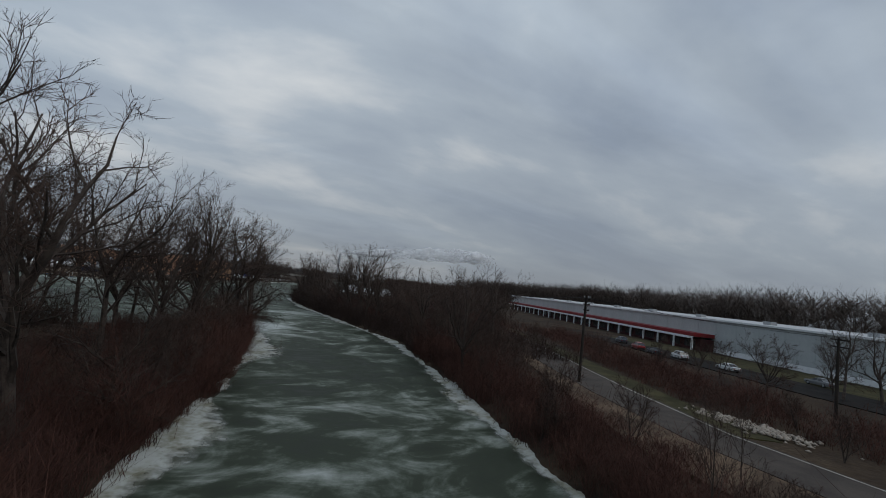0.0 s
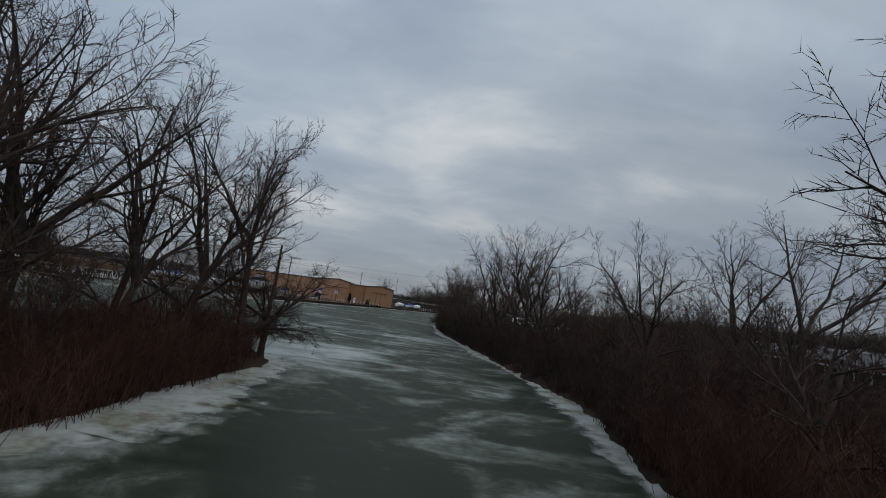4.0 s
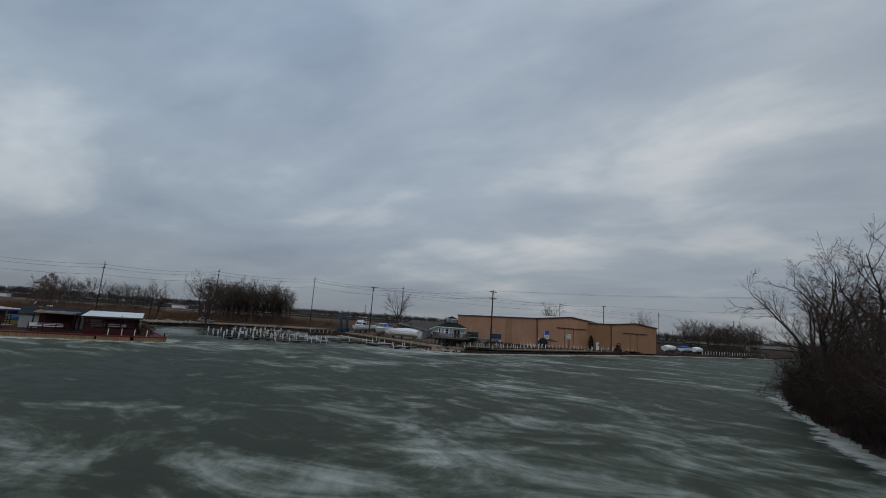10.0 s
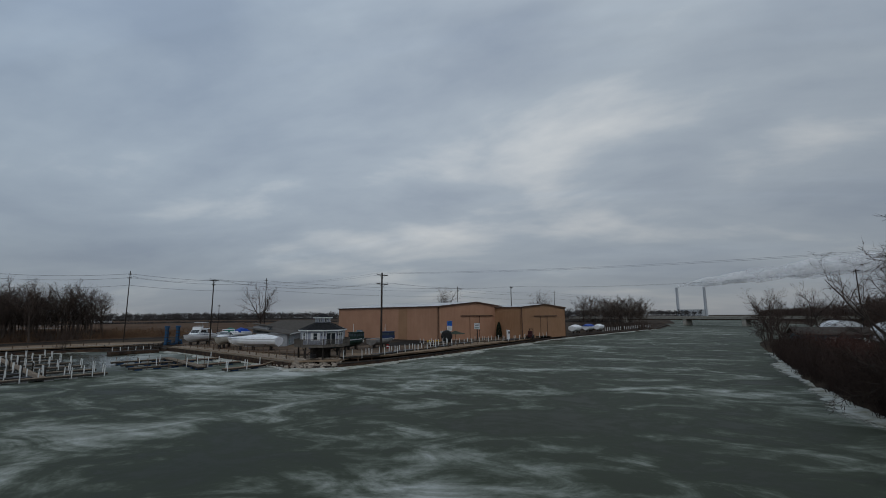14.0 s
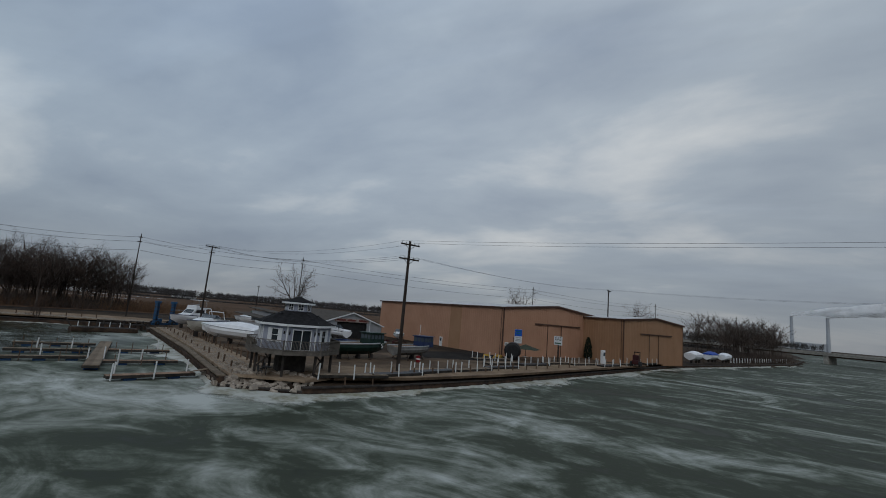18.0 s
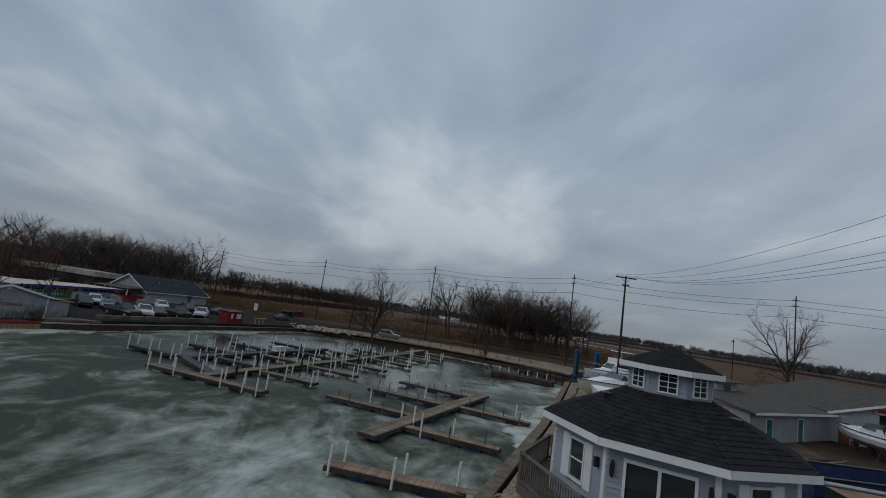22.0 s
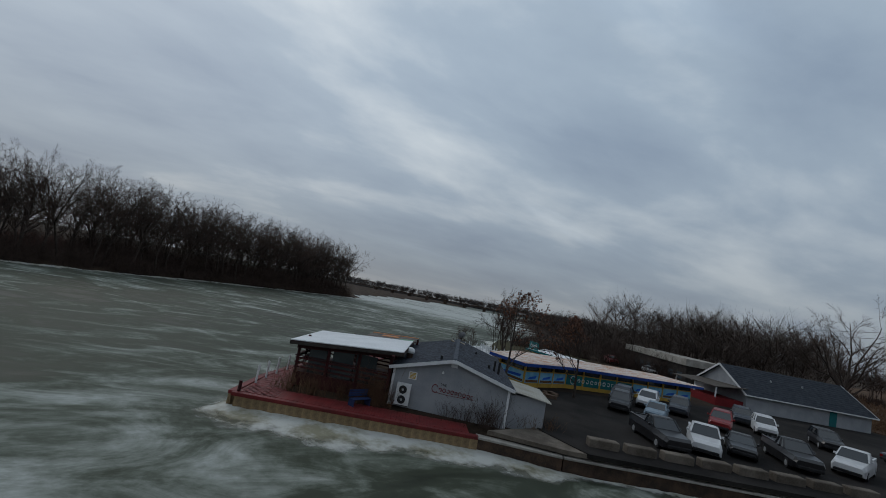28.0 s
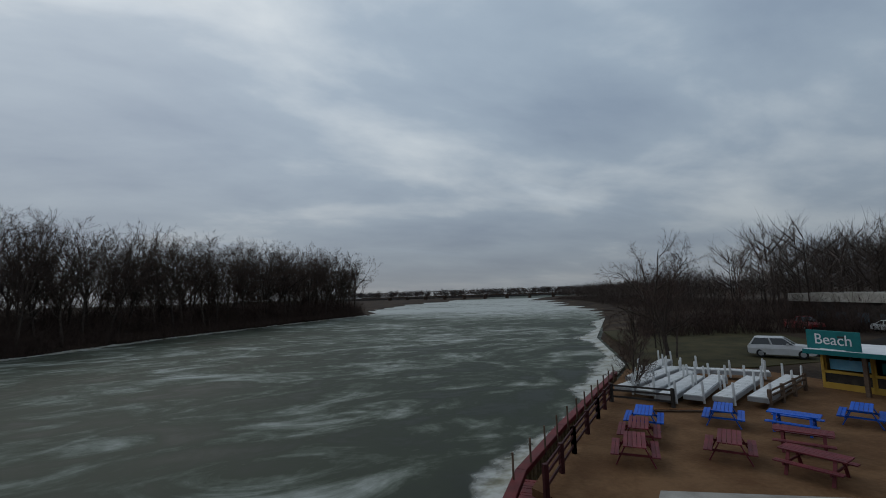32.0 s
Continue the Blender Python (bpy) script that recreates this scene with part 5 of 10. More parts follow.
# ---------------- tan boat sheds ----------------
def boat_shed(m, W, D, eave, peak, mat, label, door, dark_strip=None, man_door=None, base=1.3):
    t = thing("boat_shed", m, label, "building")
    th = 0.25

    def ribbed(b, x0, x1, z_of, y, flip):
        """One sheet with upright ribs, and its inner face."""
        n = max(1, int(abs(x1 - x0) / 0.6))
        prof = []
        for i in range(n):
            a, c = x0 + (x1 - x0) * i / n, x0 + (x1 - x0) * (i + 1) / n
            prof += [(a, 0.0), (a + (c - a) * 0.76, 0.0), (a + (c - a) * 0.80, 0.04), (a + (c - a) * 0.96, 0.04)]
        prof.append((x1, 0.0))
        k = len(prof)
        vs = [(x, y - o * flip, base - 0.4) for x, o in prof] + [(x, y - o * flip, z_of(x)) for x, o in prof] + [(x, y + th * flip, base - 0.4) for x, o in prof] + [(x, y + th * flip, z_of(x)) for x, o in prof]
        fs = []
        for i in range(k - 1):
            fs += [(i, i + 1, k + i + 1, k + i), (2 * k + i + 1, 2 * k + i, 3 * k + i, 3 * k + i + 1), (k + i, k + i + 1, 3 * k + i + 1, 3 * k + i)]
        fs += [(0, k, 3 * k, 2 * k), (k - 1, 3 * k - 1, 4 * k - 1, 2 * k - 1)]
        b.add(vs, fs)
    gab = lambda x: eave + (peak - eave) * (1 - abs(x - W / 2) / (W / 2))
    d0, d1, dz = door
    b = Build()
    ribbed(b, 0, d0, gab, 0, 1)
    ribbed(b, d1, W, gab, 0, 1)
    b.box(d0, d1, 0, th, dz, gab(d0) - 0.0)
    b.add([(d0, 0, gab(d0)), (d1, 0, gab(d1)), (W / 2, 0, peak), (d0, th, gab(d0)), (d1, th, gab(d1)), (W / 2, th, peak)], [(0, 1, 2), (4, 3, 5), (0, 2, 5, 3), (2, 1, 4, 5)])
    part("front_wall", b, mat, t)
    b = Build()
    ribbed(b, 0, W, gab, D, -1)
    part("rear_wall", b, mat, t)
    for nme, x in (("side_wall", 0.0), ("side_wall", W)):
        b = Build(pose(x, 0, 0, 0, 0, 90))
        ribbed(b, 0.0, D, lambda s: eave, 0, -1 if x == 0 else 1)
        part(nme, b, mat, t)
    for s in (0, 1):
        xa, xb = (-0.3, W / 2) if s == 0 else (W / 2, W + 0.3)
        za, zb = (eave - 0.02, peak) if s == 0 else (peak, eave - 0.02)
        part("roof", Build().slab([(xa, -0.3, za + 0.16), (xb, -0.3, zb + 0.16), (xb, D + 0.3, zb + 0.16), (xa, D + 0.3, za + 0.16)], 0.12), RIB, t, "pale grey metal roof")
        part("rake_trim", Build().beam((xa, -0.36, za + 0.0), (xb, -0.36, zb + 0.0), 0.1, 0.38), BROWNT, t, "dark brown edge trim")
        x = -0.33 if s == 0 else W + 0.33
        part("gutter", Build().box(x - 0.08, x + 0.08, -0.3, D + 0.3, eave - 0.12, eave + 0.14), BROWNT, t, "dark brown gutter")
    part("corner_trim", Build().box(-0.06, 0.14, -0.07, 0.1, base - 0.3, eave), BROWNT, t)
    part("corner_trim", Build().box(W - 0.14, W + 0.06, -0.07, 0.1, base - 0.3, eave), BROWNT, t)
    part("downpipe", Build().tube([(-0.2, 0.5, eave), (-0.16, 0.4, eave - 0.5), (-0.16, 0.4, base)], 0.07, 6), BROWNT, t)
    # sliding door on a rail
    n = 3
    for i in range(n):
        a, c = d0 + (d1 - d0) * i / n, d0 + (d1 - d0) * (i + 1) / n
        leaf = Build()
        y = 0.06 if i % 2 else -0.06
        leaf.box(a - 0.05, c + 0.05, y, y + 0.1, base, dz + 0.1, 0.02)
        lf = part("sliding_door", leaf, mat, t)
        part("door_edge", Build().box(a - 0.1, a + 0.1, y - 0.04, y, base, dz + 0.1), BROWNT, lf)
        for z in (base + 1.5, base + 3.2, base + 4.9):
            part("door_rail", Build().box(a + 0.12, c - 0.05, y - 0.025, y, z, z + 0.08), mat, lf)
    ext = (d1 - d0) * 0.62
    part("door_track", Build().box(d0 - ext, d1 + ext, -0.28, -0.1, dz + 0.1, dz + 0.36), BROWNT, t, "dark brown door track")
    if dark_strip:
        part("wall_panel", Build().box(-0.05, 0.0, dark_strip[0], dark_strip[1], base, eave - 0.1), TAND, t, "darker brown wall strip")
    if man_door is not None:
        d = part("side_door", Build().box(-0.08, 0.0, man_door, man_door + 0.95, base, base + 2.05), TRIM, t, "white side door")
        part("door_pane", Build().box(-0.09, -0.08, man_door + 0.2, man_door + 0.75, base + 1.1, base + 1.8), GREYG, d)
    return t


SHED1 = at_wall(-49.5, 197.5, 0.466, 0.885)
s1 = boat_shed(SHED1, 32.2, 46.0, 10.5, 11.9, TAN, "large tan metal boat shed with a low gabled roof", (13.2, 20.0, 7.7), (12.3, 16.0), 18.2)
SHED2 = at_wall(-28.9, 215.9, 0.466, 0.885)
s2 = boat_shed(SHED2, 27.2, 40.0, 10.4, 11.4, TAND, "brown metal boat shed beside the tan shed", (10.6, 17.0, 7.5))
bs = thing("wall_sign", SHED1 @ pose(3.2, -0.06, 3.9), "blue and white notice board on the shed wall", "sign")
part("board", Build().box(0, 2.1, -0.05, 0.0, 0, 2.7, 0.01), TRIM, bs)
part("blue_field", Build().box(0.03, 2.07, -0.06, -0.05, 1.35, 2.67), BLUEPAINT, bs, "blue upper half")
for i, (w, z) in enumerate(((1.6, 2.2), (1.2, 1.8), (1.5, 1.0), (1.3, 0.7), (1.6, 0.4))):
    part("text_bar", Build().box(1.05 - w / 2, 1.05 + w / 2, -0.068, -0.06 if z > 1.3 else -0.05, z, z + 0.14), TEAL if z > 1.3 else GREYM, bs)
sb = thing("small_sign", SHED1 @ pose(0.6, -0.06, 3.4), "small white notice on the shed wall", "sign")
part("board", Build().box(0, 1.0, -0.04, 0, 0, 0.6), TRIM, sb)
part("text_bar", Build().box(0.15, 0.85, -0.05, -0.04, 0.35, 0.45), BLACKM, sb)
part("text_bar", Build().box(0.2, 0.8, -0.05, -0.04, 0.15, 0.25), BLACKM, sb)
vend = thing("vending_machine", SHED1 @ pose(0.7, -1.6, 1.33), "blue and white vending machine against the shed", "vending machine")
part("cabinet", Build().box(0, 1.0, 0, 0.9, 0, 1.9, 0.03), TRIM, vend)
part("front_panel", Build().box(0.1, 0.9, -0.03, 0, 0.2, 1.75, 0.01), BLUEHULL, vend, "dark blue front panel")
# dark evergreen by the shed
ev = thing("columnar_evergreen", SHED1 @ pose(24.6, -2.2, 1.33), "dark narrow evergreen beside the shed wall", "shrub")
r_ = np.random.default_rng(4)
V_, F_ = [], []
for i in range(2600):
    z = r_.uniform(0.15, 4.6)
    rad = 0.95 * (1 - (z / 4.8) ** 2.2) ** 0.7 * min(1, 0.5 + z) * math.sqrt(r_.uniform(0.35, 1))
    a = r_.uniform(0, 6.28)
    c = np.array([math.cos(a) * rad, math.sin(a) * rad, z])
    d1_, d2_ = r_.normal(size=3) * 0.10, np.array([r_.normal() * 0.05, r_.normal() * 0.05, 0.20])
    k = len(V_)
    V_.extend([c - d1_ * 0.5, c + d1_ * 0.5, c + d2_])
    F_.append((k, k + 1, k + 2))
EVG = material("evergreen", (0.008, 0.014, 0.009), (0.018, 0.026, 0.016), 1.5, 0.9, bump=0, vary=0.3, island=True)
part("foliage", mesh_np("foliage", V_, F_, EVG), None, ev)
part("trunk", Build().tube([(0, 0, -0.1), (0, 0, 3.5)], [0.08, 0.03], 6), BARK, ev)
# solid black cylinder in place of a brownish wire drum
tk = thing("fuel_tank", SHED1 @ pose(-2.4, -5.0, 1.33, 0, 0, 40), "solid black cylinder standing for a round wire drum", "tank")
part("tank", Build().tube([(-1.7, 0, 1.6), (-1.5, 0, 1.6), (1.5, 0, 1.6), (1.7, 0, 1.6)], [1.1, 1.45, 1.45, 1.1], 20), BLACKM, tk, smooth=False)
for x in (-1, 1):
    part("cradle", Build().box(x - 0.15, x + 0.15, -1.2, 1.2, 0, 0.55, 0.02), RUST, tk)
part("vent_pipe", Build().tube([(0.4, 0, 2.9), (0.4, 0, 4.0)], 0.05, 6), RUST, tk)
# yellow frames by the shed
for i, (x, y) in enumerate(((-7.0, -4.6), (-9.5, -4.2))):
    yf = thing("yellow_cradle", SHED1 @ pose(x + 3, y + 1.5, 1.33, 0, 0, 30 + 15 * i), "yellow steel cradle lying in the yard", "cradle", "cradles")
    for q in (-0.5, 0.5):
        part("rail", Build().beam((-1.3, q, 0.25), (1.3, q, 0.25), 0.18, 0.3), YELLOW, yf)
    part("crossbar", Build().beam((-0.9, -0.5, 0.5), (-0.9, 0.5, 0.5), 0.15, 0.2), YELLOW, yf)
    part("crossbar", Build().beam((0.9, -0.5, 0.5), (0.9, 0.5, 0.5), 0.15, 0.2), YELLOW, yf)

# gas sign, parasol
gs = thing("gas_sign", pose(-39.0, 197.0, 1.33, 0, 0, -38), "white sign on a post with black letters", "sign")
part("post", Build().box(-0.12, 0.12, -0.1, 0.1, 0, 3.6, 0.02), DARKW, gs)
bd = part("board", Build().box(-1.05, 1.05, -0.16, -0.1, 3.2, 4.75, 0.01), TRIM, gs)
text_mesh("lettering", "GAS", 0.85, BLACKM, pose(0, -0.165, 4.28, 90, 0, 0), bd)
part("text_bar", Build().box(-0.8, 0.8, -0.172, -0.16, 3.4, 3.62), GREENTEXT, bd)
pa = thing("parasol", pose(-44.2, 194.2, 1.33), "dark green square parasol over a table", "parasol")
part("pole", Build().tube([(0, 0, 0), (0, 0, 2.7)], 0.05, 6), DARKW, pa)
part("canopy", Build().loft([[(x * 2.2, y * 2.2, 2.05) for x, y in ((-1, -1), (0, -1.05), (1, -1), (1.05, 0), (1, 1), (0, 1.05), (-1, 1), (-1.05, 0))], [(x * 1.0, y * 1.0, 2.45) for x, y in ((-1, -1), (0, -1.05), (1, -1), (1.05, 0), (1, 1), (0, 1.05), (-1, 1), (-1.05, 0))], [(x * 0.06, y * 0.06, 2.85) for x, y in ((-1, -1), (0, -1.05), (1, -1), (1.05, 0), (1, 1), (0, 1.05), (-1, 1), (-1.05, 0))]], cap=False), material("dark_green_canvas", (0.045, 0.055, 0.040), None, 2, 0.9), pa)
tc_ = part("table", Build().tube([(0, 0, 0.70), (0, 0, 0.75)], 0.6, 12), TRIM, pa)

# ---------------- octagonal house on stilts ----------------
HC = (-57.0, 150.0)
HMU = pose(HC[0], HC[1], 0, 0, 0, -36)  # x axis points through the sliding door
HM = pose(HC[0], HC[1], 0.52, 0, 0, -36) @ Matrix.Diagonal((0.92, 0.92, 0.92, 1))
house = thing("stilt_house", HM, "octagonal blue-grey house on stilts with a black roof and a cupola", "house")
RW, RD, RE = 3.72, 4.85, 4.25
ZF, ZE = 3.25, 5.85


def octo(r, z, off=22.5):
    return [(r * math.cos(radians(off + 45 * k)), r * math.sin(radians(off + 45 * k)), z) for k in range(8)]


for k in range(8):
    a = 45 * k
    ap, s = RW * math.cos(radians(22.5)), 2 * RW * math.sin(radians(22.5))
    fm = pose(0, 0, 0, 0, 0, a) @ pose(ap, 0, 0, 0, 0, 90)  # x along the wall, y into the house
    hasdoor, haswin = k == 0, k in (1, 7, 2, 6, 3, 5)
    w = Build(fm)
    nb = 15
    op = (-0.95, 0.95, ZF, ZF + 2.12) if hasdoor else ((-0.42, 0.42, ZF + 0.78, ZF + 2.1) if haswin else None)
    for i in range(nb):
        z0, z1 = ZF + (ZE - ZF) * i / nb, ZF + (ZE - ZF) * (i + 1) / nb
        spans = [(-s / 2, s / 2)]
        if op and z1 > op[2] + 0.05 and z0 < op[3] - 0.05:
            spans = [(-s / 2, op[0]), (op[1], s / 2)]
        for p, q in spans:
            w.add([(p, -0.045, z0), (q, -0.045, z0), (q, -0.012, z1), (p, -0.012, z1), (p, 0.12, z0), (q, 0.12, z0), (q, 0.12, z1), (p, 0.12, z1)], [(0, 1, 2, 3), (5, 4, 7, 6), (0, 4, 5, 1), (3, 2, 6, 7), (4, 0, 3, 7), (1, 5, 6, 2)])
    wall = part("wall", w, SIDING, house)
    part("corner_trim", Build(fm).box(s / 2 - 0.10, s / 2 + 0.05, -0.075, 0.05, ZF, ZE), TRIM, house, "white corner board")
    if hasdoor:
        d = part("sliding_door", Build(fm).box(-0.95, -0.87, -0.09, 0.08, ZF, ZF + 2.12).box(0.87, 0.95, -0.09, 0.08, ZF, ZF + 2.12).box(-0.87, 0.87, -0.09, 0.08, ZF + 2.02, ZF + 2.12).box(-0.87, 0.87, -0.09, 0.08, ZF, ZF + 0.08).box(-0.045, 0.045, -0.07, 0.06, ZF + 0.08, ZF + 2.02), TRIM, house, "white sliding patio door")
        part("pane", Build(fm).box(-0.87, -0.045, 0.0, 0.02, ZF + 0.08, ZF + 2.02), DARKG, d)
        part("pane", Build(fm).box(0.045, 0.87, 0.02, 0.04, ZF + 0.08, ZF + 2.02), DARKG, d)
        for x in (-1.25, 1.25):
            ln = part("wall_lamp", Build(fm).box(x - 0.06, x + 0.06, -0.2, -0.05, ZF + 1.62, ZF + 1.9, 0.015), BLACKM, house, "black wall lantern")
            part("bracket", Build(fm).box(x - 0.04, x + 0.04, -0.08, -0.045, ZF + 1.5, ZF + 1.98), BLACKM, ln)
    elif haswin:
        d = part("window", Build(fm).box(-0.42, -0.36, -0.085, 0.06, ZF + 0.78, ZF + 2.1).box(0.36, 0.42, -0.085, 0.06, ZF + 0.78, ZF + 2.1).box(-0.36, 0.36, -0.085, 0.06, ZF + 2.03, ZF + 2.1).box(-0.36, 0.36, -0.10, 0.06, ZF + 0.78, ZF + 0.86).box(-0.36, 0.36, -0.05, 0.05, ZF + 1.42, ZF + 1.47), TRIM, house, "white sash window")
        part("pane", Build(fm).box(-0.36, 0.36, 0.0, 0.02, ZF + 0.86, ZF + 1.42), DARKG, d)
        part("pane", Build(fm).box(-0.36, 0.36, -0.03, -0.01, ZF + 1.47, ZF + 2.03), DARKG, d)
        for x in (-0.63, 0.63):
            part("shutter", Build(fm).box(x - 0.19, x + 0.19, -0.085, -0.03, ZF + 0.74, ZF + 2.14, 0.01), TRIM, house, "white shutter")
        if k in (1, 7):
            x = -1.12 if k == 1 else 1.12
            part("wall_lamp", Build(fm).box(x - 0.06, x + 0.06, -0.2, -0.05, ZF + 1.62, ZF + 1.9, 0.015), BLACKM, house, "black wall lantern")
    # roof of this side, with its shingle courses, and its fascia
    e0, e1 = Vector(octo(RE, ZE - 0.02)[(k - 1) % 8]), Vector(octo(RE, ZE - 0.02)[k])
    t0, t1 = Vector(octo(1.35, 7.12)[(k - 1) % 8]), Vector(octo(1.35, 7.12)[k])
    rb = Build()
    courses = 13
    edge_l, edge_r = [], []
    for i in range(courses):
        f0, f1 = i / courses, (i + 1) / courses
        n = (e1 - e0).cross(t0 - e0).normalized()
        if n.z < 0:
            n = -n
        p = [e0 + (t0 - e0) * f0 + n * 0.05, e1 + (t1 - e1) * f0 + n * 0.05, e1 + (t1 - e1) * f1 + n * 0.03, e0 + (t0 - e0) * f1 + n * 0.03]
        low = [e0 + (t0 - e0) * f0 - n * 0.03, e1 + (t1 - e1) * f0 - n * 0.03]
        edge_l += [low[0], p[0], p[3]]
        edge_r += [low[1], p[1], p[2]]
    rb.loft([edge_l, edge_r], cap=False, closed=False)
    part("roof", rb, SHINGLE, house, "black shingled roof face")
    part("fascia", Build().beam(e0 + Vector((0, 0, -0.08)), e1 + Vector((0, 0, -0.08)), 0.06, 0.22), TRIM, house, "white fascia")
    part("soffit", Build().slab([octo(RW - 0.05, ZE - 0.1)[(k - 1) % 8], octo(RW - 0.05, ZE - 0.1)[k], octo(RE - 0.02, ZE - 0.1)[k], octo(RE - 0.02, ZE - 0.1)[(k - 1) % 8]], 0.03), TRIM, house)
    # cupola
    RC = 1.38
    ap2, s2_ = RC * math.cos(radians(22.5)), 2 * RC * math.sin(radians(22.5))
    cm = pose(0, 0, 0, 0, 0, a) @ pose(ap2, 0, 0, 0, 0, 90)
    prof = [(0.06, 6.85)]
    for i in range(8):
        prof += [(-0.03, 6.85 + 1.25 * i / 8), (-0.008, 6.85 + 1.25 * (i + 1) / 8)]
    prof.append((0.06, 8.1))
    cw = Build(cm).loft([[(x, yy, zz) for yy, zz in prof] for x in (-s2_ / 2, s2_ / 2)])
    part("cupola_wall", cw, SIDING, house)
    wf = Build(cm)
    for x0, x1, z0, z1 in ((-0.30, -0.25, 7.22, 7.98), (0.25, 0.30, 7.22, 7.98), (-0.25, 0.25, 7.93, 7.98), (-0.25, 0.25, 7.22, 7.27), (-0.015, 0.015, 7.27, 7.93), (-0.25, 0.25, 7.585, 7.615), (-0.25, -0.015, 7.42, 7.44), (0.015, 0.25, 7.42, 7.44), (-0.25, -0.015, 7.76, 7.78), (0.015, 0.25, 7.76, 7.78)):
        wf.box(x0, x1, -0.065, -0.03, z0, z1)
    cwin = part("cupola_window", wf, TRIM, house, "small white gridded window")
    part("pane", Build(cm).box(-0.25, 0.25, -0.045, -0.031, 7.27, 7.93), DARKG, cwin)
    c0, c1 = Vector(octo(1.75, 8.06)[(k - 1) % 8]), Vector(octo(1.75, 8.06)[k])
    tp = Vector((0, 0, 8.78))
    part("cupola_roof", Build().add([c0, c1, tp, c0 - Vector((0, 0, 0.06)), c1 - Vector((0, 0, 0.06))], [(0, 1, 2), (3, 4, 1, 0)]), SHINGLE, house, "black shingled cupola roof")
    part("cupola_fascia", Build().beam(c0 + Vector((0, 0, -0.09)), c1 + Vector((0, 0, -0.09)), 0.05, 0.18), TRIM, house)
    # deck and railing
    d0, d1 = Vector(octo(RD, ZF)[(k - 1) % 8]), Vector(octo(RD, ZF)[k])
    w0, w1 = Vector(octo(RW - 0.1, ZF)[(k - 1) % 8]), Vector(octo(RW - 0.1, ZF)[k])
    db = Build()
    for i in range(8):
        f0, f1 = i / 8, (i + 0.93) / 8
        db.slab([w0 + (d0 - w0) * f0, w1 + (d1 - w1) * f0, w1 + (d1 - w1) * f1, w0 + (d0 - w0) * f1], 0.05)
    part("deck_floor", db, RAILW, house)
    part("rim_joist", Build().beam(d0 + Vector((0, 0, -0.2)), d1 + Vector((0, 0, -0.2)), 0.08, 0.32), RAILW, house)
    part("top_rail", Build().beam(d0 + Vector((0, 0, 1.0)), d1 + Vector((0, 0, 1.0)), 0.14, 0.05), RAILW, house)
    part("bottom_rail", Build().beam(d0 + Vector((0, 0, 0.1)), d1 + Vector((0, 0, 0.1)), 0.05, 0.09), RAILW, house)
    nb_ = 26
    for i in range(nb_):
        p = d0 + (d1 - d0) * ((i + 0.5) / nb_)
        if i == 0 and k == 0:
            bal = Build().box(-0.02, 0.02, -0.02, 0.02, -0.32, 1.0).mesh("baluster", RAILW)
        piece("baluster", bal, house, Matrix.Translation(p))
    part("rail_post", Build(Matrix.Translation(d1)).box(-0.05, 0.05, -0.05, 0.05, -0.36, 1.06, 0.01), RAILW, house)
    part("stilt", Build(Matrix.Translation(Vector(octo(RD - 0.75, 0)[k]))).box(-0.12, 0.12, -0.12, 0.12, 0.6, ZF - 0.05, 0.015), DARKW, house)
    q0, q1 = Vector(octo(RD - 0.75, ZF - 0.22)[(k - 1) % 8]), Vector(octo(RD - 0.75, ZF - 0.22)[k])
    part("beam", Build().beam(q0, q1, 0.12, 0.28), DARKW, house)
    if k % 2:
        part("brace", Build().beam(q0 + Vector((0, 0, -1.6)), q0 + (q1 - q0) * 0.6, 0.07, 0.14), DARKW, house)
part("floor", Build().prism([(x, y) for x, y, _ in octo(RW, 0)], ZF - 0.12, ZF - 0.06), DARKW, house)
part("store_room", Build().box(-2.0, 0.6, -1.4, 1.4, 0.7, ZF - 0.12, 0.02), DARKW, house, "dark boxed store room between the stilts")
for a in (60, 200, 300):
    part("roof_vent", Build(pose(2.2 * math.cos(radians(a)), 2.2 * math.sin(radians(a)), 6.72, 0, 0, a)).box(-0.18, 0.18, -0.2, 0.2, -0.15, 0.14, 0.03), BLACKM, house, "black roof vent")
tb = thing("garden_table", HMU @ pose(3.0, -2.7, 1.33), "dark metal garden table under the deck", "table")
part("top", Build().tube([(0, 0, 0.68), (0, 0, 0.72)], 0.5, 12), BLACKM, tb)
part("leg", Build().tube([(0, 0, 0), (0, 0, 0.68)], 0.04, 6), BLACKM, tb)
chair0 = thing("garden_chair", HMU @ pose(2.2, -3.0, 1.33, 0, 0, 20), "dark metal garden chair under the deck", "chair", "garden chairs")
part("seat", Build().box(-0.22, 0.22, -0.22, 0.22, 0.42, 0.46, 0.01), BLACKM, chair0)
part("backrest", Build().box(-0.22, 0.22, 0.2, 0.24, 0.46, 0.95, 0.01), BLACKM, chair0)
for x in (-0.2, 0.2):
    for y in (-0.2, 0.2):
        part("leg", Build().tube([(x, y, 0), (x, y, 0.43)], 0.015, 5), BLACKM, chair0)
copy_thing(chair0, HMU @ pose(3.7, -3.3, 1.33, 0, 0, 190))

# ---------------- repair shop ----------------
SH = at_wall(-86.2, 189.0, 0.41, 0.912, 1.33)  # x along the front, y to the back
shop = thing("repair_shop", SH, "low grey repair shop with wide dark door and brown roof", "building")
W_, D_, EV, PK = 15.6, 22.0, 3.0, 5.5
g_ = lambda x: EV + (PK - EV) * (1 - abs(x - W_ / 2) / (W_ / 2))


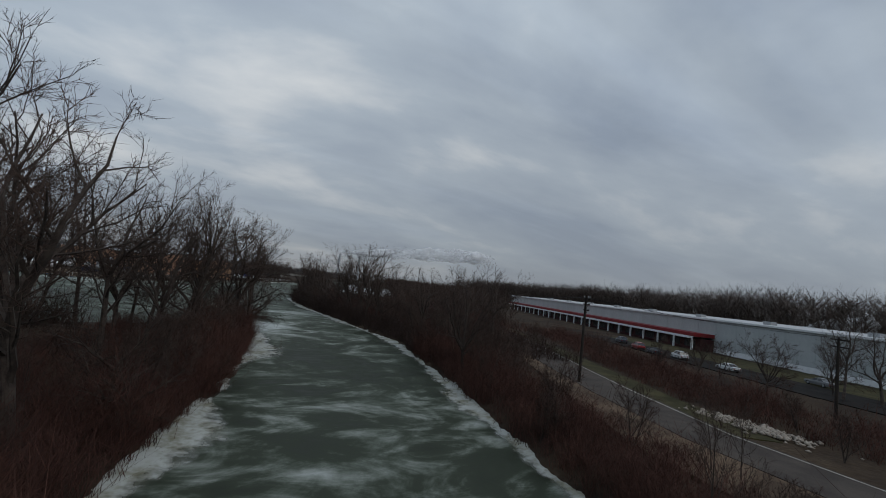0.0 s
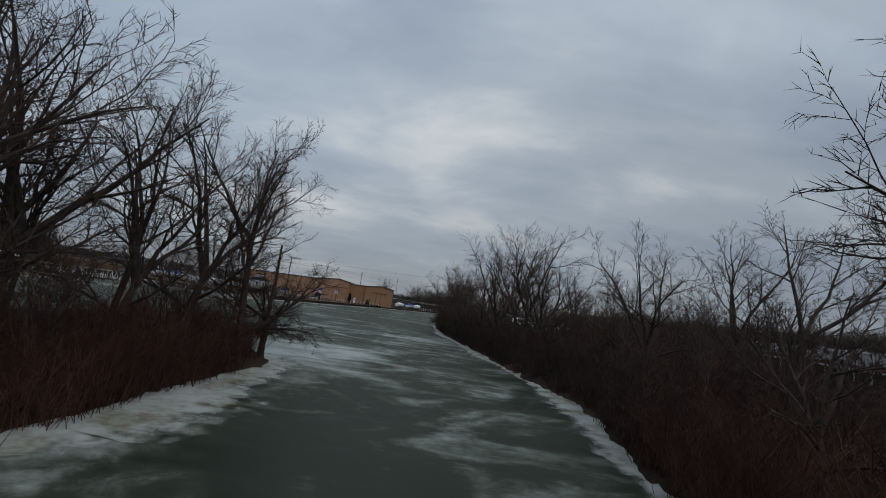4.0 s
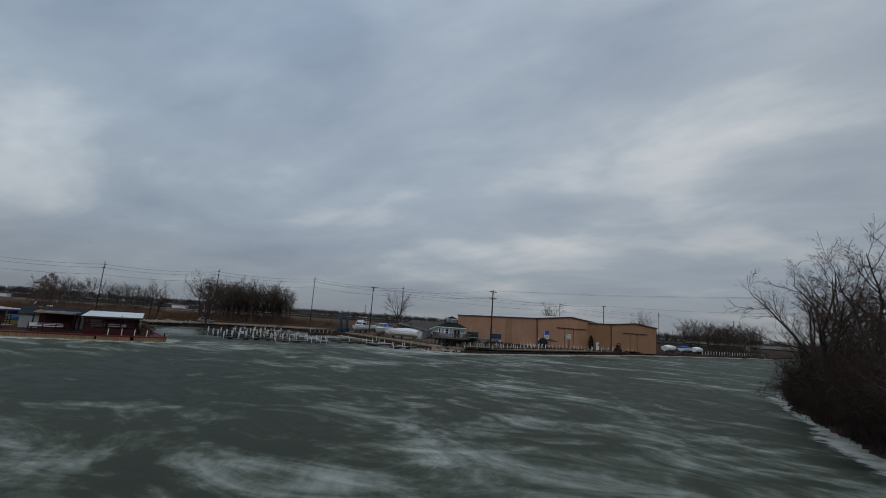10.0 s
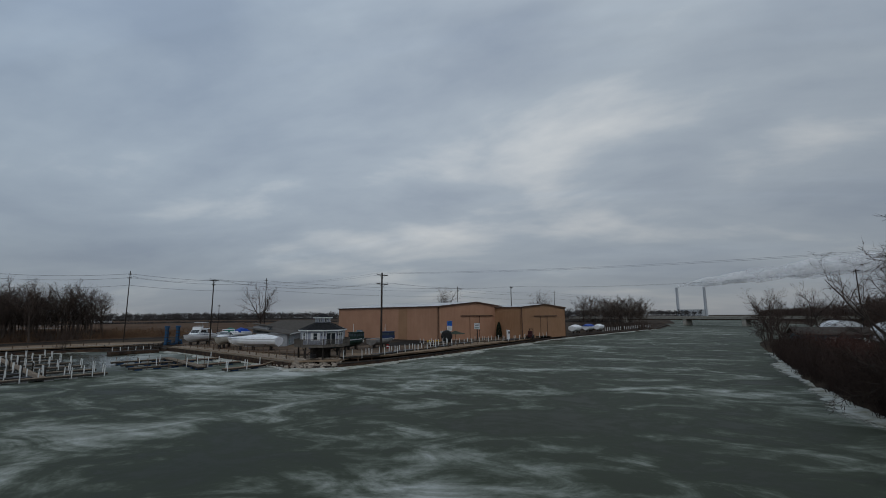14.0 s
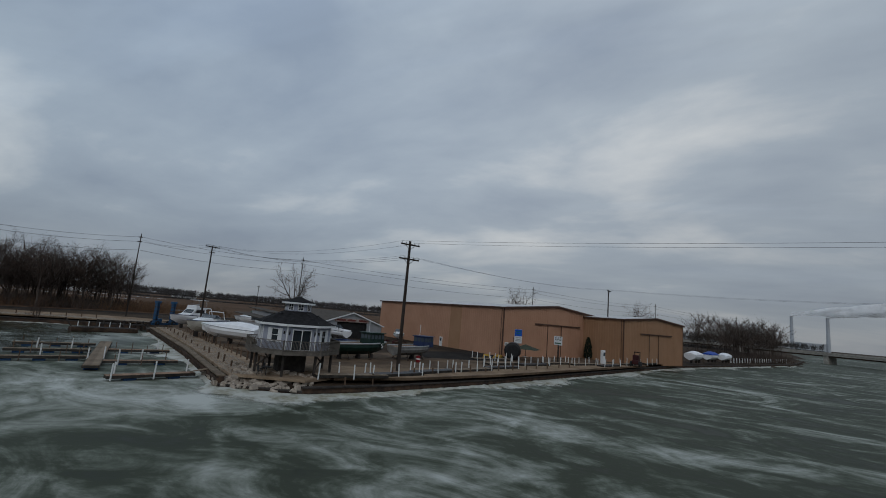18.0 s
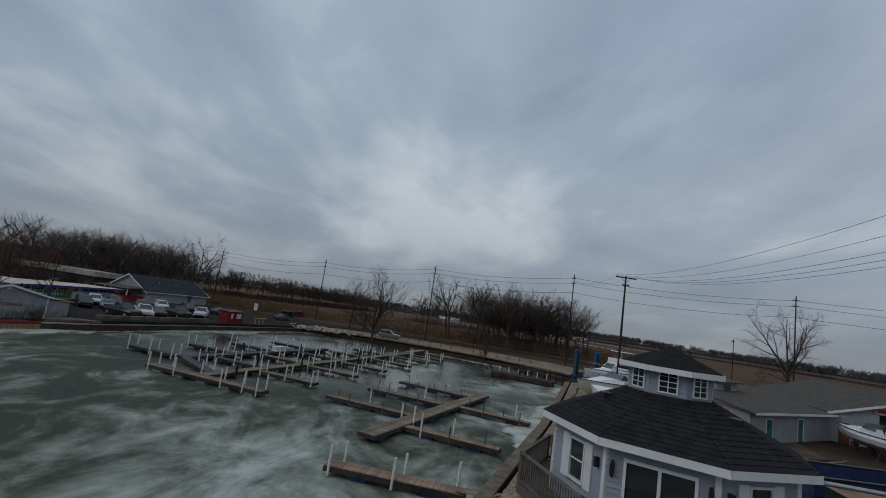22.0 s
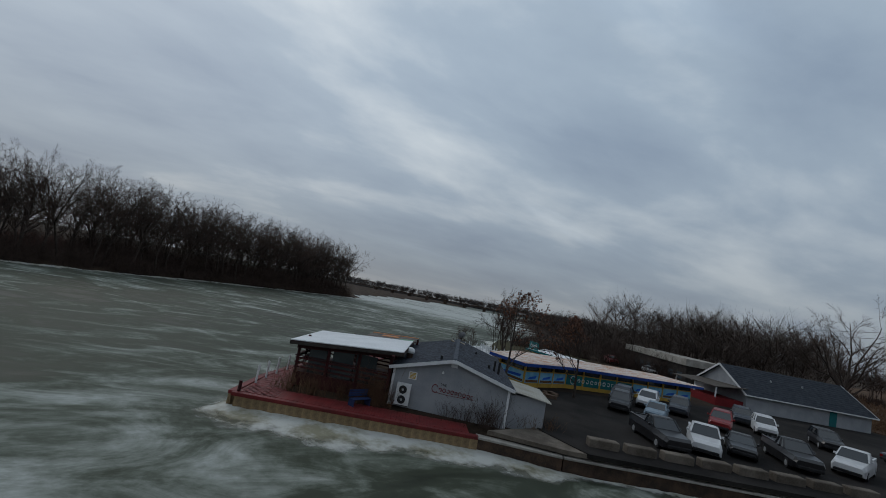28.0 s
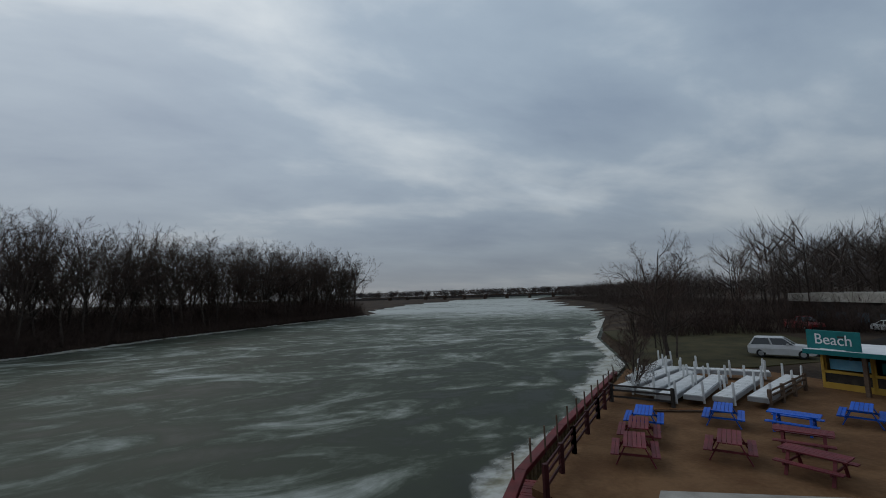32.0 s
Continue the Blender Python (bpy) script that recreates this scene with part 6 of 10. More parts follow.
def lap_wall(b, x0, x1, zf, y=0.0, holes=(), course=0.2, t=0.15, z0=-0.3):
    """Lapped boards from z0 up to the height zf(x), with openings (x0, x1, z0, z1)."""
    top = max(zf(x0), zf(x1), zf((x0 + x1) / 2))
    if all((h[1] - h[0]) * (h[3] - h[2]) < 0.5 for h in holes):
        xs = [x0 + (x1 - x0) * i / 400 for i in range(401)]
        prof, z = [], z0
        while z < top - 0.01:
            z2 = min(z + course, top)
            prof += [(y - 0.03, z), (y - 0.002, z2)]
            z = z2
        prof += [(y + t, top), (y + t, z0)]
        left, right = [], []
        for py_, pz_ in prof:
            ok = [x for x in xs if zf(x) >= pz_ - 0.004] or [(x0 + x1) / 2]
            left.append((ok[0], py_, pz_))
            right.append((ok[-1], py_, pz_))
        return b.loft([left, right])
    z = z0
    while z < top - 0.01:
        z2 = min(z + course, top)
        xs = [x0, x1]
        n = 40
        ok = [x0 + (x1 - x0) * i / n for i in range(n + 1) if zf(x0 + (x1 - x0) * i / n) >= z2 - 0.12]
        if len(ok) > 1:
            spans = [(ok[0], ok[-1])]
            for hx0, hx1, hz0, hz1 in holes:
                if z2 > hz0 + 0.02 and z < hz1 - 0.02:
                    spans = [s for p, q in spans for s in ((p, min(q, hx0)), (max(p, hx1), q)) if s[1] - s[0] > 0.02]
            for p, q in spans:
                b.add([(p, y - 0.03, z), (q, y - 0.03, z), (q, y, z2), (p, y, z2), (p, y + t, z), (q, y + t, z), (q, y + t, z2), (p, y + t, z2)], [(0, 1, 2, 3), (5, 4, 7, 6), (0, 4, 5, 1), (3, 2, 6, 7), (4, 0, 3, 7), (1, 5, 6, 2)])
        z = z2
    return b


part("front_wall", lap_wall(Build(), 0, W_, g_, holes=((4.2, 11.6, -0.3, 3.4), (0.7, 1.7, -0.3, 2.1))), SIDINGG, shop)
part("side_wall", Build().box(0, 0.15, 0.15, D_, -0.3, EV), SIDINGG, shop)
part("side_wall", Build().box(W_ - 0.15, W_, 0.15, D_, -0.3, EV), SIDINGG, shop)
part("rear_wall", lap_wall(Build(), 0, W_, g_, y=D_), SIDINGG, shop)
part("garage_door", Build().box(4.2, 11.6, 0.5, 0.58, -0.2, 3.4), BLACKM, shop, "wide dark doorway")
part("side_door", Build().box(0.7, 1.7, 0.02, 0.08, 0, 2.1), material("brown_door", (0.13, 0.05, 0.03), None, 2, 0.6), shop, "brown door")
for s in (0, 1):
    xa, xb, za, zb = (-0.4, W_ / 2, EV - 0.1, PK + 0.05) if s == 0 else (W_ / 2, W_ + 0.4, PK + 0.05, EV - 0.1)
    part("roof", Build().slab([(xa, -0.4, za + 0.12), (xb, -0.4, zb + 0.12), (xb, D_ + 0.4, zb + 0.12), (xa, D_ + 0.4, za + 0.12)], 0.12), SHINGLET, shop, "brown-grey shingled roof")
    part("rake_trim", Build().beam((xa, -0.42, za - 0.02), (xb, -0.42, zb - 0.02), 0.06, 0.24), TRIM, shop, "white rake board")
SIGNW = material("worn_sign", (0.34, 0.31, 0.29), (0.20, 0.12, 0.10), 1.5, 0.8)
sgn = part("sign_board", Build().box(3.6, 12.0, -0.12, -0.04, 3.5, 4.25, 0.01), SIGNW, shop, "worn white sign board with faded red letters")
for i, (x, w) in enumerate(((4.0, 2.2), (6.6, 2.0), (9.4, 2.0))):
    part("text_bar", Build().box(x, x + w, -0.135, -0.12, 3.68, 4.08), material("faded_red", (0.16, 0.05, 0.045), None, 2, 0.7), sgn)
WG = at_wall(-79.4, 173.4, -0.40, 0.916, 1.33)
wg = thing("shop_wing", WG, "low grey wing of the repair shop with teal doors", "building")
part("front_wall", lap_wall(Build(), 0, 17.0, lambda x: 2.75, holes=((3.0, 4.1, -0.3, 2.1), (9.4, 10.5, -0.3, 2.1))), SIDINGG, wg)
for x in (3.0, 9.4):
    dr = part("door", Build().box(x, x + 1.1, 0.02, 0.08, 0, 2.1), TEAL, wg, "teal door")
    part("door_pane", Build().tube([(x + 0.55, 0.015, 1.55), (x + 0.55, 0.03, 1.55)], 0.16, 10), GREYG, dr)
    part("door_frame", Build().box(x - 0.1, x, -0.05, 0.05, 0, 2.2).box(x + 1.1, x + 1.2, -0.05, 0.05, 0, 2.2).box(x - 0.1, x + 1.2, -0.05, 0.05, 2.1, 2.2), TRIM, dr)
part("end_wall", Build().box(0, 0.15, 0.15, 9, -0.3, 2.75), SIDINGG, wg)
part("roof", Build().slab([(-0.5, -0.7, 2.75), (17, -0.7, 2.75), (17, 9.5, 4.3), (-0.5, 9.5, 4.3)], 0.12), SHINGLET, wg, "brown-grey lean-to roof")
part("fascia", Build().beam((-0.5, -0.72, 2.7), (17, -0.72, 2.7), 0.05, 0.2), TRIM, wg)
dm = part("dormer", Build().box(4.5, 8.5, 5.2, 8.6, 2.9, 4.6, 0.02), SIDINGG, wg)
part("dormer_roof", Build().slab([(4.0, 4.7, 4.55), (9.0, 4.7, 4.55), (9.0, 9.2, 5.2), (4.0, 9.2, 5.2)], 0.1), SHINGLET, dm)
part("dormer_window", Build().box(5.8, 7.2, 5.14, 5.2, 3.4, 4.2), GREYG, dm)
# planks and old timbers before the shop
for i in range(9):
    L = rk.uniform(4, 9)
    o = solid("timber", Build(pose(-72 + rk.uniform(-5, 5), 181 + rk.uniform(-6, 6), 1.34 + 0.02 * i, 0, 0, 115 + rk.uniform(-8, 8))).box(-L / 2, L / 2, -0.16, 0.16, 0, 0.22, 0.02), DARKW if i % 2 else POSTW, "long dark timber lying in the yard", "timber", "timbers")

# ---------------- utility poles and cables ----------------
def utility_pole(x, y, top, arms, rz, label, lean=0.0, r=0.17):
    z0 = max(gz(x, y), 0.8)
    t = thing("utility_pole", pose(x, y, z0, 0, lean, rz), label, "utility pole", "utility poles")
    h = top - z0
    part("shaft", Build().tube([(0, 0, -0.3), (0, 0, h * 0.5), (0, 0, h)], [r, r * 0.85, r * 0.62], 9), POLEW, t)
    for dz, half in arms:
        arm = part("crossarm", Build().box(-half, half, -0.18, -0.06, h - dz - 0.08, h - dz + 0.08, 0.01), POLEW, t)
        for q in (-0.92, -0.45, 0.45, 0.92):
            part("insulator", Build().tube([(q * half, -0.12, h - dz + 0.08), (q * half, -0.12, h - dz + 0.2), (q * half, -0.12, h - dz + 0.3)], [0.03, 0.06, 0.035], 6), GREYM, arm)
        if half > 0.8:
            part("brace", Build().beam((-half * 0.5, -0.1, h - dz - 0.06), (0, -0.1, h - dz - 0.62), 0.03, 0.05).beam((half * 0.5, -0.1, h - dz - 0.06), (0, -0.1, h - dz - 0.62), 0.03, 0.05), POLEW, arm)
    return t


utility_pole(-50.55, 160.0, 16.2, ((0.45, 1.25), (2.15, 1.35)), 60, "tall dark utility pole with two crossarms in the boat yard", r=0.22)
utility_pole(-99.6, 172.2, 17.2, ((0.25, 1.4), (1.3, 0.5)), 85, "dark utility pole with a crossarm behind the boats")
utility_pole(-32.5, 222.0, 17.0, ((0.3, 1.3),), 75, "dark utility pole with a crossarm by the boat sheds")
for x, y, zt in ((-135.6, 180.5, 21.2), (-154.3, 151.7, 20.2), (-169.8, 122.4, 18.6), (-186, 89, 18.2)):
    utility_pole(x, y, zt, ((0.9, 0.5), (2.0, 0.5)), 30, "tall slim utility pole beside the road", r=0.15)
utility_pole(-117.3, 216.4, 21.5, ((0.9, 0.5), (2.0, 0.5)), 40, "tall slim utility pole behind the repair shop", r=0.15)
utility_pole(-60, 268, 20.5, ((0.9, 0.5), (2.0, 0.5)), 40, "tall slim utility pole behind the boat shed", r=0.15)
utility_pole(-20, 330, 21.0, ((0.9, 0.5), (2.0, 0.5)), 40, "tall slim utility pole behind the boat sheds", r=0.15)
utility_pole(20, 392, 21.0, ((0.9, 0.5), (2.0, 0.5)), 40, "tall slim utility pole behind the boat sheds", r=0.15)
utility_pole(-150, 232, 13.0, ((0.5, 0.5),), 20, "short utility pole in the marsh field", r=0.13)
utility_pole(64, 147, 18.5, ((0.45, 1.25),), 90, "utility pole among trees on the east bank")
utility_pole(48, 203, 18.0, ((0.45, 1.25),), 90, "utility pole among trees on the far bank")


def cable(a, b, sag, label="thin black overhead cable between utility poles", r=0.011):
    a, b = Vector(a), Vector(b)
    n = 20
    pts = [a + (b - a) * (i / n) - Vector((0, 0, 4 * sag * (i / n) * (1 - i / n))) for i in range(n + 1)]
    return solid("overhead_cable", Build().tube(pts, r, 4), WIREM, label, "cable", "overhead cables")


for q in (-1.0, 0.0, 1.0):
    cable((-50.55 + q * 0.5, 160.0 + q * 0.9, 14.3), (-99.6 + q * 0.1, 172.2 + q * 1.2, 17.3), 1.6)
for q in (-1.0, 1.0):
    cable((-50.55 + q * 0.5, 160.0 + q * 0.9, 16.1), (-99.6 + q * 0.1, 172.2 + q * 1.2, 17.35), 1.4)
    cable((-50.55 + q * 0.5, 160.0 + q * 0.9, 16.1), (64, 147 + q, 18.4), 1.6)
    cable((-50.55 + q * 0.5, 160.0 + q * 0.9, 14.4), (-32.5 + q * 0.4, 222.0 + q, 17.0), 0.9)
    cable((-32.5 + q * 0.4, 222.0 + q, 17.0), (48, 203 + q, 17.8), 1.4)
    cable((-99.6, 172.2 + q, 17.2), (-135.6, 180.5 + q * 0.4, 19.8), 0.9)
for (a, b) in (((-135.6, 180.5, 20.4), (-154.3, 151.7, 19.3)), ((-154.3, 151.7, 19.3), (-169.8, 122.4, 17.7)), ((-169.8, 122.4, 17.7), (-186, 89, 17.3)), ((-135.6, 180.5, 20.4), (-117.3, 216.4, 20.6)), ((-117.3, 216.4, 20.6), (-60, 268, 19.6)), ((-60, 268, 19.6), (-20, 330, 20.0)), ((-20, 330, 20.0), (20, 392, 20.0)), ((-186, 89, 17.3), (-240, -10, 17.3))):
    for dz in (0.0, -1.1, -3.2):
        cable((a[0], a[1], a[2] + dz), (b[0], b[1], b[2] + dz), 0.9, r=0.03)

# ---------------- floating docks ----------------
pvc_me = {}


def pvc_post(parent, x, y, z, h=1.35, r=0.066, tilt=0.0):
    key = round(h, 2)
    if key not in pvc_me:
        pvc_me[key] = Build().tube([(0, 0, 0), (0, 0, h - 0.06), (0, 0, h)], [r, r, r * 0.75], 9).mesh("post", PVC)
    return piece("post", pvc_me[key], parent, pose(x, y, z, tilt * rk.uniform(-1, 1), tilt * rk.uniform(-1, 1), 0))


def dock(p0, p1, width, mat, label, posts=(), floats=BLUEP, z=0.5, group="floating docks", pegs=0, name="floating_dock", frame_mat=None, ph=1.1, plank=0.3):
    """A dock from p0 to p1. posts: pairs of (share of the length, side)."""
    (ax, ay), (bx, by) = p0, p1
    width = width * 0.74 if floats is not None else width
    L = math.hypot(bx - ax, by - ay)
    t = thing(name, at_wall(ax, ay, (bx - ax) / L, (by - ay) / L), label, "dock", group)
    n = max(3, int(L / plank))
    pl_ = Build().box(0, L * 0.94 / n, -width / 2, width / 2, -0.05, 0.0).mesh("plank", mat)
    for i in range(n):
        piece("plank", pl_, t, pose(L * i / n, rk.uniform(-0.012, 0.012), z + 0.004 * (i % 3), 0, 0, rk.uniform(-0.4, 0.4)))
    fm = frame_mat or FRAMEW
    for s in (-1, 1):
        part("side_beam", Build().box(0, L, s * width / 2 - 0.05, s * width / 2 + 0.05, z - 0.28, z - 0.04), fm, t)
    for x in (0.04, L - 0.04):
        part("end_beam", Build().box(x - 0.04, x + 0.04, -width / 2, width / 2, z - 0.28, z - 0.05), fm, t)
    nf = max(2, int(L / 2.4))
    for i in range(nf):
        x = L * (i + 0.5) / nf
        if floats is not None:
            part("float", Build().box(x - 0.5, x + 0.5, -width / 2 + 0.08, width / 2 - 0.08, -0.15, z - 0.26, 0.06), floats, t)
    for f, s in posts:
        pvc_post(t, L * f, s * (width / 2 + 0.06), z - 0.45, ph * rk.uniform(0.95, 1.12) + 0.4, tilt=2.5)
    for i in range(pegs):
        part("peg", Build().tube([(L * (i + 0.5) / pegs, (-1) ** i * (width / 2 + 0.05), -0.3), (L * (i + 0.5) / pegs, (-1) ** i * (width / 2 + 0.05), z + rk.uniform(0.4, 0.9))], 0.045, 6), POSTW, t)
    return t


U = (-0.902, 0.431)   # along the main dock
Pn = (0.431, 0.902)   # along its fingers


def on_main(s, o=0.0):
    return (-84.0 + U[0] * s + Pn[0] * o, 126.1 + U[1] * s + Pn[1] * o)


six = ((0.04, -1), (0.04, 1), (0.5, -1), (0.5, 1), (0.96, -1), (0.96, 1))
dock(on_main(0.2, 0), on_main(47.0, 0), 1.5, DOCKW, "long grey plank main dock of the boat basin", (), GREYM)
dock(on_main(-0.4, -5.4), on_main(-0.4, 7.0), 1.3, DOCKW, "grey plank cross dock at the end of the main dock", ((0.03, -1), (0.03, 1), (0.16, 1), (0.27, -1), (0.42, 1), (0.63, 1), (0.68, -1), (0.80, 1), (0.86, -1), (0.97, 1), (0.97, -1)), GREYM)
for i, s in enumerate((6.4, 14.2, 21.6, 30.0, 38.0, 45.2)):
    dock(on_main(s, 0.9), on_main(s, 7.2), 1.1, DOCKW, "grey plank finger dock with white plastic posts", six, GREYM, group="finger docks")
S2 = -7.6   # second row, farther from the river
dock(on_main(4.6, S2), on_main(31.0, S2), 1.4, DOCKD, "dark-decked dock behind the main dock", (), BLACKM)
for i, (s, L, up) in enumerate(((4.8, 6.6, -1), (12.2, 6.6, -1), (19.0, 6.6, -1), (27.2, 6.6, -1))):
    dock(on_main(s, S2 - 0.7), on_main(s, S2 - 0.7 - L), 1.2, DOCKD, "dark finger dock with white plastic posts", six, BLACKM, group="finger docks")
for i, s in enumerate((8.0, 15.0, 22.5, 30.0, 37.5)):
    dock(on_main(s, -0.8), on_main(s, -6.4), 1.1, DOCKW if i % 2 else DOCKD, "weathered finger dock with white plastic posts", six, BLACKM, group="finger docks")
dock(on_main(4.7, S2 + 0.6), on_main(1.6, -0.6), 1.2, DOCKD, "dark dock that links the two rows", ((0.3, 1), (0.6, 1), (0.9, 1)), BLACKM)
bx_ = thing("dock_box", pose(*on_main(19.5, S2), 0.5, 0, 0, heading(*U)), "white plastic dock box", "storage box")
part("body", Build().box(-0.9, 0.9, -0.35, 0.35, 0, 0.5, 0.04), PVC, bx_)
part("lid", Build().box(-0.95, 0.95, -0.4, 0.4, 0.5, 0.62, 0.04), PVC, bx_)
for s, o in ((3.0, 0.9), (7.8, -0.9), (12.8, 0.9), (20, -0.9), (26, 0.9), (33, -0.9), (7.0, S2 + 0.9), (14.0, S2 - 0.9), (23.0, S2 + 0.9)):
    x, y = on_main(s, o)
    solid("dock_piling", Build(pose(x, y, 0)).tube([(0, 0, -0.6), (0, 0, 1.5)], 0.11, 8), POLEW, "dark wooden piling beside the dock", "piling", "dock pilings")
dock((-126.5, 146.0), (-134.5, 149.5), 1.4, DOCKB, "brown gangway from the dock to the bank", (), None, z=0.62, name="gangway")
# the pier nearer the point
P0, P1 = (-72.2, 140.6), (-91.8, 152.6)
dock(P0, P1, 1.7, DOCKW, "wide grey plank pier near the point", ((0.22, -1), (0.25, 1)), BLUEP, z=0.55)
for a, b, m_, fl, pg, ps in (((-82.3, 137.0), (-78.9, 143.8), DOCKW, BLUEP, 5, ((0.5, 1),)), ((-87.8, 140.3), (-84.4, 147.0), DOCKW, BLUEP, 5, ((0.35, 1), (0.75, 1))), ((-94.0, 143.6), (-90.0, 150.4), DOCKW, BLUEP, 5, ()), ((-84.2, 148.6), (-81.0, 154.2), DOCKB, BLUEP, 4, ((0.8, 1),)), ((-75.4, 143.2), (-72.4, 149.3), DOCKB, BLUEP, 3, ((0.2, -1), (0.5, 1)))):
    dock(a, b, 0.95, m_, "narrow plank finger dock on blue barrels", ps, fl, pegs=pg, group="finger docks")
dock((-66.8, 138.9), (-64.8, 145.6), 1.2, DOCKB, "reddish plank dock on blue barrels at the point", ((0.04, -1), (0.10, 1), (0.5, -1), (0.55, 1), (0.93, 1)), BLUEP, pegs=0)
ga = thing("plank_ramp", Matrix.Identity(4), "grey plank ramp from the dock to the sea wall", "gangway")
part("planks", Build().beam((-64.9, 145.4, 0.55), (-63.0, 146.6, 1.12), 0.9, 0.08), DOCKW, ga)
# docks stored on the sea wall
for a, b, m_, ps in (((-53.0, 148.9), (-48.8, 154.6), DOCKW, ((0.02, -1), (0.35, 1), (0.5, -1), (0.8, 1))), ((-50.2, 153.2), (-47.6, 159.8), DOCKD, six), ((-48.4, 159.6), (-46.4, 166.2), DOCKD, six), ((-46.2, 166.6), (-44.0, 173.0), DOCKW, six), ((-44.6, 173.8), (-42.2, 180.0), DOCKD, six),
                     ((-50.4, 184.4), (-46.0, 191.0), DOCKW, six), ((-46.6, 179.5), (-43.6, 186.0), DOCKW, six), ((-42.6, 184.5), (-39.6, 190.5), DOCKD, six), ((-40.5, 192.5), (-37.2, 198.8), DOCKW, six), ((-36.8, 197.0), (-33.6, 203.5), DOCKW, six), ((-32.2, 201.5), (-29.6, 208.0), DOCKD, six), ((-28.8, 212.2), (-26.2, 218.4), DOCKW, six), ((-25.0, 222.5), (-22.8, 228.6), DOCKW, six)):
    dock(a, b, 1.25, m_, "floating dock with white plastic posts stored ashore", ps, None, z=1.62, group="stored docks", ph=1.0)
for i in range(26):
    s = i / 25
    x, y = 0.5 + 30 * s, 283 + 62 * s
    pv = solid("white_post", Build(pose(x - 0.8, y + 0.4, 1.0)).tube([(0, 0, 0), (0, 0, 1.5)], 0.12, 6), PVC, "white plastic dock post on the bank", "post", "bank posts")
# old barge and slip, blue lift
bg_ = thing("old_work_barge", pose(-112.0, 163.4, 0, 0, 0, 65), "low dark derelict barge with white posts", "barge")
part("hull", Build().loft([[(x, y * k, z) for x, y in ((-4.6, -1.6), (4.6, -1.6), (5.0, 0), (4.6, 1.6), (-4.6, 1.6), (-5.0, 0))] for k, z in ((0.85, -0.3), (1.0, 0.2), (1.03, 0.7))]), RUST, bg_)
part("deck", Build().box(-4.3, 4.3, -1.4, 1.4, 0.7, 0.75), DARKW, bg_)
for i in range(6):
    pvc_post(bg_, -3.8 + 1.5 * i, 1.2, 0.7, 0.9)
part("bow_post", Build().beam((-4.6, 0, 0.6), (-5.6, 0.2, 2.2), 0.18, 0.18), DARKW, bg_)
sl = thing("timber_slip", pose(-114.8, 168.0, 0, 0, 0, 65), "dark timber slip with leaning piles", "jetty")
part("deck", Build().box(-4, 4, -0.7, 0.7, 1.0, 1.2), DARKW, sl)
for i in range(9):
    part("bearing_post", Build().tube([(-4 + i, -0.75, -0.6), (-4 + i, -0.75, 1.9)], 0.12, 7), DARKW, sl)
    part("bearing_post", Build().tube([(-4 + i, 0.75, -0.6), (-4 + i, 0.75, 1.5)], 0.12, 7), DARKW, sl)
part("rail", Build().box(-4, 4, -0.82, -0.7, 1.65, 1.85), DARKW, sl)
lift = thing("boat_lift", pose(-112.6, 172.4, 1.25, 0, 0, 92), "blue steel boat lift with two winch towers by the slip", "boat lift")
part("base_beam", Build().beam((-0.6, 0.0, 0.25), (5.0, 0.0, 0.25), 0.4, 0.4), BLUESTEEL, lift)
for x in (0.0, 3.4):
    tw_ = part("tower", Build().box(x - 0.28, x - 0.12, -0.35, 0.35, 0.4, 4.3, 0.02).box(x + 0.12, x + 0.28, -0.35, 0.35, 0.4, 4.3, 0.02).box(x - 0.12, x + 0.12, -0.1, 0.1, 0.4, 4.1), BLUESTEEL, lift)
    for z in (1.1, 1.9, 2.7, 3.5):
        part("rung", Build().box(x - 0.3, x + 0.3, -0.38, 0.38, z, z + 0.1), RUST, tw_)
    part("winch_head", Build().box(x - 0.42, x + 0.42, -0.45, 0.45, 4.3, 4.75, 0.05), BLUESTEEL, tw_)
    part("winch_box", Build().box(x + 0.3, x + 1.2, -0.4, 0.4, 0.45, 1.3, 0.06), BLUESTEEL, lift)
    for y in (-0.75, 0.75):
        wh = part("wheel", Build(pose(x, y, 0.42, 90, 0, 0)).tube([(0, 0, -0.15), (0, 0, 0.15)], 0.42, 14), RUBBER, lift)
        part("hub", Build(pose(x, y, 0.42, 90, 0, 0)).tube([(0, 0, -0.17), (0, 0, 0.17)], 0.18, 10), BLUESTEEL, wh)

# ---------------- boats ashore ----------------
def hull_rings(L, B, H, bow=0.55, flare=0.12, z0=0.0, stations=9, vee=0.35):
    rings = []
    for i in range(stations):
        t = i / (stations - 1)
        w = B / 2 * (1 - max(0, (t - (1 - bow)) / bow) ** 1.9) * (0.92 + 0.08 * min(1, t * 4))
        w = max(w, 0.03)
        sheer = H * (1 + 0.22 * max(0, t - 0.35) ** 1.5)
        keel = H * 0.55 * max(0, (t - 0.62) / 0.38) ** 2.2
        x = -L / 2 + L * t
        chine = keel + (sheer - keel) * 0.42
        cw = w * (0.86 - 0.25 * max(0, t - 0.5))
        rake = 0.35 * max(0, t - 0.7) / 0.3
        ring = [(x, 0, z0 + keel), (x, cw * 0.55, z0 + keel + (chine - keel) * 0.5), (x, cw, z0 + chine), (x + rake * 0.4, w * (1 + flare * 0.3), z0 + keel + (sheer - keel) * 0.75), (x + rake, w, z0 + sheer)]
        rings.append(ring + [(p[0], -p[1], p[2]) for p in ring[::-1][:-1]])
    return rings


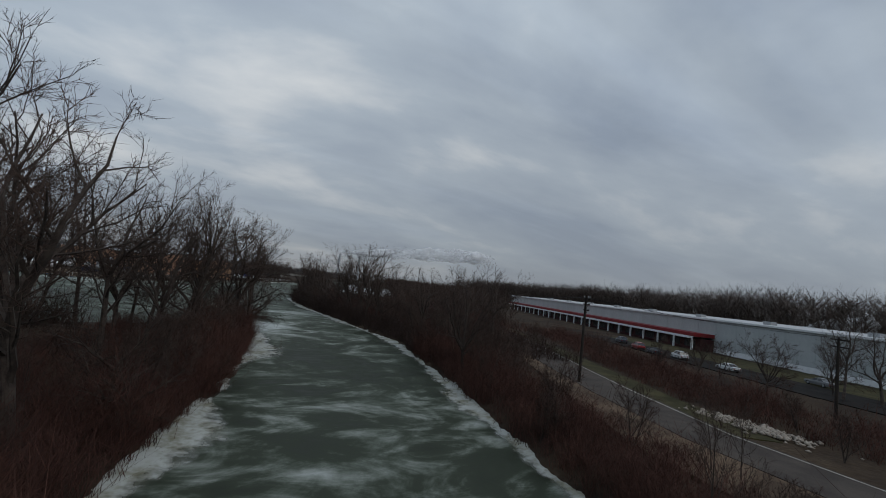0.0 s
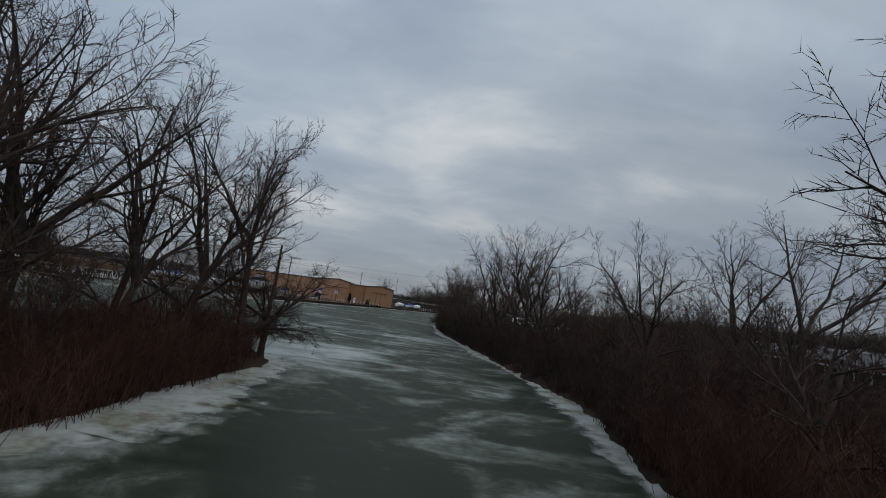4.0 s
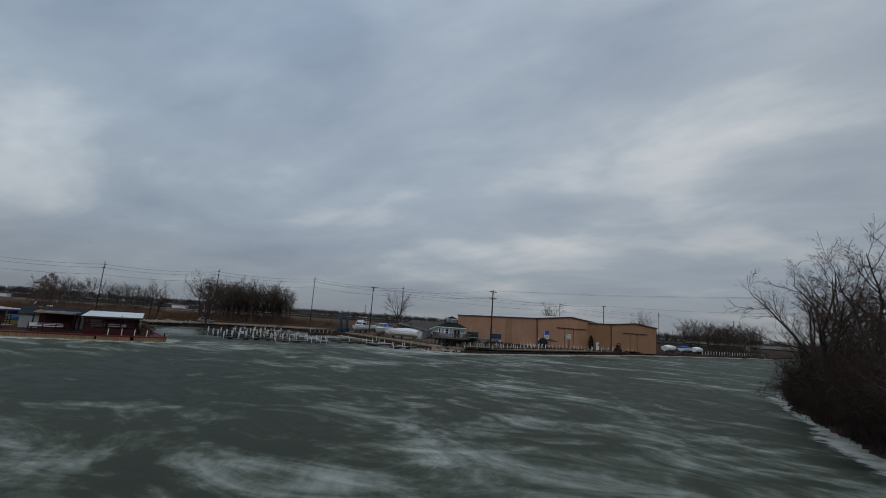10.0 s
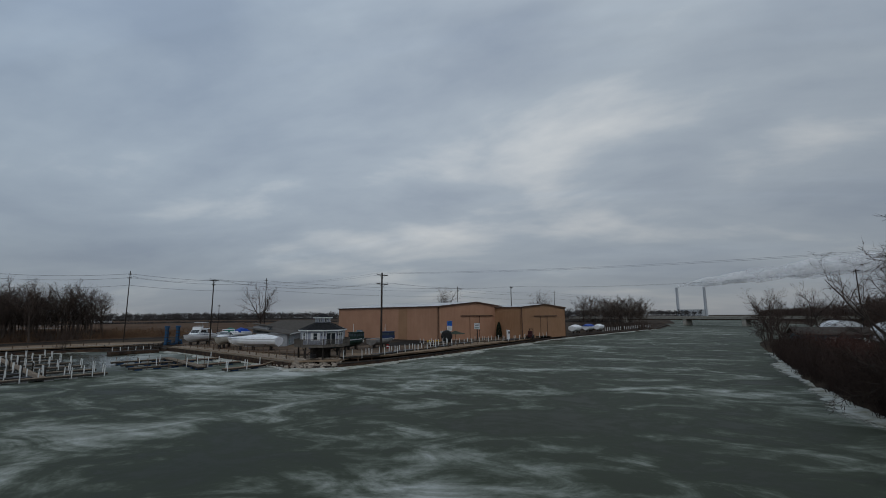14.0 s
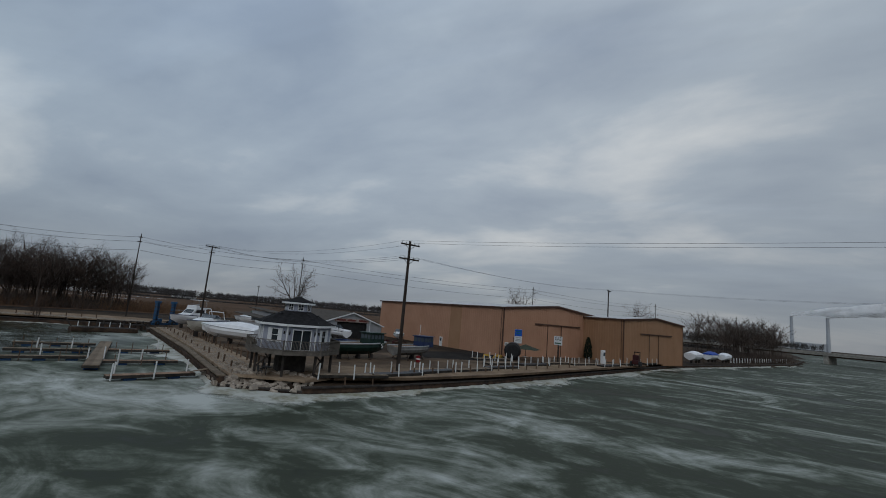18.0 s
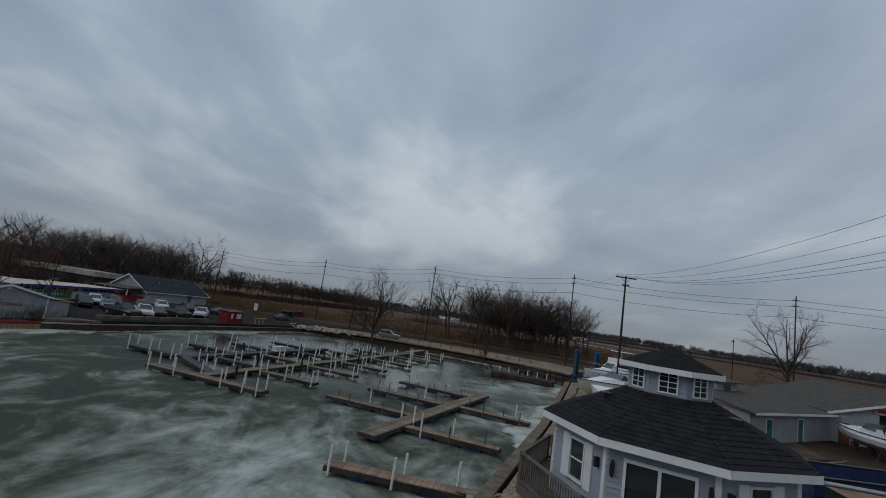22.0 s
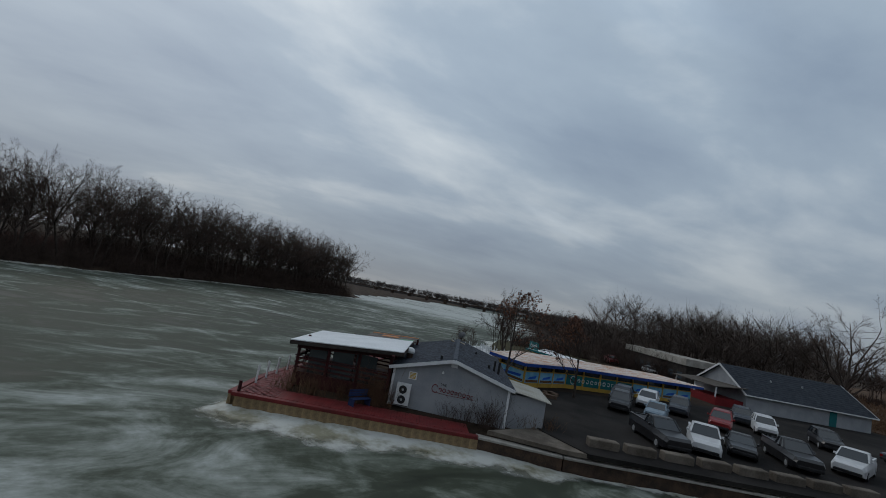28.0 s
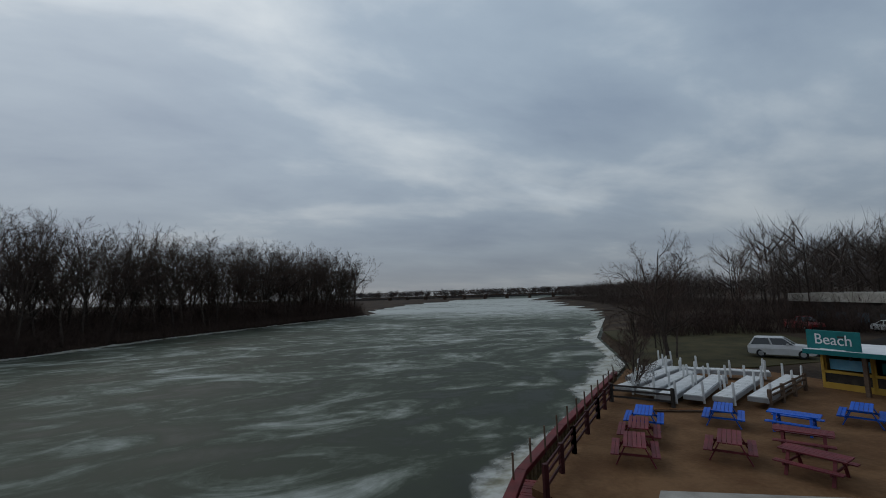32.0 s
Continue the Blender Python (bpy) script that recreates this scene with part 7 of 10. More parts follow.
def boat_stand(t, L, B, z):
    for x in (-L * 0.3, L * 0.1):
        for s in (-1, 1):
            part("stand", Build().beam((x, s * B * 0.55, 0), (x, s * B * 0.33, z + 0.55), 0.06, 0.06).beam((x - 0.3, s * B * 0.55, 0.03), (x + 0.3, s * B * 0.5, 0.03), 0.06, 0.06), RUST, t)
    for x in (-L * 0.35, 0, L * 0.25):
        part("block", Build().box(x - 0.2, x + 0.2, -0.25, 0.25, 0, z + 0.08, 0.01), DARKW, t)


def boat(x, y, rz, L, B, H, hullmat, label, style="cuddy", z=0.7, cover_mat=None, stripe=None, gz_=1.33):
    t = thing("motor_boat", pose(x, y, gz_, 0, 0, rz), label, "boat", "boats ashore")
    R = hull_rings(L, B, H, z0=z)
    part("hull", Build().loft(R), hullmat, t, smooth=False)
    sheer = [r[4] for r in R]
    part("rub_rail", Build().tube([(p[0], p[1] + 0.02, p[2]) for p in sheer], 0.05, 5).tube([(p[0], -p[1] - 0.02, p[2]) for p in sheer], 0.05, 5), stripe or GREYM, t)
    boat_stand(t, L, B, z)
    top = z + H
    if style in ("cuddy", "cruiser", "fly"):
        fw = L * 0.18
        rings = []
        for f, hh, wk in ((0.36, 0.05, 0.25), (0.28, 0.22, 0.5), (0.1, 0.45, 0.72), (-0.02, 0.5, 0.78)):
            w = B / 2 * wk
            rings.append([(L * f, -w, top - 0.1), (L * f, -w * 0.8, top + hh), (L * f, w * 0.8, top + hh), (L * f, w, top - 0.1)])
        part("foredeck", Build().loft(rings), GEL, t)
        part("cockpit_floor", Build().box(-L * 0.46, -0.02 * L, -B * 0.36, B * 0.36, top - 0.55, top - 0.5), CREAM, t)
        ws = part("windscreen", Build().slab([(-0.01 * L, -B * 0.36, top + 0.5), (-0.01 * L, B * 0.36, top + 0.5), (-0.07 * L, B * 0.32, top + 1.0), (-0.07 * L, -B * 0.32, top + 1.0)], 0.03), GREYG, t)
        for s in (-1, 1):
            part("side_screen", Build().slab([(-0.01 * L, s * B * 0.37, top + 0.45), (-0.2 * L, s * B * 0.37, top + 0.35), (-0.2 * L, s * B * 0.33, top + 0.6), (-0.07 * L, s * B * 0.33, top + 1.0)], 0.03), GREYG, ws)
            part("coaming", Build().beam((-0.46 * L, s * B * 0.43, top + 0.06), (-0.02 * L, s * B * 0.43, top + 0.22), 0.18, 0.3), GEL, t)
            part("bow_rail", Build().tube([(L * 0.05, s * B * 0.40, top + 0.3), (L * 0.05, s * B * 0.40, top + 0.75), (L * 0.3, s * B * 0.24, top + 0.85), (L * 0.47, 0.02 * s, top + 0.95)], 0.022, 5), CHROME, t)
        for q in (-0.3, -0.15):
            part("seat", Build().box(L * q - 0.3, L * q + 0.3, -B * 0.3, B * 0.3, top - 0.5, top - 0.05, 0.06), CREAM, t)
    if style in ("cruiser", "fly"):
        part("arch", Build().tube([(-0.3 * L, -B * 0.42, top + 0.2), (-0.26 * L, -B * 0.38, top + 1.5), (-0.26 * L, B * 0.38, top + 1.5), (-0.3 * L, B * 0.42, top + 0.2)], 0.09, 6), GEL, t)
    if style == "fly":
        cab = part("cabin", Build().loft([[(x0, -B * 0.36 * k, zz), (x1, -B * 0.36 * k, zz), (x1, B * 0.36 * k, zz), (x0, B * 0.36 * k, zz)] for x0, x1, k, zz in ((-0.16 * L, 0.20 * L, 1.0, top + 0.1), (-0.16 * L, 0.08 * L, 0.9, top + 1.35))]), GEL, t)
        for s in (-1, 1):
            part("cabin_window", Build().slab([(-0.12 * L, s * B * 0.355, top + 0.55), (0.1 * L, s * B * 0.355, top + 0.55), (0.06 * L, s * B * 0.338, top + 1.15), (-0.12 * L, s * B * 0.338, top + 1.15)], 0.03), DARKG, cab)
        part("front_window", Build().slab([(0.165 * L, -B * 0.3, top + 0.5), (0.165 * L, B * 0.3, top + 0.5), (0.1 * L, B * 0.28, top + 1.2), (0.1 * L, -B * 0.28, top + 1.2)], 0.03), DARKG, cab)
        br = part("flybridge", Build().box(-0.18 * L, 0.08 * L, -B * 0.36, B * 0.36, top + 1.35, top + 1.55, 0.04).box(0.0, 0.08 * L, -B * 0.33, B * 0.33, top + 1.55, top + 2.0, 0.05), GEL, t)
        for xx in (-0.16 * L, 0.02 * L):
            for s in (-1, 1):
                part("tower_leg", Build().tube([(xx, s * B * 0.3, top + 1.5), (xx - 0.1, s * B * 0.26, top + 3.0)], 0.03, 5), CHROME, br)
        part("hard_top", Build().box(-0.2 * L, 0.05 * L, -B * 0.3, B * 0.3, top + 3.0, top + 3.08, 0.02), GEL, br)
        part("rail", Build().tube([(-0.18 * L, -B * 0.34, top + 2.2), (0.0, -B * 0.34, top + 2.2), (0.0, B * 0.34, top + 2.2), (-0.18 * L, B * 0.34, top + 2.2)], 0.025, 5), CHROME, br)
    if style == "wrapped":
        rings = []
        for i, r in enumerate(R):
            p = r[4]
            hgt = (0.5, 0.9, 1.15, 1.2, 1.05, 0.8, 0.55, 0.35, 0.1)[i] * 0.8
            rings.append([(p[0], -p[1] - 0.03, p[2] - 0.12), (p[0], -p[1] * 0.85, p[2] + hgt * 0.5), (p[0], -p[1] * 0.4, p[2] + hgt * 0.9), (p[0], 0, p[2] + hgt), (p[0], p[1] * 0.4, p[2] + hgt * 0.9), (p[0], p[1] * 0.85, p[2] + hgt * 0.5), (p[0], p[1] + 0.03, p[2] - 0.12)])
        part("cover", Build().loft(rings), cover_mat or WRAP, t, "shrink-wrapped white cover" if not cover_mat else "")
    if style in ("cuddy", "cruiser") and cover_mat:
        rings = []
        for f, hh in ((-0.46, 0.35), (-0.3, 1.3), (-0.1, 1.5), (0.06, 0.9)):
            w = B * 0.46
            rings.append([(L * f, -w, top + 0.05), (L * f, -w * 0.7, top + hh * 0.8), (L * f, 0, top + hh), (L * f, w * 0.7, top + hh * 0.8), (L * f, w, top + 0.05)])
        part("cover", Build().loft(rings), cover_mat, t)
    return t


BD = heading(-0.88, 0.47)   # along the basin wall
boat(-79.5, 161.9, 181, 11.8, 3.2, 1.55, GEL, "white express cruiser under shrink wrap on stands", "wrapped")
boat(-90.8, 166.6, -68, 10.0, 3.3, 1.7, CREAM, "cream cruiser with a flybridge on stands", "cruiser", stripe=BLUEHULL)
boat(-106.3, 175.8, -82, 10.5, 3.5, 1.7, GEL, "white flybridge cruiser with a tall canopy frame", "fly", stripe=BLUEHULL)
boat(-112.0, 197.0, -105, 8.2, 2.8, 1.4, GEL, "white boat under a bright blue tarpaulin", "cuddy", cover_mat=BLUETARP)
boat(-118.8, 200.6, -100, 7.0, 2.5, 1.3, GEL, "small boat under a teal tarpaulin", "cuddy", cover_mat=GREENTARP)
boat(-81.0, 187.6, 168, 7.6, 2.6, 1.3, GEL, "white and black cabin boat before the repair shop", "cuddy", stripe=BLACKM)
boat(-75.0, 203.0, -62, 6.8, 2.4, 1.0, GEL, "white speedboat on a trailer by the tan shed", "cuddy", z=0.75, stripe=GREENTEXT)
boat(-12.0, 254.0, 65, 9.0, 3.0, 1.5, GEL, "white boat under a white cover beside the brown shed", "wrapped")
boat(-6.5, 268.0, 65, 9.0, 3.0, 1.5, GEL, "white boat under a blue cover beside the river", "wrapped", cover_mat=BLUETARP)
boat(-2.0, 275.5, 65, 8.0, 3.0, 1.3, GEL, "white boat under a white cover beside the river", "wrapped")


def work_boat(x, y, rz, L, B, H, mat, label, house_at, house_mat, mark=None):
    t = thing("work_boat", pose(x, y, 1.33, 0, 0, rz), label, "boat", "work boats")
    z = 0.55
    R = hull_rings(L, B, H, bow=0.4, z0=z)
    part("hull", Build().loft(R, cap=True), mat, t)
    part("deck", Build().loft([[(r[4][0], r[4][1] * 0.9, r[4][2] + 0.01), (r[4][0], -r[4][1] * 0.9, r[4][2] + 0.01), (r[4][0], -r[4][1] * 0.9, r[4][2] + 0.03), (r[4][0], r[4][1] * 0.9, r[4][2] + 0.03)] for r in R]), DOCKB, t, "worn brown deck")
    sheer = [r[4] for r in R]
    part("gunwale", Build().tube([(p[0], p[1], p[2] + 0.12) for p in sheer], 0.10, 6).tube([(p[0], -p[1], p[2] + 0.12) for p in sheer], 0.10, 6), GREYM if mat is not BLUEHULL else TRIM, t)
    boat_stand(t, L, B, z)
    if house_at is not None:
        x0, x1 = house_at
        top = z + H
        cab = part("wheelhouse", Build().loft([[(x0, -B * 0.38, top), (x1, -B * 0.38, top), (x1, B * 0.38, top), (x0, B * 0.38, top)], [(x0, -B * 0.36, top + 1.5), (x1 - 0.1, -B * 0.36, top + 1.5), (x1 - 0.1, B * 0.36, top + 1.5), (x0, B * 0.36, top + 1.5)]]), house_mat, t)
        part("wheelhouse_roof", Build().box(x0 - 0.25, x1 + 0.15, -B * 0.42, B * 0.42, top + 1.5, top + 1.6, 0.03), house_mat, cab)
        for s in (-1, 1):
            n = 4
            for i in range(n):
                a = x0 + (x1 - x0) * (i + 0.15) / n
                c = x0 + (x1 - x0) * (i + 0.85) / n
                part("window", Build().box(a, c, s * B * 0.372 - 0.02, s * B * 0.372 + 0.02, top + 0.75, top + 1.3), GREYG, cab)
        for i in range(3):
            yy = B * (-0.24 + 0.24 * i)
            part("window", Build().box(x1 - 0.07, x1 - 0.01, yy - 0.25, yy + 0.25, top + 0.75, top + 1.3), GREYG, cab)
            part("window", Build().box(x0 - 0.03, x0 + 0.01, yy - 0.25, yy + 0.25, top + 0.75, top + 1.3), GREYG, cab)
        part("mast", Build().tube([((x0 + x1) / 2, B * 0.3, top + 1.6), ((x0 + x1) / 2, B * 0.3, top + 3.2)], 0.04, 6), TRIM, cab)
    return t


wb1 = work_boat(-60.0, 165.8, 72, 8.6, 3.0, 1.35, GREENHULL, "dark green work boat with a wheelhouse at the stern", (1.0, 3.4), GREENHULL)
text_mesh("hull_mark", "S", 0.9, TRIM, pose(2.9, -1.35, 1.75, 90, 0, 0), wb1)
bar_ = thing("blue_barge", pose(-66.0, 168.0, 1.33, 0, 0, 88), "dark blue open barge on blocks", "barge")
part("hull", Build().box(-4.4, 4.4, -1.7, 1.7, 0.3, 0.9, 0.08).box(-4.5, 4.5, -1.8, -1.6, 0.85, 1.75, 0.04).box(-4.5, 4.5, 1.6, 1.8, 0.85, 1.75, 0.04).box(-4.5, -4.3, -1.6, 1.6, 0.85, 1.75, 0.04).box(4.3, 4.5, -1.6, 1.6, 0.85, 1.75, 0.04), BLUEHULL, bar_)
part("floor", Build().box(-4.3, 4.3, -1.6, 1.6, 0.9, 0.95), RUST, bar_)
for x in (-3.4, 0, 3.4):
    part("block", Build().box(x - 0.25, x + 0.25, -1.4, 1.4, 0, 0.3), DARKW, bar_)
part("gunwale", Build().box(-4.55, 4.55, -1.85, -1.58, 1.75, 1.83, 0.02).box(-4.55, 4.55, 1.58, 1.85, 1.75, 1.83, 0.02), BLACKM, bar_)
work_boat(-56.0, 173.6, 78, 8.0, 2.8, 1.2, material("grey_hull", (0.16, 0.155, 0.15), (0.24, 0.235, 0.225), 1.0, 0.7), "grey landing boat with a blue wheelhouse", (1.4, 3.6), BLUEHULL)
br_ = thing("steel_drum", pose(-53.4, 170.6, 1.33), "red and white steel drum beside the boat", "drum")
part("body", Build().tube([(0, 0, 0), (0, 0, 0.3), (0, 0, 0.6), (0, 0, 0.88)], [0.29, 0.3, 0.3, 0.29], 14), REDPAINT, br_)
part("band", Build().tube([(0, 0, 0.38), (0, 0, 0.55)], 0.305, 14), TRIM, br_, "white band")
scr = random.Random(3)
for i in range(14):
    x, y = -76 + scr.uniform(-3, 4), 199 + scr.uniform(-5, 3)
    solid("scrap_metal", Build(pose(x, y, 1.5, scr.uniform(-20, 20), scr.uniform(-20, 20), scr.uniform(0, 180))).box(-scr.uniform(0.3, 1.0), scr.uniform(0.3, 1.0), -0.25, 0.25, -0.2, scr.uniform(0.1, 0.5), 0.03), RUST if i % 2 else REDWOOD, "rusty scrap metal part lying by the shop", "scrap", "scrap heap")
pm = thing("red_fork_lift", SHED2 @ pose(-1.4, -3.5, 1.33, 0, 0, 20), "dark red yard forklift beside the shed", "forklift")
part("body", Build().box(-1.0, 1.0, -0.6, 0.6, 0.45, 1.25, 0.1), REDWOOD, pm)
part("cab", Build().box(-0.5, 0.6, -0.55, 0.55, 1.25, 2.2, 0.06), REDWOOD, pm)
part("mast", Build().box(1.35, 1.55, -0.6, -0.45, 0.1, 2.8).box(1.35, 1.55, 0.45, 0.6, 0.1, 2.8).box(1.35, 1.55, -0.45, 0.45, 2.6, 2.8), RUST, pm)
for x in (-0.9, 0.9):
    for s in (-1, 1):
        part("wheel", Build(pose(x, s * 0.8, 0.5, 90, 0, 0)).tube([(0, 0, -0.15), (0, 0, 0.15)], 0.5, 12), RUBBER, pm)
pu = thing("fuel_pump", pose(-32.4, 209.6, 1.33, 0, 0, 62), "white fuel pump on the quay", "fuel pump")
part("cabinet", Build().box(-0.4, 0.4, -0.3, 0.3, 0, 2.6, 0.04), TRIM, pu)
part("display", Build().box(-0.3, 0.3, -0.32, -0.3, 1.5, 2.2), GREYG, pu)

# ---------------- restaurant by the basin ----------------
cover("parking_lot", [(-104.5, 106.0), (-120.5, 112.8), (-143.5, 124.2), (-152, 128), (-166, 116), (-170, 92), (-150, 86), (-139, 88), (-112.5, 88.8), (-106, 92), (-104, 102)], 1.36, ASPHALT, "dark wet asphalt parking lot", "parking lot")
cover("sand_terrace", [(-102.6, 74.2), (-108.6, 69.2), (-117.6, 62.6), (-121.5, 59.6), (-129, 64), (-128, 78), (-113, 84), (-104.5, 84)], 1.34, SANDM, "orange-brown sand terrace with footprints", "sand")
cover("lawn", [(-121.5, 59.4), (-129, 53.6), (-144, 33), (-172, 38), (-172, 56), (-140, 66), (-129.5, 64)], 1.32, GRASSM, "dull winter lawn by the river", "lawn")
cover("road", [(-150, 128), (-155.5, 131), (-158, 150), (-153, 185), (-138, 215), (-118, 250), (-124, 253), (-145, 218), (-160.5, 186), (-165, 150), (-163, 128), (-160, 112), (-153, 116)], 1.37, ASPHALT, "narrow asphalt road behind the basin", "road")
cover("basin_bank", [(-144.6, 125.2), (-140.6, 139), (-137.5, 150.9), (-129.9, 163.4), (-123.3, 170.6), (-117.2, 174.8), (-127, 186), (-138, 178), (-147, 164), (-151.5, 146), (-152.5, 131)], 1.345, QUAYG, "brown gravel bank behind the basin", "gravel")
cover("concrete_apron", [(-99.6, 102.6), (-103.4, 105.4), (-121, 112.9), (-121.8, 111.2), (-106.5, 103.6), (-104.0, 101.5)], 1.30, STAINC, "broken concrete apron along the wall", "pavement")
cover("far_lane", [(-139, 63), (-172, 58), (-240, 40), (-240, 46), (-170, 64), (-139, 69)], 1.36, ASPHALT, "dark lane behind the lawn", "road")
cover("marsh", [(-168, 128), (-175, 60), (-260, 20), (-900, -150), (-900, 900), (-160, 900), (-60, 420), (-100, 260), (-130, 250), (-158, 190)], 1.42, MARSHM, "wide red-brown marsh of dry reeds", "marsh", t=0.4)
for (x0, y0, x1, y1, w) in ((-330, 300, -520, 210, 5), (-420, 380, -640, 330, 6)):
    L = math.hypot(x1 - x0, y1 - y0)
    solid("frozen_ditch", Build(at_wall(x0, y0, (x1 - x0) / L, (y1 - y0) / L)).box(0, L, -w / 2, w / 2, 1.0, 1.46), material("ditch_ice", (0.42, 0.45, 0.48), (0.32, 0.34, 0.36), 0.1, 0.5), "strip of pale ice across the marsh", "ice", kind="structure")
S, H = along([(-168, 70), (-172, 100), (-172, 125), (-166, 150), (-163, 186), (-148, 222)], 1, 20, 1.25, 31, 1.3, 2.4)
brush("reed_bed", S, H, REED, 31, "red-brown dry reeds beside the road", stems=8, wide=1.6, r=0.026, category="reeds")
S, H = along([(-185, 60), (-196, 120), (-190, 190), (-170, 240)], 0, 70, 3.6, 32, 1.2, 2.2)
brush("reed_bed", S, H, REED, 32, "red-brown dry reeds across the marsh", stems=7, wide=3.4, r=0.055, category="reeds")

sea_wall("parking_sea_wall", [(-144, 123.7), (-120.7, 112.2), (-103.4, 105.0), (-99, 102.3)], 0.95, RUST, CONC, "dark sea wall with a concrete cap below the parking lot")
# deck edge with bright sheet piling
dw = thing("deck_piling", Matrix.Identity(4), "ochre sheet piling below the red deck", "sea wall", kind="structure")
for (ax, ay), (bx, by) in (((-99, 102.6), (-85.3, 97.2)), ((-85.3, 97.2), (-87.2, 92.6)), ((-87.2, 92.6), (-89.6, 88.5)), ((-89.6, 88.5), (-95.2, 81.4)), ((-95.2, 81.4), (-103.7, 72)), ((-103.7, 72), (-108.5, 68.2)), ((-108.5, 68.2), (-117.2, 61.7)), ((-117.2, 61.7), (-121.5, 58.5))):
    L = math.hypot(bx - ax, by - ay)
    n = int(L / 0.5)
    for i in range(n):
        if i == 0:
            sheet = Build().loft([[(x, y, z) for x, y in ((0, 0.05), (0.1, 0.05), (0.16, -0.09), (0.36, -0.09), (0.42, 0.05), (0.5, 0.05), (0.5, 0.25), (0, 0.25))] for z in (-0.6, 0.78)]).mesh("sheet", PILING)
        ux, uy = (bx - ax) / L, (by - ay) / L
        piece("sheet", sheet, dw, at_wall(ax + ux * 0.5 * i, ay + uy * 0.5 * i, ux, uy))
    part("cap", Build(at_wall(ax, ay, (bx - ax) / L, (by - ay) / L)).box(0, L, -0.12, 0.3, 0.78, 0.98, 0.02), REDDECK, dw, "red painted cap")
rd = thing("red_deck", Matrix.Identity(4), "long red painted plank deck at the water's edge", "deck", kind="structure")
for poly_a, poly_b, w in (((-98.6, 102.2), (-85.6, 97.0), 1.9), ((-85.6, 96.9), (-87.4, 92.5), 2.2), ((-87.4, 92.4), (-89.8, 88.4), 2.0), ((-89.8, 88.4), (-95.4, 81.3), 2.0), ((-95.4, 81.3), (-103.4, 72.6), 2.0)):
    L = math.hypot(poly_b[0] - poly_a[0], poly_b[1] - poly_a[1])
    b = Build(at_wall(*poly_a, (poly_b[0] - poly_a[0]) / L, (poly_b[1] - poly_a[1]) / L))
    for i in range(int(L / 0.18)):
        b.box(i * 0.18, i * 0.18 + 0.165, -w, -0.02, 0.86, 0.94 + 0.006 * (i % 3))
    part("planks", b, REDDECK, rd)
for x, y in ((-86.6, 94.8), (-87.3, 93.2), (-88.1, 91.6), (-89.0, 90.0)):
    solid("mooring_pipe", Build(pose(x, y, 0.6)).tube([(0, 0, 0), (0, 0, 1.5)], 0.07, 8), PVC, "grey plastic mooring post on the deck edge", "post", "deck posts")
solid("mooring_pipe", Build(pose(-85.6, 97.2, 0.6)).tube([(0, 0, 0), (0, 0, 1.0)], 0.1, 8), REDWOOD, "dark red corner post of the deck", "post")

def ribbed(q, n, rw, rh, t):
    """A metal sheet on four corners with n ribs that run from the first edge to its opposite."""
    prof = [(0.0, 0.0)]
    for i in range(n):
        c = (i + 0.5) / n
        prof += [(c - rw, 0), (c - rw * 0.5, rh), (c + rw * 0.5, rh), (c + rw, 0)]
    prof += [(1.0, 0.0), (1.0, -t), (0.0, -t)]
    ends = []
    for a, b in ((q[0], q[3]), (q[1], q[2])):
        ends.append([tuple(a + (b - a) * f + Vector((0, 0, h))) for f, h in prof])
    return Build().loft(ends)


# gabled building
BM = at_wall(-94.95, 97.19, -0.885, 0.465, 1.15)
barn = thing("restaurant_building", BM, "grey lapped-board building with a slate-blue shingle roof", "building")
W_, D_, EV, PK = 7.9, 16.2, 2.42, 3.45
g_ = lambda x: EV + (PK - EV) * (1 - abs(x - W_ / 2) / (W_ / 2))
part("front_wall", lap_wall(Build(), 0, W_, g_, course=0.16, holes=((1.1, 1.55, 1.75, 2.15),)), SIDINGG, barn)
part("side_wall", lap_wall(Build(pose(0, D_, 0, 0, 0, -90)), 0, D_, lambda x: EV, course=0.16), SIDINGG, barn)
part("side_wall", lap_wall(Build(pose(W_, 0, 0, 0, 0, 90)), 0, D_, lambda x: EV, course=0.16), SIDINGG, barn)
part("rear_wall", lap_wall(Build(pose(W_, D_, 0, 0, 0, 180)), 0, W_, g_, course=0.16), SIDINGG, barn)
wv = part("gable_window", Build().box(1.05, 1.6, -0.06, 0.05, 1.7, 2.2), TRIM, barn, "small yellowed louvred window")
for i in range(5):
    part("louvre", Build().beam((1.12, -0.07, 1.78 + 0.085 * i), (1.53, -0.07, 1.78 + 0.085 * i), 0.03, 0.05), YELLOW, wv)
vt = part("gable_vent", Build().box(3.75, 4.2, -0.06, 0, 3.0, 3.4, 0.02), TRIM, barn, "white gable vent")
part("corner_board", Build().box(-0.06, 0.1, -0.07, 0.05, -0.2, EV), TRIM, barn)
part("corner_board", Build().box(W_ - 0.1, W_ + 0.06, -0.07, 0.05, -0.2, EV), TRIM, barn)
part("flood_lamp", Build().tube([(3.3, -0.05, 2.6), (3.3, -0.25, 2.55)], [0.05, 0.09], 8), PVC, barn, "white flood lamp")
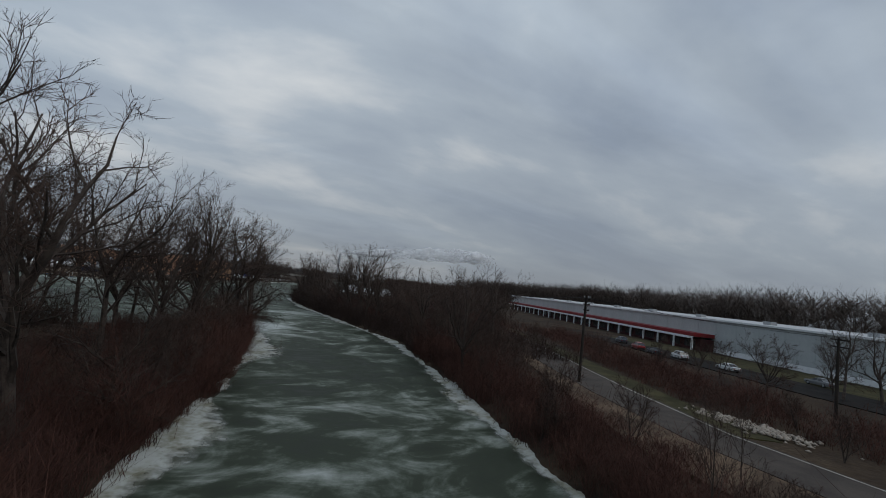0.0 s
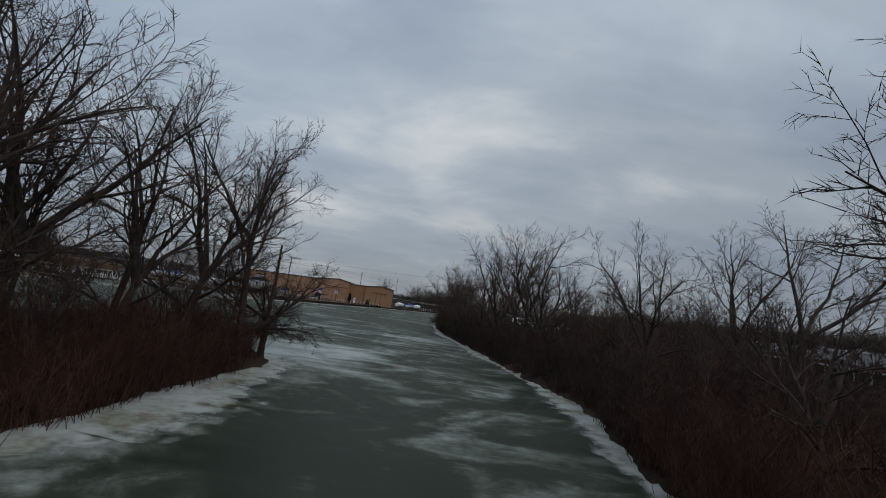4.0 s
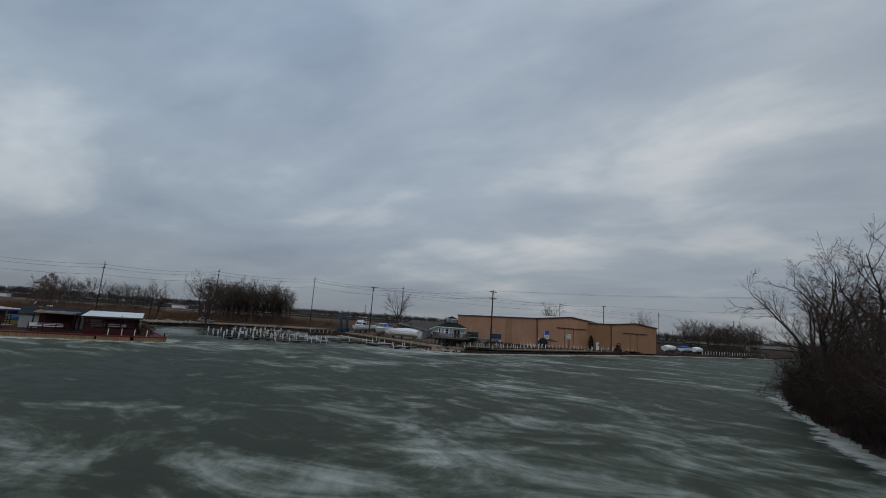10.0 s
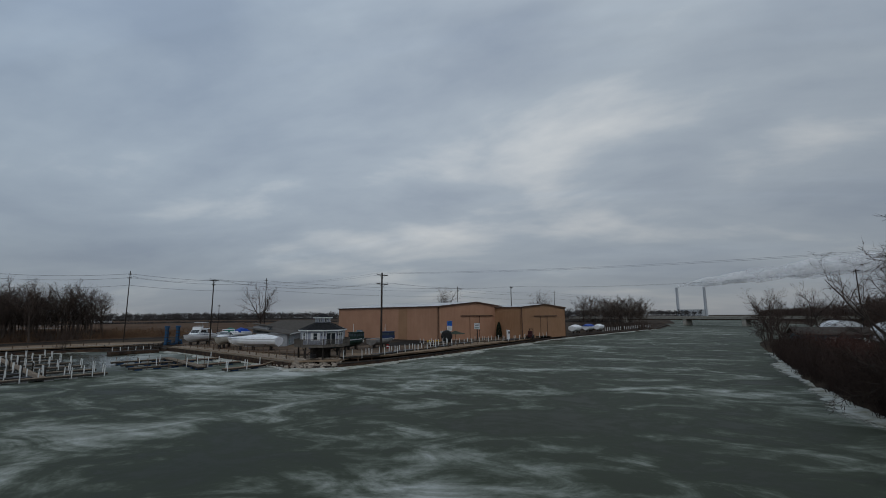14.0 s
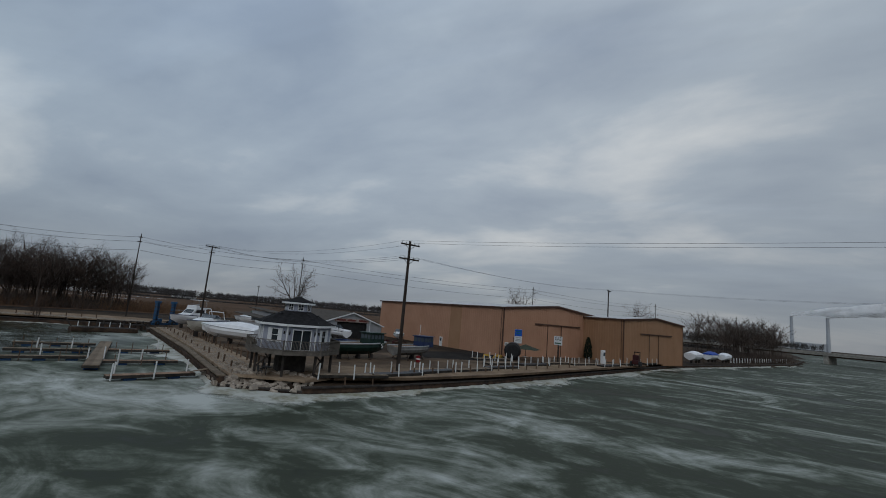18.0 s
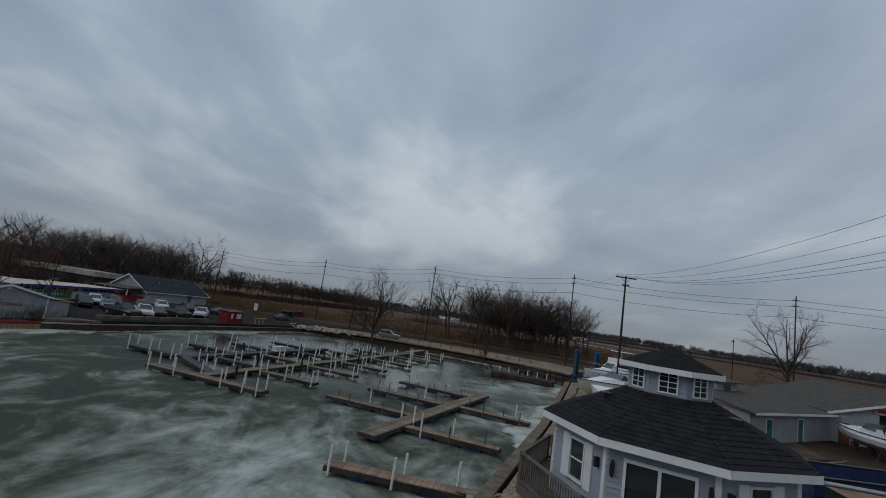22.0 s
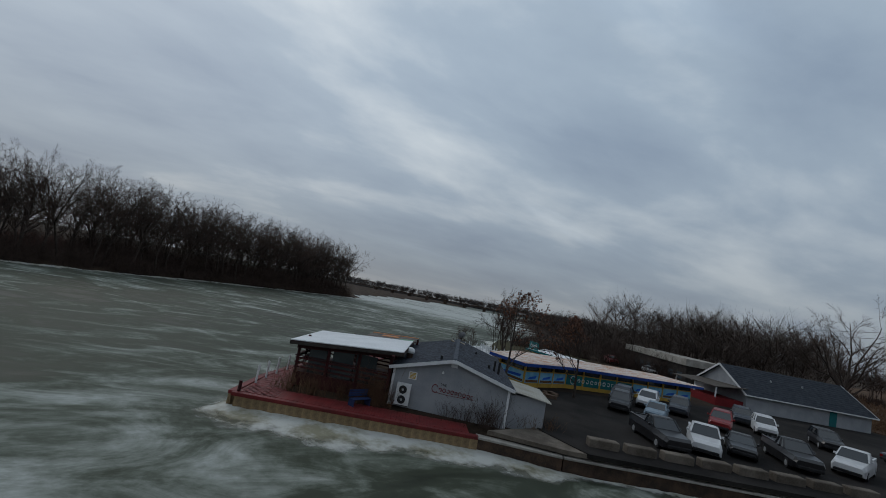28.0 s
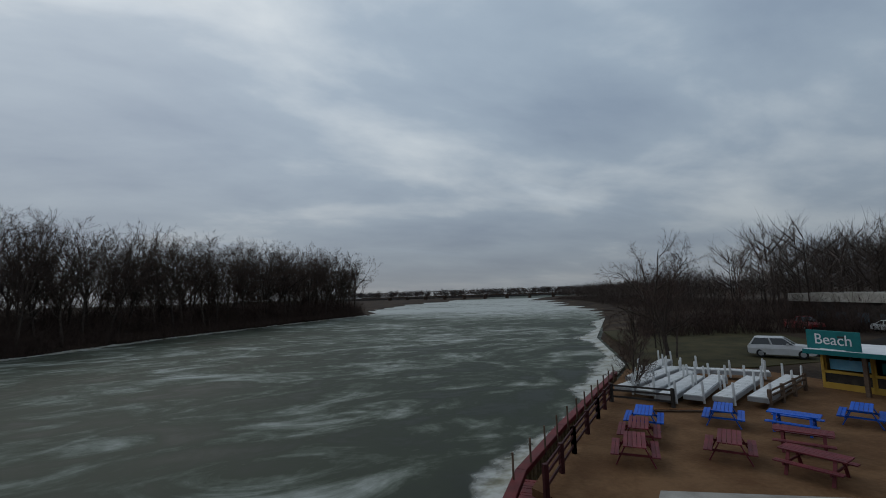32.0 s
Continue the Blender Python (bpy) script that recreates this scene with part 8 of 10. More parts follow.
# roof shingles as single pieces, the near part; the rest joined
tab = Build().box(0, 0.30, 0, 0.30, 0, 0.025).mesh("shingle", SHINGLEB)
for s in (0, 1):
    x_e, x_r = (-0.35, W_ / 2) if s == 0 else (W_ + 0.35, W_ / 2)
    z_e, z_r = EV - 0.12, PK + 0.04
    sl_ = math.hypot(x_r - x_e, z_r - z_e)
    part("roof_deck", Build().slab([(x_e, -0.35, z_e + 0.06), (x_r, -0.35, z_r + 0.06), (x_r, D_ + 0.3, z_r + 0.06), (x_e, D_ + 0.3, z_e + 0.06)], 0.1), SHINGLEB, barn)
    part("rake_board", Build().beam((x_e, -0.37, z_e - 0.03), (x_r, -0.37, z_r - 0.03), 0.05, 0.22), TRIM, barn, "white rake board")
    ang = math.degrees(math.atan2(z_r - z_e, x_r - x_e)) if s == 0 else math.degrees(math.atan2(z_r - z_e, x_e - x_r))
    rest = Build()
    rows, cols = int(sl_ / 0.145), int((D_ + 0.6) / 0.20)
    for i in range(rows):
        for j in range(cols):
            u, v = 0.145 * i / sl_, -0.33 + 0.20 * j + 0.067 * (i % 3)
            dx = x_r - x_e
            p0 = Vector((x_e + dx * u, v, z_e + (z_r - z_e) * u + 0.062))
            p1 = Vector((x_e + dx * min(1, u + 0.155 / sl_), v, z_e + (z_r - z_e) * min(1, u + 0.155 / sl_) + 0.062))
            k = Vector((0, 0.19, 0))
            up = Vector((0, 0, 0.022))
            rest.add([p0 + up, p0 + k + up, p1 + k + up * 0.3, p1 + up * 0.3, p0, p0 + k], [(0, 1, 2, 3) if s == 0 else (3, 2, 1, 0), (4, 5, 1, 0), (4, 0, 3), (5, 2, 1)])
    rs = part("shingles", rest, None, barn, "slate-blue shingles of mixed shades")
    rs.data.materials.append(material("slate_shingle_mix", (0.022, 0.027, 0.037), (0.046, 0.054, 0.068), 2.2, 0.95, fine=60, vary=0.42, bump=0.3, island=True))
    rs["kind"] = "stuff"
part("ridge_cap", Build().beam((W_ / 2, -0.35, PK + 0.13), (W_ / 2, D_ + 0.3, PK + 0.13), 0.3, 0.05), SHINGLEB, barn)
for x, y, h in ((7.0, 4.2, 0.85), (7.3, 3.6, 0.95), (6.6, 4.4, 0.35), (5.7, 10.2, 0.3), (3.0, 0.5, 0.38)):
    part("flue", Build().tube([(x, y, g_(x) - 0.1), (x, y, g_(x) + h)], 0.09, 9), BLACKM, barn, "black roof flue")
vent = part("roof_fan", Build().tube([(0.55, 2.9, g_(0.55) - 0.1), (0.55, 2.9, g_(0.55) + 0.45)], 0.24, 12), RUST, barn, "roof fan with a white cap")
part("fan_cap", Build().tube([(0.55, 2.9, g_(0.55) + 0.45), (0.55, 2.9, g_(0.55) + 0.6), (0.55, 2.9, g_(0.55) + 0.78), (0.55, 2.9, g_(0.55) + 0.86)], [0.3, 0.34, 0.26, 0.08], 14), PVC, vent)
for x, y in ((3.5, 14.3), (4.3, 13.8)):
    part("skylight", Build(pose(x, y, g_(x) + 0.1, 0, 17, 0)).box(-0.3, 0.3, -0.25, 0.25, -0.05, 0.06, 0.02), material("tan_vent", (0.30, 0.26, 0.19), None, 2, 0.7), barn, "tan roof hatch")
dish = thing("satellite_dish", BM @ pose(4.2, 15.2, g_(4.2) + 0.05) @ Matrix.Diagonal((0.72, 0.72, 0.72, 1)), "grey satellite dish on the roof", "satellite dish")
part("stand", Build().tube([(0, 0, 0), (0, 0, 0.7)], 0.04, 6), BLACKM, dish)
part("bowl", Build(pose(0, 0, 0.95, 60, 0, 200)).loft([[(r * math.cos(a), r * math.sin(a), h) for a in np.linspace(0, 6.2832, 17)[:-1]] for r, h in ((0.08, 0.0), (0.3, 0.05), (0.5, 0.14), (0.52, 0.13), (0.3, 0.03), (0.06, -0.02))], cap=True), GREYM, dish)
part("feed_arm", Build().tube([(0, 0, 0.55), (0.3, 0.35, 1.1)], 0.02, 5), BLACKM, dish)
# faded red script on the gable, drawn as strokes
script = [(2.95, 0.26, 40, 320), (3.32, 0.10, -80, 200), (3.58, 0.12, 20, 380), (3.86, 0.11, -170, 120), (4.14, 0.12, 0, 330), (4.40, 0.09, 100, 460), (4.66, 0.13, -60, 240), (4.95, 0.12, 30, 400), (5.24, 0.11, -150, 150), (5.50, 0.10, 60, 300)]
for i, (x, rr, a0, a1) in enumerate(script):
    pts = [(x + 0.8 * rr * math.cos(radians(q)), -0.05, 1.42 - 0.012 * i + rr * math.sin(radians(q))) for q in np.linspace(a0, a1, 12)]
    part("sign_stroke", Build().tube(pts, 0.024, 5), REDPAINT, barn, "faded red painted lettering stroke")
part("sign_stroke", Build().tube([(2.9, -0.05, 1.2), (3.8, -0.05, 1.13), (5.6, -0.05, 1.16)], 0.014, 5), REDPAINT, barn, "faded red underline")
text_mesh("lettering", "THE", 0.22, BLACKM, BM.inverted() @ BM @ pose(3.5, -0.045, 1.74, 90, 0, 0), barn)
ac = thing("air_conditioner", BM @ pose(0.45, -0.65, 0), "cream two-fan air conditioning unit", "air conditioner")
part("cabinet", Build().box(0, 0.95, 0, 0.38, 0.05, 1.42, 0.02), PVC, ac)
for z in (0.4, 1.05):
    fan = part("fan_guard", Build().tube([(0.45, -0.03, z), (0.45, 0.0, z)], 0.27, 16), BLACKM, ac, "black round fan guard")
    part("fan_hub", Build().tube([(0.45, -0.05, z), (0.45, -0.03, z)], 0.08, 10), GREYM, fan)
part("foot", Build().box(0.05, 0.9, 0.05, 0.33, 0, 0.05), RUST, ac)
# lean-to shed
ln_ = thing("lean_to_shed", BM @ pose(8.05, 0.35, 0), "low grey lean-to with a ribbed white roof", "shed")
part("front_wall", Build().box(0, 2.4, 0, 0.1, -0.2, 2.0), SIDINGG, ln_)
part("side_wall", Build().box(2.3, 2.4, 0.1, 4.4, -0.2, 1.85), SIDINGG, ln_)
part("rear_wall", Build().box(0.1, 2.3, 4.3, 4.4, -0.2, 2.0), SIDINGG, ln_)
rb = ribbed([Vector(p) for p in ((0, -0.3, 2.3), (2.7, -0.3, 1.95), (2.7, 4.7, 1.95), (0, 4.7, 2.3))], 12, 0.012, 0.035, 0.05)
part("roof", rb, LEANROOF, ln_, "dirty white ribbed metal roof")

# covered deck with the white metal roof
pv_ = thing("covered_deck", Matrix.Identity(4), "dark red timber deck under a white metal roof", "pavilion")
q = [Vector((-88.2, 94.5, 3.98)), Vector((-95.0, 98.2, 4.62)), Vector((-98.4, 91.0, 4.58)), Vector((-91.6, 86.9, 3.92))]
rf = ribbed(q, 22, 0.004, 0.010, 0.06)
part("metal_roof", rf, WHITEM, pv_, "white ribbed metal roof")
for a, b in ((0, 1), (1, 2), (2, 3), (3, 0)):
    part("fascia", Build().beam(q[a] - Vector((0, 0, 0.22)), q[b] - Vector((0, 0, 0.18)), 0.08, 0.22), DARKW, pv_, "dark fascia board")
# unseen dark sheet, added below the white roof to darken the deck
part("ceiling_boards", Build().slab([q[0] - Vector((0, 0, 0.09)), q[1] - Vector((0, 0, 0.09)), q[2] - Vector((0, 0, 0.09)), q[3] - Vector((0, 0, 0.09))], 0.04), REDWOOD, pv_, "added dark red sheet that keeps the deck below dark")
fl_ = [(-88.8, 94.3), (-94.6, 97.2), (-97.7, 90.9), (-91.8, 87.5)]
part("floor", Build().prism(fl_, 1.0, 1.9), REDWOOD, pv_)
for i in range(4):
    (ax, ay), (bx, by) = fl_[i], fl_[(i + 1) % 4]
    for f in (0.02, 0.34, 0.67):
        x, y = ax + (bx - ax) * f, ay + (by - ay) * f
        part("post", Build(pose(x, y, 0)).box(-0.09, 0.09, -0.09, 0.09, 1.9, 3.8 if i in (0, 3) and f < 0.5 else 4.1, 0.01), REDWOOD, pv_)
    if i != 1:
        for z in (2.2, 2.5, 2.8):
            part("rail", Build().beam((ax, ay, z), (bx, by, z), 0.05, 0.12), REDWOOD, pv_)
        part("handrail", Build().beam((ax, ay, 2.95), (bx, by, 2.95), 0.16, 0.05), REDWOOD, pv_)
for a, b, za, zb in ((0, 1, 3.62, 4.2), (3, 0, 3.58, 3.62), (2, 3, 4.16, 3.58)):
    part("header_beam", Build().beam((*fl_[a], za), (*fl_[b], zb), 0.1, 0.42), REDWOOD, pv_, "dark red header board")
for a, b, zt in (((-89.5, 92.8), (-90.5, 90.6), 2.78), ((-95.2, 86.2), (-97.2, 82.5), 2.30)):
    L = math.hypot(b[0] - a[0], b[1] - a[1])
    bn_ = thing("banner", at_wall(*a, (b[0] - a[0]) / L, (b[1] - a[1]) / L), "white banner with dark lettering on the deck rail", "banner", "deck banners")
    part("sheet", Build().box(0, L, -0.16, -0.13, zt - 0.55, zt, 0.01), TRIM, bn_)
    for k in range(int(L / 0.75)):
        part("text_bar", Build().box(0.2 + 0.75 * k, 0.75 + 0.75 * k, -0.17, -0.16, zt - 0.38, zt - 0.16), BLACKM, bn_)
rail_ = thing("porch_rail", Matrix.Identity(4), "dark red timber rail of the old porch", "railing")
for zz in (1.35, 1.65, 1.95, 2.2):
    part("rail", Build().beam((-94.9, 86.9, zz), (-97.4, 82.5, zz), 0.05, 0.12), REDWOOD, rail_)
for f in (0.0, 0.33, 0.66, 1.0):
    part("post", Build(pose(-94.9 - 2.5 * f, 86.9 - 4.4 * f, 0.9)).box(-0.06, 0.06, -0.06, 0.06, 0, 1.4, 0.01), REDWOOD, rail_)
for i in range(7):
    f = (i + 0.5) / 7
    a_, b_ = Vector((*fl_[0], 3.74)).lerp(Vector((*fl_[3], 3.68)), f), Vector((*fl_[1], 4.34)).lerp(Vector((*fl_[2], 4.30)), f)
    part("rafter", Build().beam(a_, b_, 0.08, 0.2), REDWOOD, pv_)
# curtains in dark glass: the deck's inner shade is put into their colour
for i, f in enumerate((0.25, 0.5, 0.75)):
    x, y = fl_[0][0] + (fl_[1][0] - fl_[0][0]) * f, fl_[0][1] + (fl_[1][1] - fl_[0][1]) * f
    part("vinyl_curtain", Build(pose(x, y, 0, 0, 0, heading(fl_[1][0] - fl_[0][0], fl_[1][1] - fl_[0][1]))).box(-0.75, 0.7, 0.05, 0.07, 1.95, 3.8), DARKG, pv_, "vinyl weather curtain darkened like the shaded deck")
# old corrugated roof behind it
br2 = thing("old_porch", Matrix.Identity(4), "porch with an old brown corrugated roof patched in orange", "porch")
q = [Vector((-94.9, 87.4, 3.85)), Vector((-98.7, 89.8, 4.15)), Vector((-101.3, 85.1, 4.2)), Vector((-97.3, 82.9, 3.95))]
rf = ribbed(q, 24, 0.012, 0.03, 0.05)
part("metal_roof", rf, OLDROOF, br2)


def on_q(u, v, dz):
    return q[0].lerp(q[1], u).lerp(q[3].lerp(q[2], u), v) + Vector((0, 0, dz))


part("patch", Build().slab([on_q(0.28, 0.62, 0.055), on_q(0.62, 0.62, 0.055), on_q(0.62, 0.80, 0.055), on_q(0.28, 0.80, 0.055)], 0.02), ORANGE, br2, "orange roof patch")
part("patch", Build().slab([on_q(0.7, 0.42, 0.055), on_q(0.98, 0.42, 0.055), on_q(0.98, 0.54, 0.055), on_q(0.7, 0.54, 0.055)], 0.02), GREENPATCH, br2, "pale green roof patch")
part("roof_edge", Build().beam(q[3] + Vector((0, 0, 0.04)), q[2] + Vector((0, 0, 0.04)), 0.3, 0.05), ORANGE, br2, "orange edge strip")
for p in q:
    part("post", Build(pose(p.x * 0.995 - 0.48, p.y * 0.998 + 0.17, 0)).box(-0.08, 0.08, -0.08, 0.08, 0.9, p.z - 0.05, 0.01), REDWOOD, br2)
part("back_wall", Build().beam((-98.5, 89.2, 2.5), (-100.9, 85.0, 2.5), 0.1, 3.2), REDWOOD, br2)
part("pipe_rail", Build().tube([(-93.9, 88.0, 3.6), (-94.2, 87.6, 4.1), (-94.5, 87.2, 4.05), (-94.9, 86.9, 3.7)], 0.05, 6), RUST, br2)
# planting bed and bench on the deck
S, H = along([(-87.2, 95.6), (-94.6, 98.6)], 0.1, 1.2, 0.40, 41, 0.7, 1.7)
S[:, 2] = 0.95
brush("planting_bed", S, H, REED, 41, "dry red-brown grasses in the deck bed", stems=9, wide=0.5, r=0.01, category="plants")
S, H = along([(-97.6, 100.4), (-101.0, 101.8)], 0.2, 1.0, 0.45, 42, 0.8, 1.6)
S[:, 2] = 1.0
brush("wall_shrub", S, H, TWIG, 42, "bare tangled shrub against the gable wall", stems=12, wide=0.9, r=0.010, category="shrub")
S, H = along([(-103, 101.5), (-105.5, 102.6)], 0.0, 0.8, 0.5, 43, 0.6, 1.0)
S[:, 2] = 1.2
brush("wall_shrub", S, H, REED, 43, "dry weeds below the lean-to", stems=8, wide=0.6, r=0.01, category="weeds")
bn = thing("bench", pose(-92.7, 98.15, 0.95, 0, 0, -156), "blue plank bench on the red deck", "bench")
for i in range(3):
    part("seat_slat", Build().box(-0.75, 0.75, -0.25 + 0.16 * i, -0.11 + 0.16 * i, 0.42, 0.45, 0.005), BLUEHULL, bn)
    part("back_slat", Build().box(-0.75, 0.75, 0.25, 0.28, 0.52 + 0.15 * i, 0.64 + 0.15 * i, 0.005), BLUEHULL, bn)
for x in (-0.65, 0.65):
    part("leg", Build().box(x - 0.03, x + 0.03, -0.25, 0.27, 0, 0.42), BLUEHULL, bn)

# ---------------- mural building ----------------
mu = thing("mural_building", Matrix.Identity(4), "long low building with yellow and teal mural and rusty roof", "building")
wall_pts = [(-111.9, 84.0), (-112.3, 88.2), (-119.4, 86.2), (-138.6, 87.6)]
roof_poly = [(-110.9, 83.2), (-111.5, 89.1), (-119.4, 87.2), (-139.4, 88.6), (-139.4, 81.5), (-126, 78.6), (-118, 78.2)]
part("roof", Build().prism(roof_poly, 3.72, 3.84), RUSTROOF, mu, "flat white roof streaked with rust")
for i in range(len(roof_poly)):
    a, b = roof_poly[i], roof_poly[(i + 1) % len(roof_poly)]
    part("fascia", Build().beam((*a, 3.66), (*b, 3.66), 0.08, 0.30), FASCIAB, mu, "bright blue fascia")
# dark brown block: the interior's shade is put into its colour
part("core", Build().prism([(-112.6, 84.2), (-112.9, 87.6), (-119.4, 85.8), (-138.4, 87.2), (-138.4, 82.4), (-126, 79.6), (-118.4, 79.2)], 1.2, 3.7), BROWNT, mu, "dark core in place of the shaded interior")
for (a, b) in zip(wall_pts[:-1], wall_pts[1:]):
    L = math.hypot(b[0] - a[0], b[1] - a[1])
    m = at_wall(*a, (b[0] - a[0]) / L, (b[1] - a[1]) / L)
    w = part("painted_wall", Build(m).box(0, L, 0, 0.12, 1.2, 2.95), YELLOW, mu, "yellow painted half wall")
    n = int(L / 2.3)
    for i in range(n):
        x0, x1 = L * i / n + 0.12, L * (i + 1) / n - 0.12
        teal = L > 10 and i < 4
        part("mural_panel", Build(m).box(x0, x1, -0.03, 0.0, 1.75, 2.85), TEAL if teal else SKYBLUE, w, "teal painted panel" if teal else "sky-blue beach mural panel")
        if not teal:
            part("painted_shape", Build(m).box(x0 + 0.1, x1 - 0.1, -0.036, -0.03, 1.8, 2.05), SANDM, w, "painted strip of sand")
            part("painted_shape", Build(m).add([(x0 + 0.4, -0.036, 2.1), (x1 - 0.5, -0.036, 2.2), (x1 - 0.3, -0.036, 2.5), (x0 + 0.7, -0.036, 2.35)], [(0, 1, 2, 3)]), BLUEPAINT, w, "painted blue wave")
        part("post", Build(m).box(L * i / n - 0.08, L * i / n + 0.08, -0.06, 0.1, 1.2, 3.7), YELLOW, mu)
    # dark strip drawn for the shade in the open gap below the roof
    part("window_band", Build(m).box(0, L, 0.14, 0.16, 2.95, 3.55), DARKG, mu, "dark glass strip for the shaded gap under the roof")
    if L > 10:
        for i, (x, rr, a0, a1) in enumerate(script):
            pts = [(0.9 + (x - 2.9) * 2.2 + 1.4 * rr * math.cos(radians(q)), -0.05, 2.32 + 1.7 * rr * math.sin(radians(q))) for q in np.linspace(a0, a1, 12)]
            part("sign_stroke", Build(m).tube(pts, 0.045, 5), TRIM, w, "white painted lettering stroke")
for i, x in enumerate((-114.6, -116.0, -116.5)):
    solid("wood_pallet", Build(pose(-113.6 + 0.4 * i, 91.0 + 0.5 * i, 1.36, 0, 0, 30 * i)).box(-0.6, 0.6, -0.5, 0.5, 0.0, 0.14).box(-0.6, 0.6, -0.5, 0.5, 0.16, 0.3), POSTW, "weathered wooden pallet on the asphalt", "pallet", "pallets")

# ---------------- gabled house behind the lot ----------------
HM2 = at_wall(-150.0, 87.6, -0.943, 0.33, 1.3)
hs = thing("bar_house", HM2, "pale grey gabled house with a dark blue-grey roof", "house")
L_h, W_h, EV, PK = 19.0, 10.5, 2.4, 5.6
lapb = lambda m, x1, zf, holes=(): lap_wall(Build(m), 0, x1, zf, course=0.25, holes=holes)
part("front_wall", lapb(pose(0, 0, 0), L_h, lambda x: EV), SIDINGG, hs)
part("rear_wall", Build().box(0, L_h, W_h - 0.15, W_h, -0.3, EV), SIDINGG, hs)
gz2 = lambda x: EV + (PK - EV) * (1 - abs(x - W_h / 2) / (W_h / 2))
part("gable_wall", lapb(pose(0, W_h, 0, 0, 0, -90), W_h, gz2), SIDINGG, hs)
part("gable_wall", lapb(pose(L_h, 0, 0, 0, 0, 90), W_h, gz2), SIDINGG, hs)
part("door", Build().box(12.5, 13.6, -0.07, -0.035, 0, 2.1), TEAL, hs, "dark teal door")
for s in (0, 1):
    ya, za, yb, zb = (-0.5, EV - 0.25, W_h / 2, PK) if s == 0 else (W_h + 0.5, EV - 0.25, W_h / 2, PK)
    ends = []
    for x in (-0.5, L_h + 0.5):
        up_ = []
        for i in range(14):
            for f, dz in ((i / 14, 0.12), ((i + 1) / 14, 0.09)):
                up_.append((x, ya + (yb - ya) * f, za + (zb - za) * f + dz))
        ends.append(up_ + [(x, yb, zb), (x, ya, za)])
    rb = Build().loft(ends if s else ends[::-1])
    part("roof", rb, SHINGLEB, hs, "dark blue-grey shingle roof")
    for x in (-0.5, L_h + 0.5):
        part("rake_board", Build().beam((x, ya, za), (x, yb, zb), 0.05, 0.25), TRIM, hs)
part("gutter", Build().box(-0.5, L_h + 0.5, -0.62, -0.5, EV - 0.28, EV - 0.14), TRIM, hs)
for x in (6.0, 11.0):
    part("flue", Build().tube([(x, 3, 3.6), (x, 3, 4.6)], 0.1, 8), GREYM, hs)
pr = part("porch", Build().box(-4.2, 0, 0.5, 9.5, -0.2, 1.1), REDPAINT, hs, "dark red porch wall")
part("porch_roof", Build().slab([(-4.6, 0.2, 2.6), (0.2, 0.2, 3.0), (0.2, 9.8, 3.0), (-4.6, 9.8, 2.6)], 0.1), SHINGLET, pr)
for y in (0.6, 5, 9.4):
    part("porch_post", Build().box(-4.2, -4.05, y - 0.07, y + 0.07, 1.1, 2.6), TRIM, pr)
sgn2 = thing("road_sign", pose(-163, 108, 1.35, 0, 0, 40), "pale square sign board on two posts", "sign")
part("board", Build().box(-0.9, 0.9, -0.05, 0.05, 0.9, 2.6, 0.02), TRIM, sgn2)
part("text_bar", Build().box(-0.6, 0.6, -0.06, -0.05, 1.9, 2.2), YELLOW, sgn2)
part("text_bar", Build().box(-0.6, 0.6, -0.06, -0.05, 1.3, 1.6), GREYM, sgn2)
for x in (-0.7, 0.7):
    part("post", Build().box(x - 0.05, x + 0.05, -0.05, 0.05, 0, 0.9), DARKW, sgn2)
# red booth
RB = at_wall(-126.4, 113.4, -0.9, 0.436, 1.30) @ Matrix.Diagonal((0.84, 0.84, 0.9, 1))
bo = thing("red_booth", RB, "small red booth with white window notices by the water", "booth")
part("wall_block", Build().box(0, 4.4, -0.2, 2.2, 0, 2.2, 0.03), REDPAINT, bo)
part("roof", Build().slab([(-0.2, -0.5, 2.25), (4.6, -0.5, 2.25), (4.6, 2.5, 2.45), (-0.2, 2.5, 2.45)], 0.1), BROWNT, bo)
for i, x in enumerate((0.5, 1.3, 2.4, 3.1, 3.8)):
    part("notice", Build().box(x, x + 0.5, 2.2, 2.23, 1.0, 1.75), TRIM, bo, "white notice")
    part("text_bar", Build().box(x + 0.08, x + 0.42, 2.23, 2.24, 1.3, 1.45), REDPAINT, bo)
for x in (0.9, 2.5, 3.2):
    part("notice", Build().box(x, x + 0.55, -0.23, -0.2, 0.9, 1.8), TRIM, bo, "white notice")
    part("text_bar", Build().box(x + 0.1, x + 0.45, -0.24, -0.23, 1.35, 1.5), REDPAINT, bo)
yt = thing("yellow_trestle", at_wall(-132.0, 116.8, -0.9, 0.436, 1.2), "yellow timber trestle by the booth", "trestle")
for i in range(3):
    part("leg", Build().beam((i * 1.1, 0, 0), (i * 1.1, 0, 1.2), 0.14, 0.14), YELLOW, yt)
part("top", Build().beam((-0.3, 0, 1.2), (2.8, 0, 1.2), 0.3, 0.12), YELLOW, yt)
# concrete blocks along the lot
for i in range(8):
    f = i / 8
    x, y = -105.5 - 17.5 * f, 105.2 + 7.4 * f
    solid("concrete_block", Build(at_wall(x, y, -0.92, 0.39, 1.3)).box(0, 1.9, 0.5, 1.2, 0, 0.55, 0.05), STAINC, "stained concrete barrier block", "barrier", "barrier blocks")
# bank fence behind the basin
fp = [(-146, 128.5), (-143, 139.5), (-140.2, 151.5), (-132.8, 164.6), (-126, 172)]
